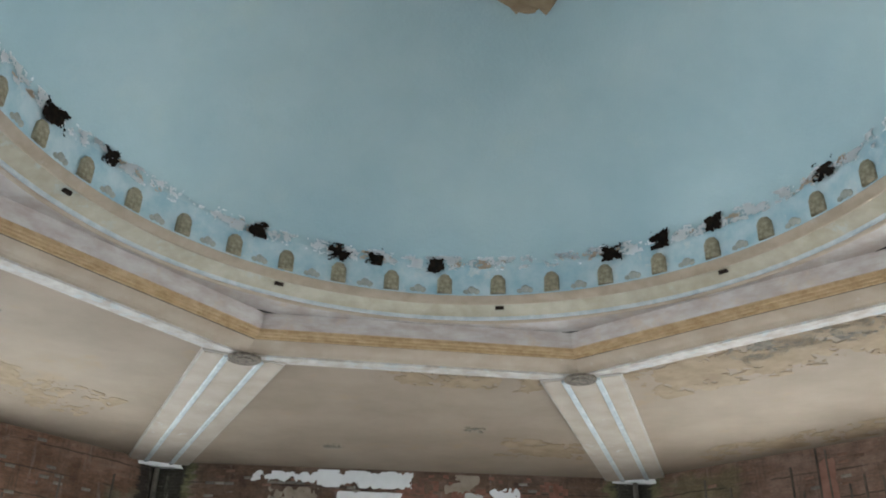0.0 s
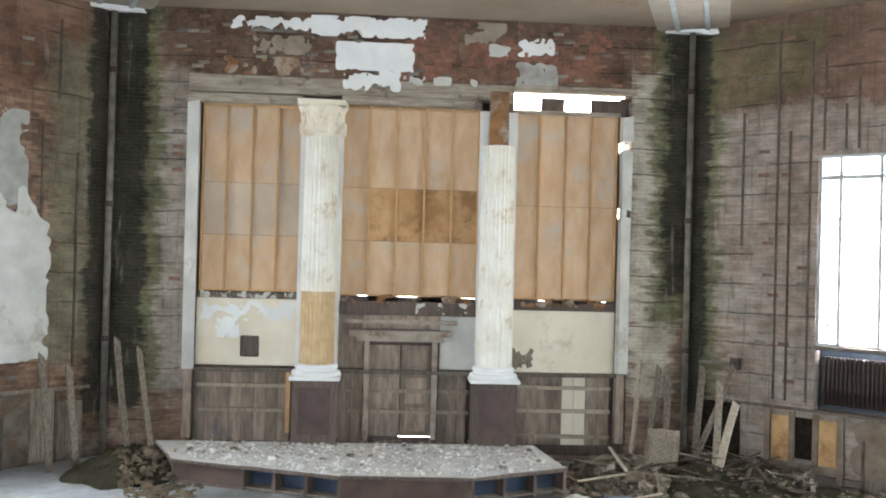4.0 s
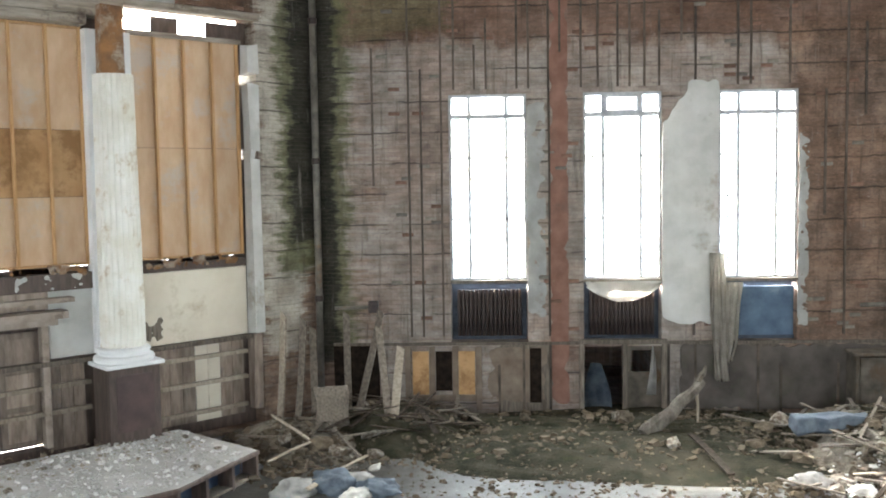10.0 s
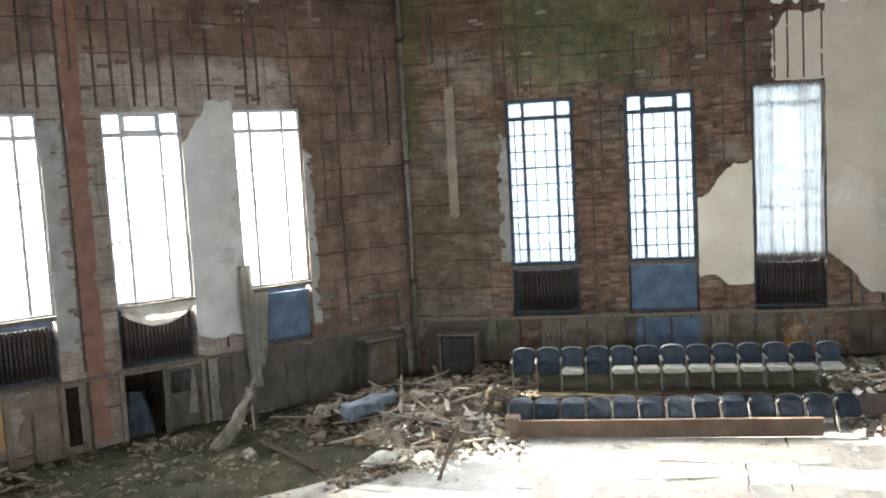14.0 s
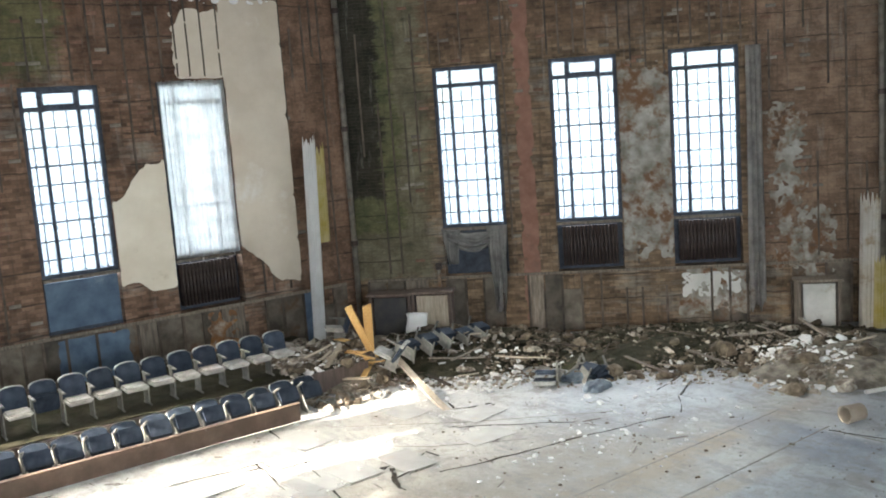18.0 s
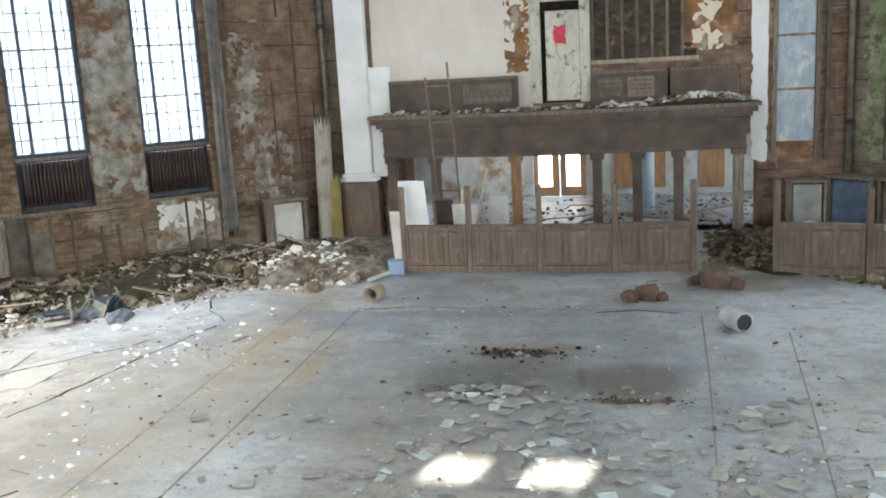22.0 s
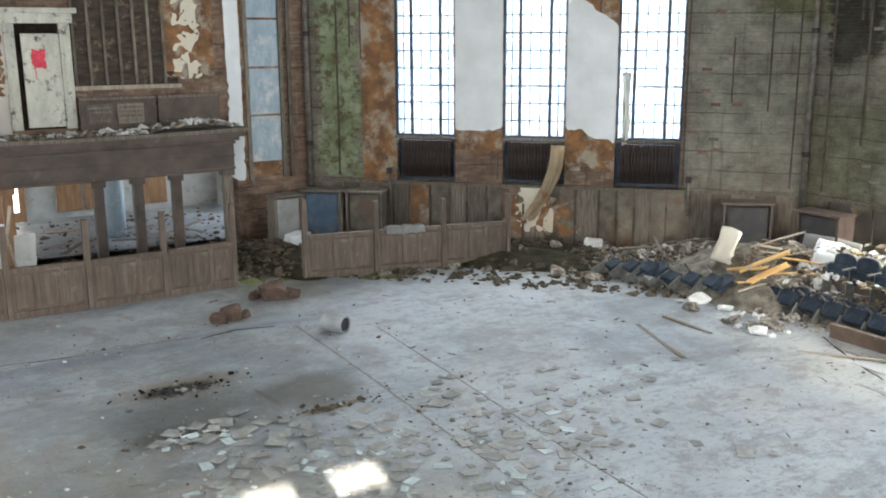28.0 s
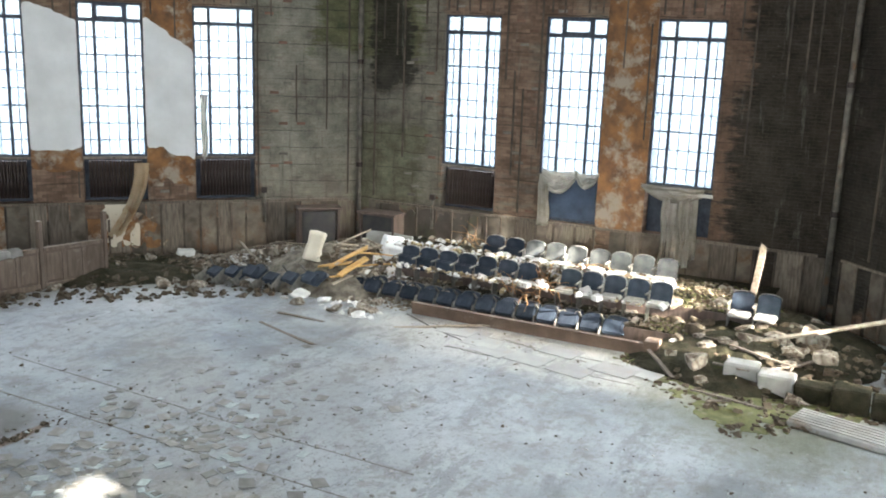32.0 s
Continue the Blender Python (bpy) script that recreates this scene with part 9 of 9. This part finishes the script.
for i in range(18):
    a = i * 20
    rim_patch("flaked_plaster", a, a + 19.5, 0.44, 0.70, plaster_white, 80 + i, 0.34, 0.03, "torn white plaster along the rim")
    rim_patch("bare_lath", a + 3, a + 14, 0.48, 0.66, pale_lath, 120 + i, 0.26, 0.016, "bare lath behind the torn plaster")
# Near-black skins on the rim, painted as the unlit depth of tears.
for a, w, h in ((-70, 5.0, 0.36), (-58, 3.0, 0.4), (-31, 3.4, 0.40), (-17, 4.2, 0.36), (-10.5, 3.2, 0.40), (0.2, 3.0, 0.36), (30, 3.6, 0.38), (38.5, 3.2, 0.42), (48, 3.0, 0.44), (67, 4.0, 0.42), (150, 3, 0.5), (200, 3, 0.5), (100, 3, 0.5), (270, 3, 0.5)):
    rim_patch("torn_hole_shade", a, a + w, h, h + 0.34, unlit_or_char, 160 + a, 0.16, 0.045, "near-black skin painted as the dark of a torn hole")
bm = bmesh.new()
bmesh.ops.create_circle(bm, cap_ends=True, segments=40, radius=0.48)
ragged(bm, 0.2, 5.0)
part("crown_stain", bm, stain_brown, dome, "brown water stain at the crown", pose(1.1, 1.8, DZ + 3.31, -17, 8, 0))
bm = bmesh.new()
cyl(bm, (0, 0, 0), (0, 0, 0.12), 0.13, 0.17, seg=20)
part("crown_rose", bm, rosette_dark, dome, "small dark lamp rose at the crown", pose(1.1, 1.8, DZ + 3.23, -17, 8, 0))


# ---- water stains on the ceiling panels ----
SLOPE = math.degrees(math.atan2(IN_Z - TOP + 0.02, R + 0.3 - IN_A))


def ceiling_stain(k, u0, u1, s0, s1, mt, erode, rough, seed, label):
    """A stain on panel k; s runs from the inner cornice towards the wall."""
    m = CEIL @ pose(0, 0, 0, 0, 0, -45 * k) @ pose(0, IN_A, IN_Z - 0.012, -SLOPE) @ pose(0, 0, 0, 0, 180, 0)
    ob = patch("ceiling_stain", u0, u1, s0, s1, mt, ceiling, (0.05, 0.05), erode, rough, seed, 0.004, flat=True, label=label)
    ob.matrix_basis = m


for k, u0, u1, s0, s1, mt, er, ro, sd in ((0, -1.7, 0.6, 0.2, 1.3, stain_brown, 1.0, 1.6, 1), (0, -1.2, -0.2, 0.15, 0.6, stain_dark, 0.6, 3, 2), (0, -3.2, -2.0, 0.5, 1.4, stain_brown, 0.8, 2, 3), (1, -3.5, 0.5, 0.2, 1.4, stain_dark, 1.6, 3.2, 4), (1, -3.0, 2.5, 0.3, 2.4, stain_brown, 2.0, 1.4, 5), (0, -4.6, -2.4, 4.6, 6.3, stain_brown, 1.0, 1.2, 6), (7, -3.6, 2.5, 4.4, 6.6, stain_brown, 2.2, 1.2, 7), (0, 1.2, 1.7, 5.9, 6.3, stain_dark, 0.5, 5, 8), (0, -1.9, -1.4, 3.9, 4.3, stain_dark, 0.5, 6, 9), (1, -5.2, 4, 6.2, 7.4, stain_brown, 1.6, 1.4, 10), (7, 0.5, 1.2, 2.0, 2.6, stain_dark, 0.6, 5, 11)):
    ceiling_stain(k, u0, u1, s0, s1, mt, er, ro, sd, "brown water stain on the ceiling plaster")

# ---- bricks standing proud of the walls ----
bm = bmesh.new()
box(bm, -0.115, 0.115, -0.012, 0.02, -0.035, 0.035)
soften(bm, 0.006)
proto = bpy.data.meshes.new("brick")
bm.to_mesh(proto)
bm.free()
proto.materials.append(brick_proud)
grey_proto = proto.copy()
grey_proto.materials.clear()
grey_proto.materials.append(brick_grey)
r3 = random.Random(9)
for k in (1, 2, 3, 5, 6, 7, 0):
    made = 0
    while made < 120:
        j = r3.randint(20, 113)
        z = j * 0.082 + 0.041
        i = r3.randint(-25, 24)
        u = (i + (0.5 if j % 2 else 0)) * 0.24 + 0.12
        if abs(u) > 4.9 or noise.noise(Vector((u * 0.7, z * 0.7, k))) < r3.uniform(-0.5, 0.3):
            continue
        if k and any(abs(u - c) < WIN_W / 2 + 0.15 for c in WIN_U[k]) and NICHE_Z0 - 0.1 < z < WIN_Z1 + 0.08:
            continue
        if k == 6 and u > 3.6 or k == 7 and abs(u) > 4.5:
            made += 1
            continue
        if k == 0 and -4.8 < u < 5.2 and z < 8.0:
            continue
        ob = new("brick", proto if r3.random() < 0.5 else grey_proto)
        ob.parent = walls[k]
        ob.matrix_basis = pose(u, R - r3.uniform(0.0, 0.008), z, r3.uniform(-3, 3), 0, r3.uniform(-2, 2))
        made += 1
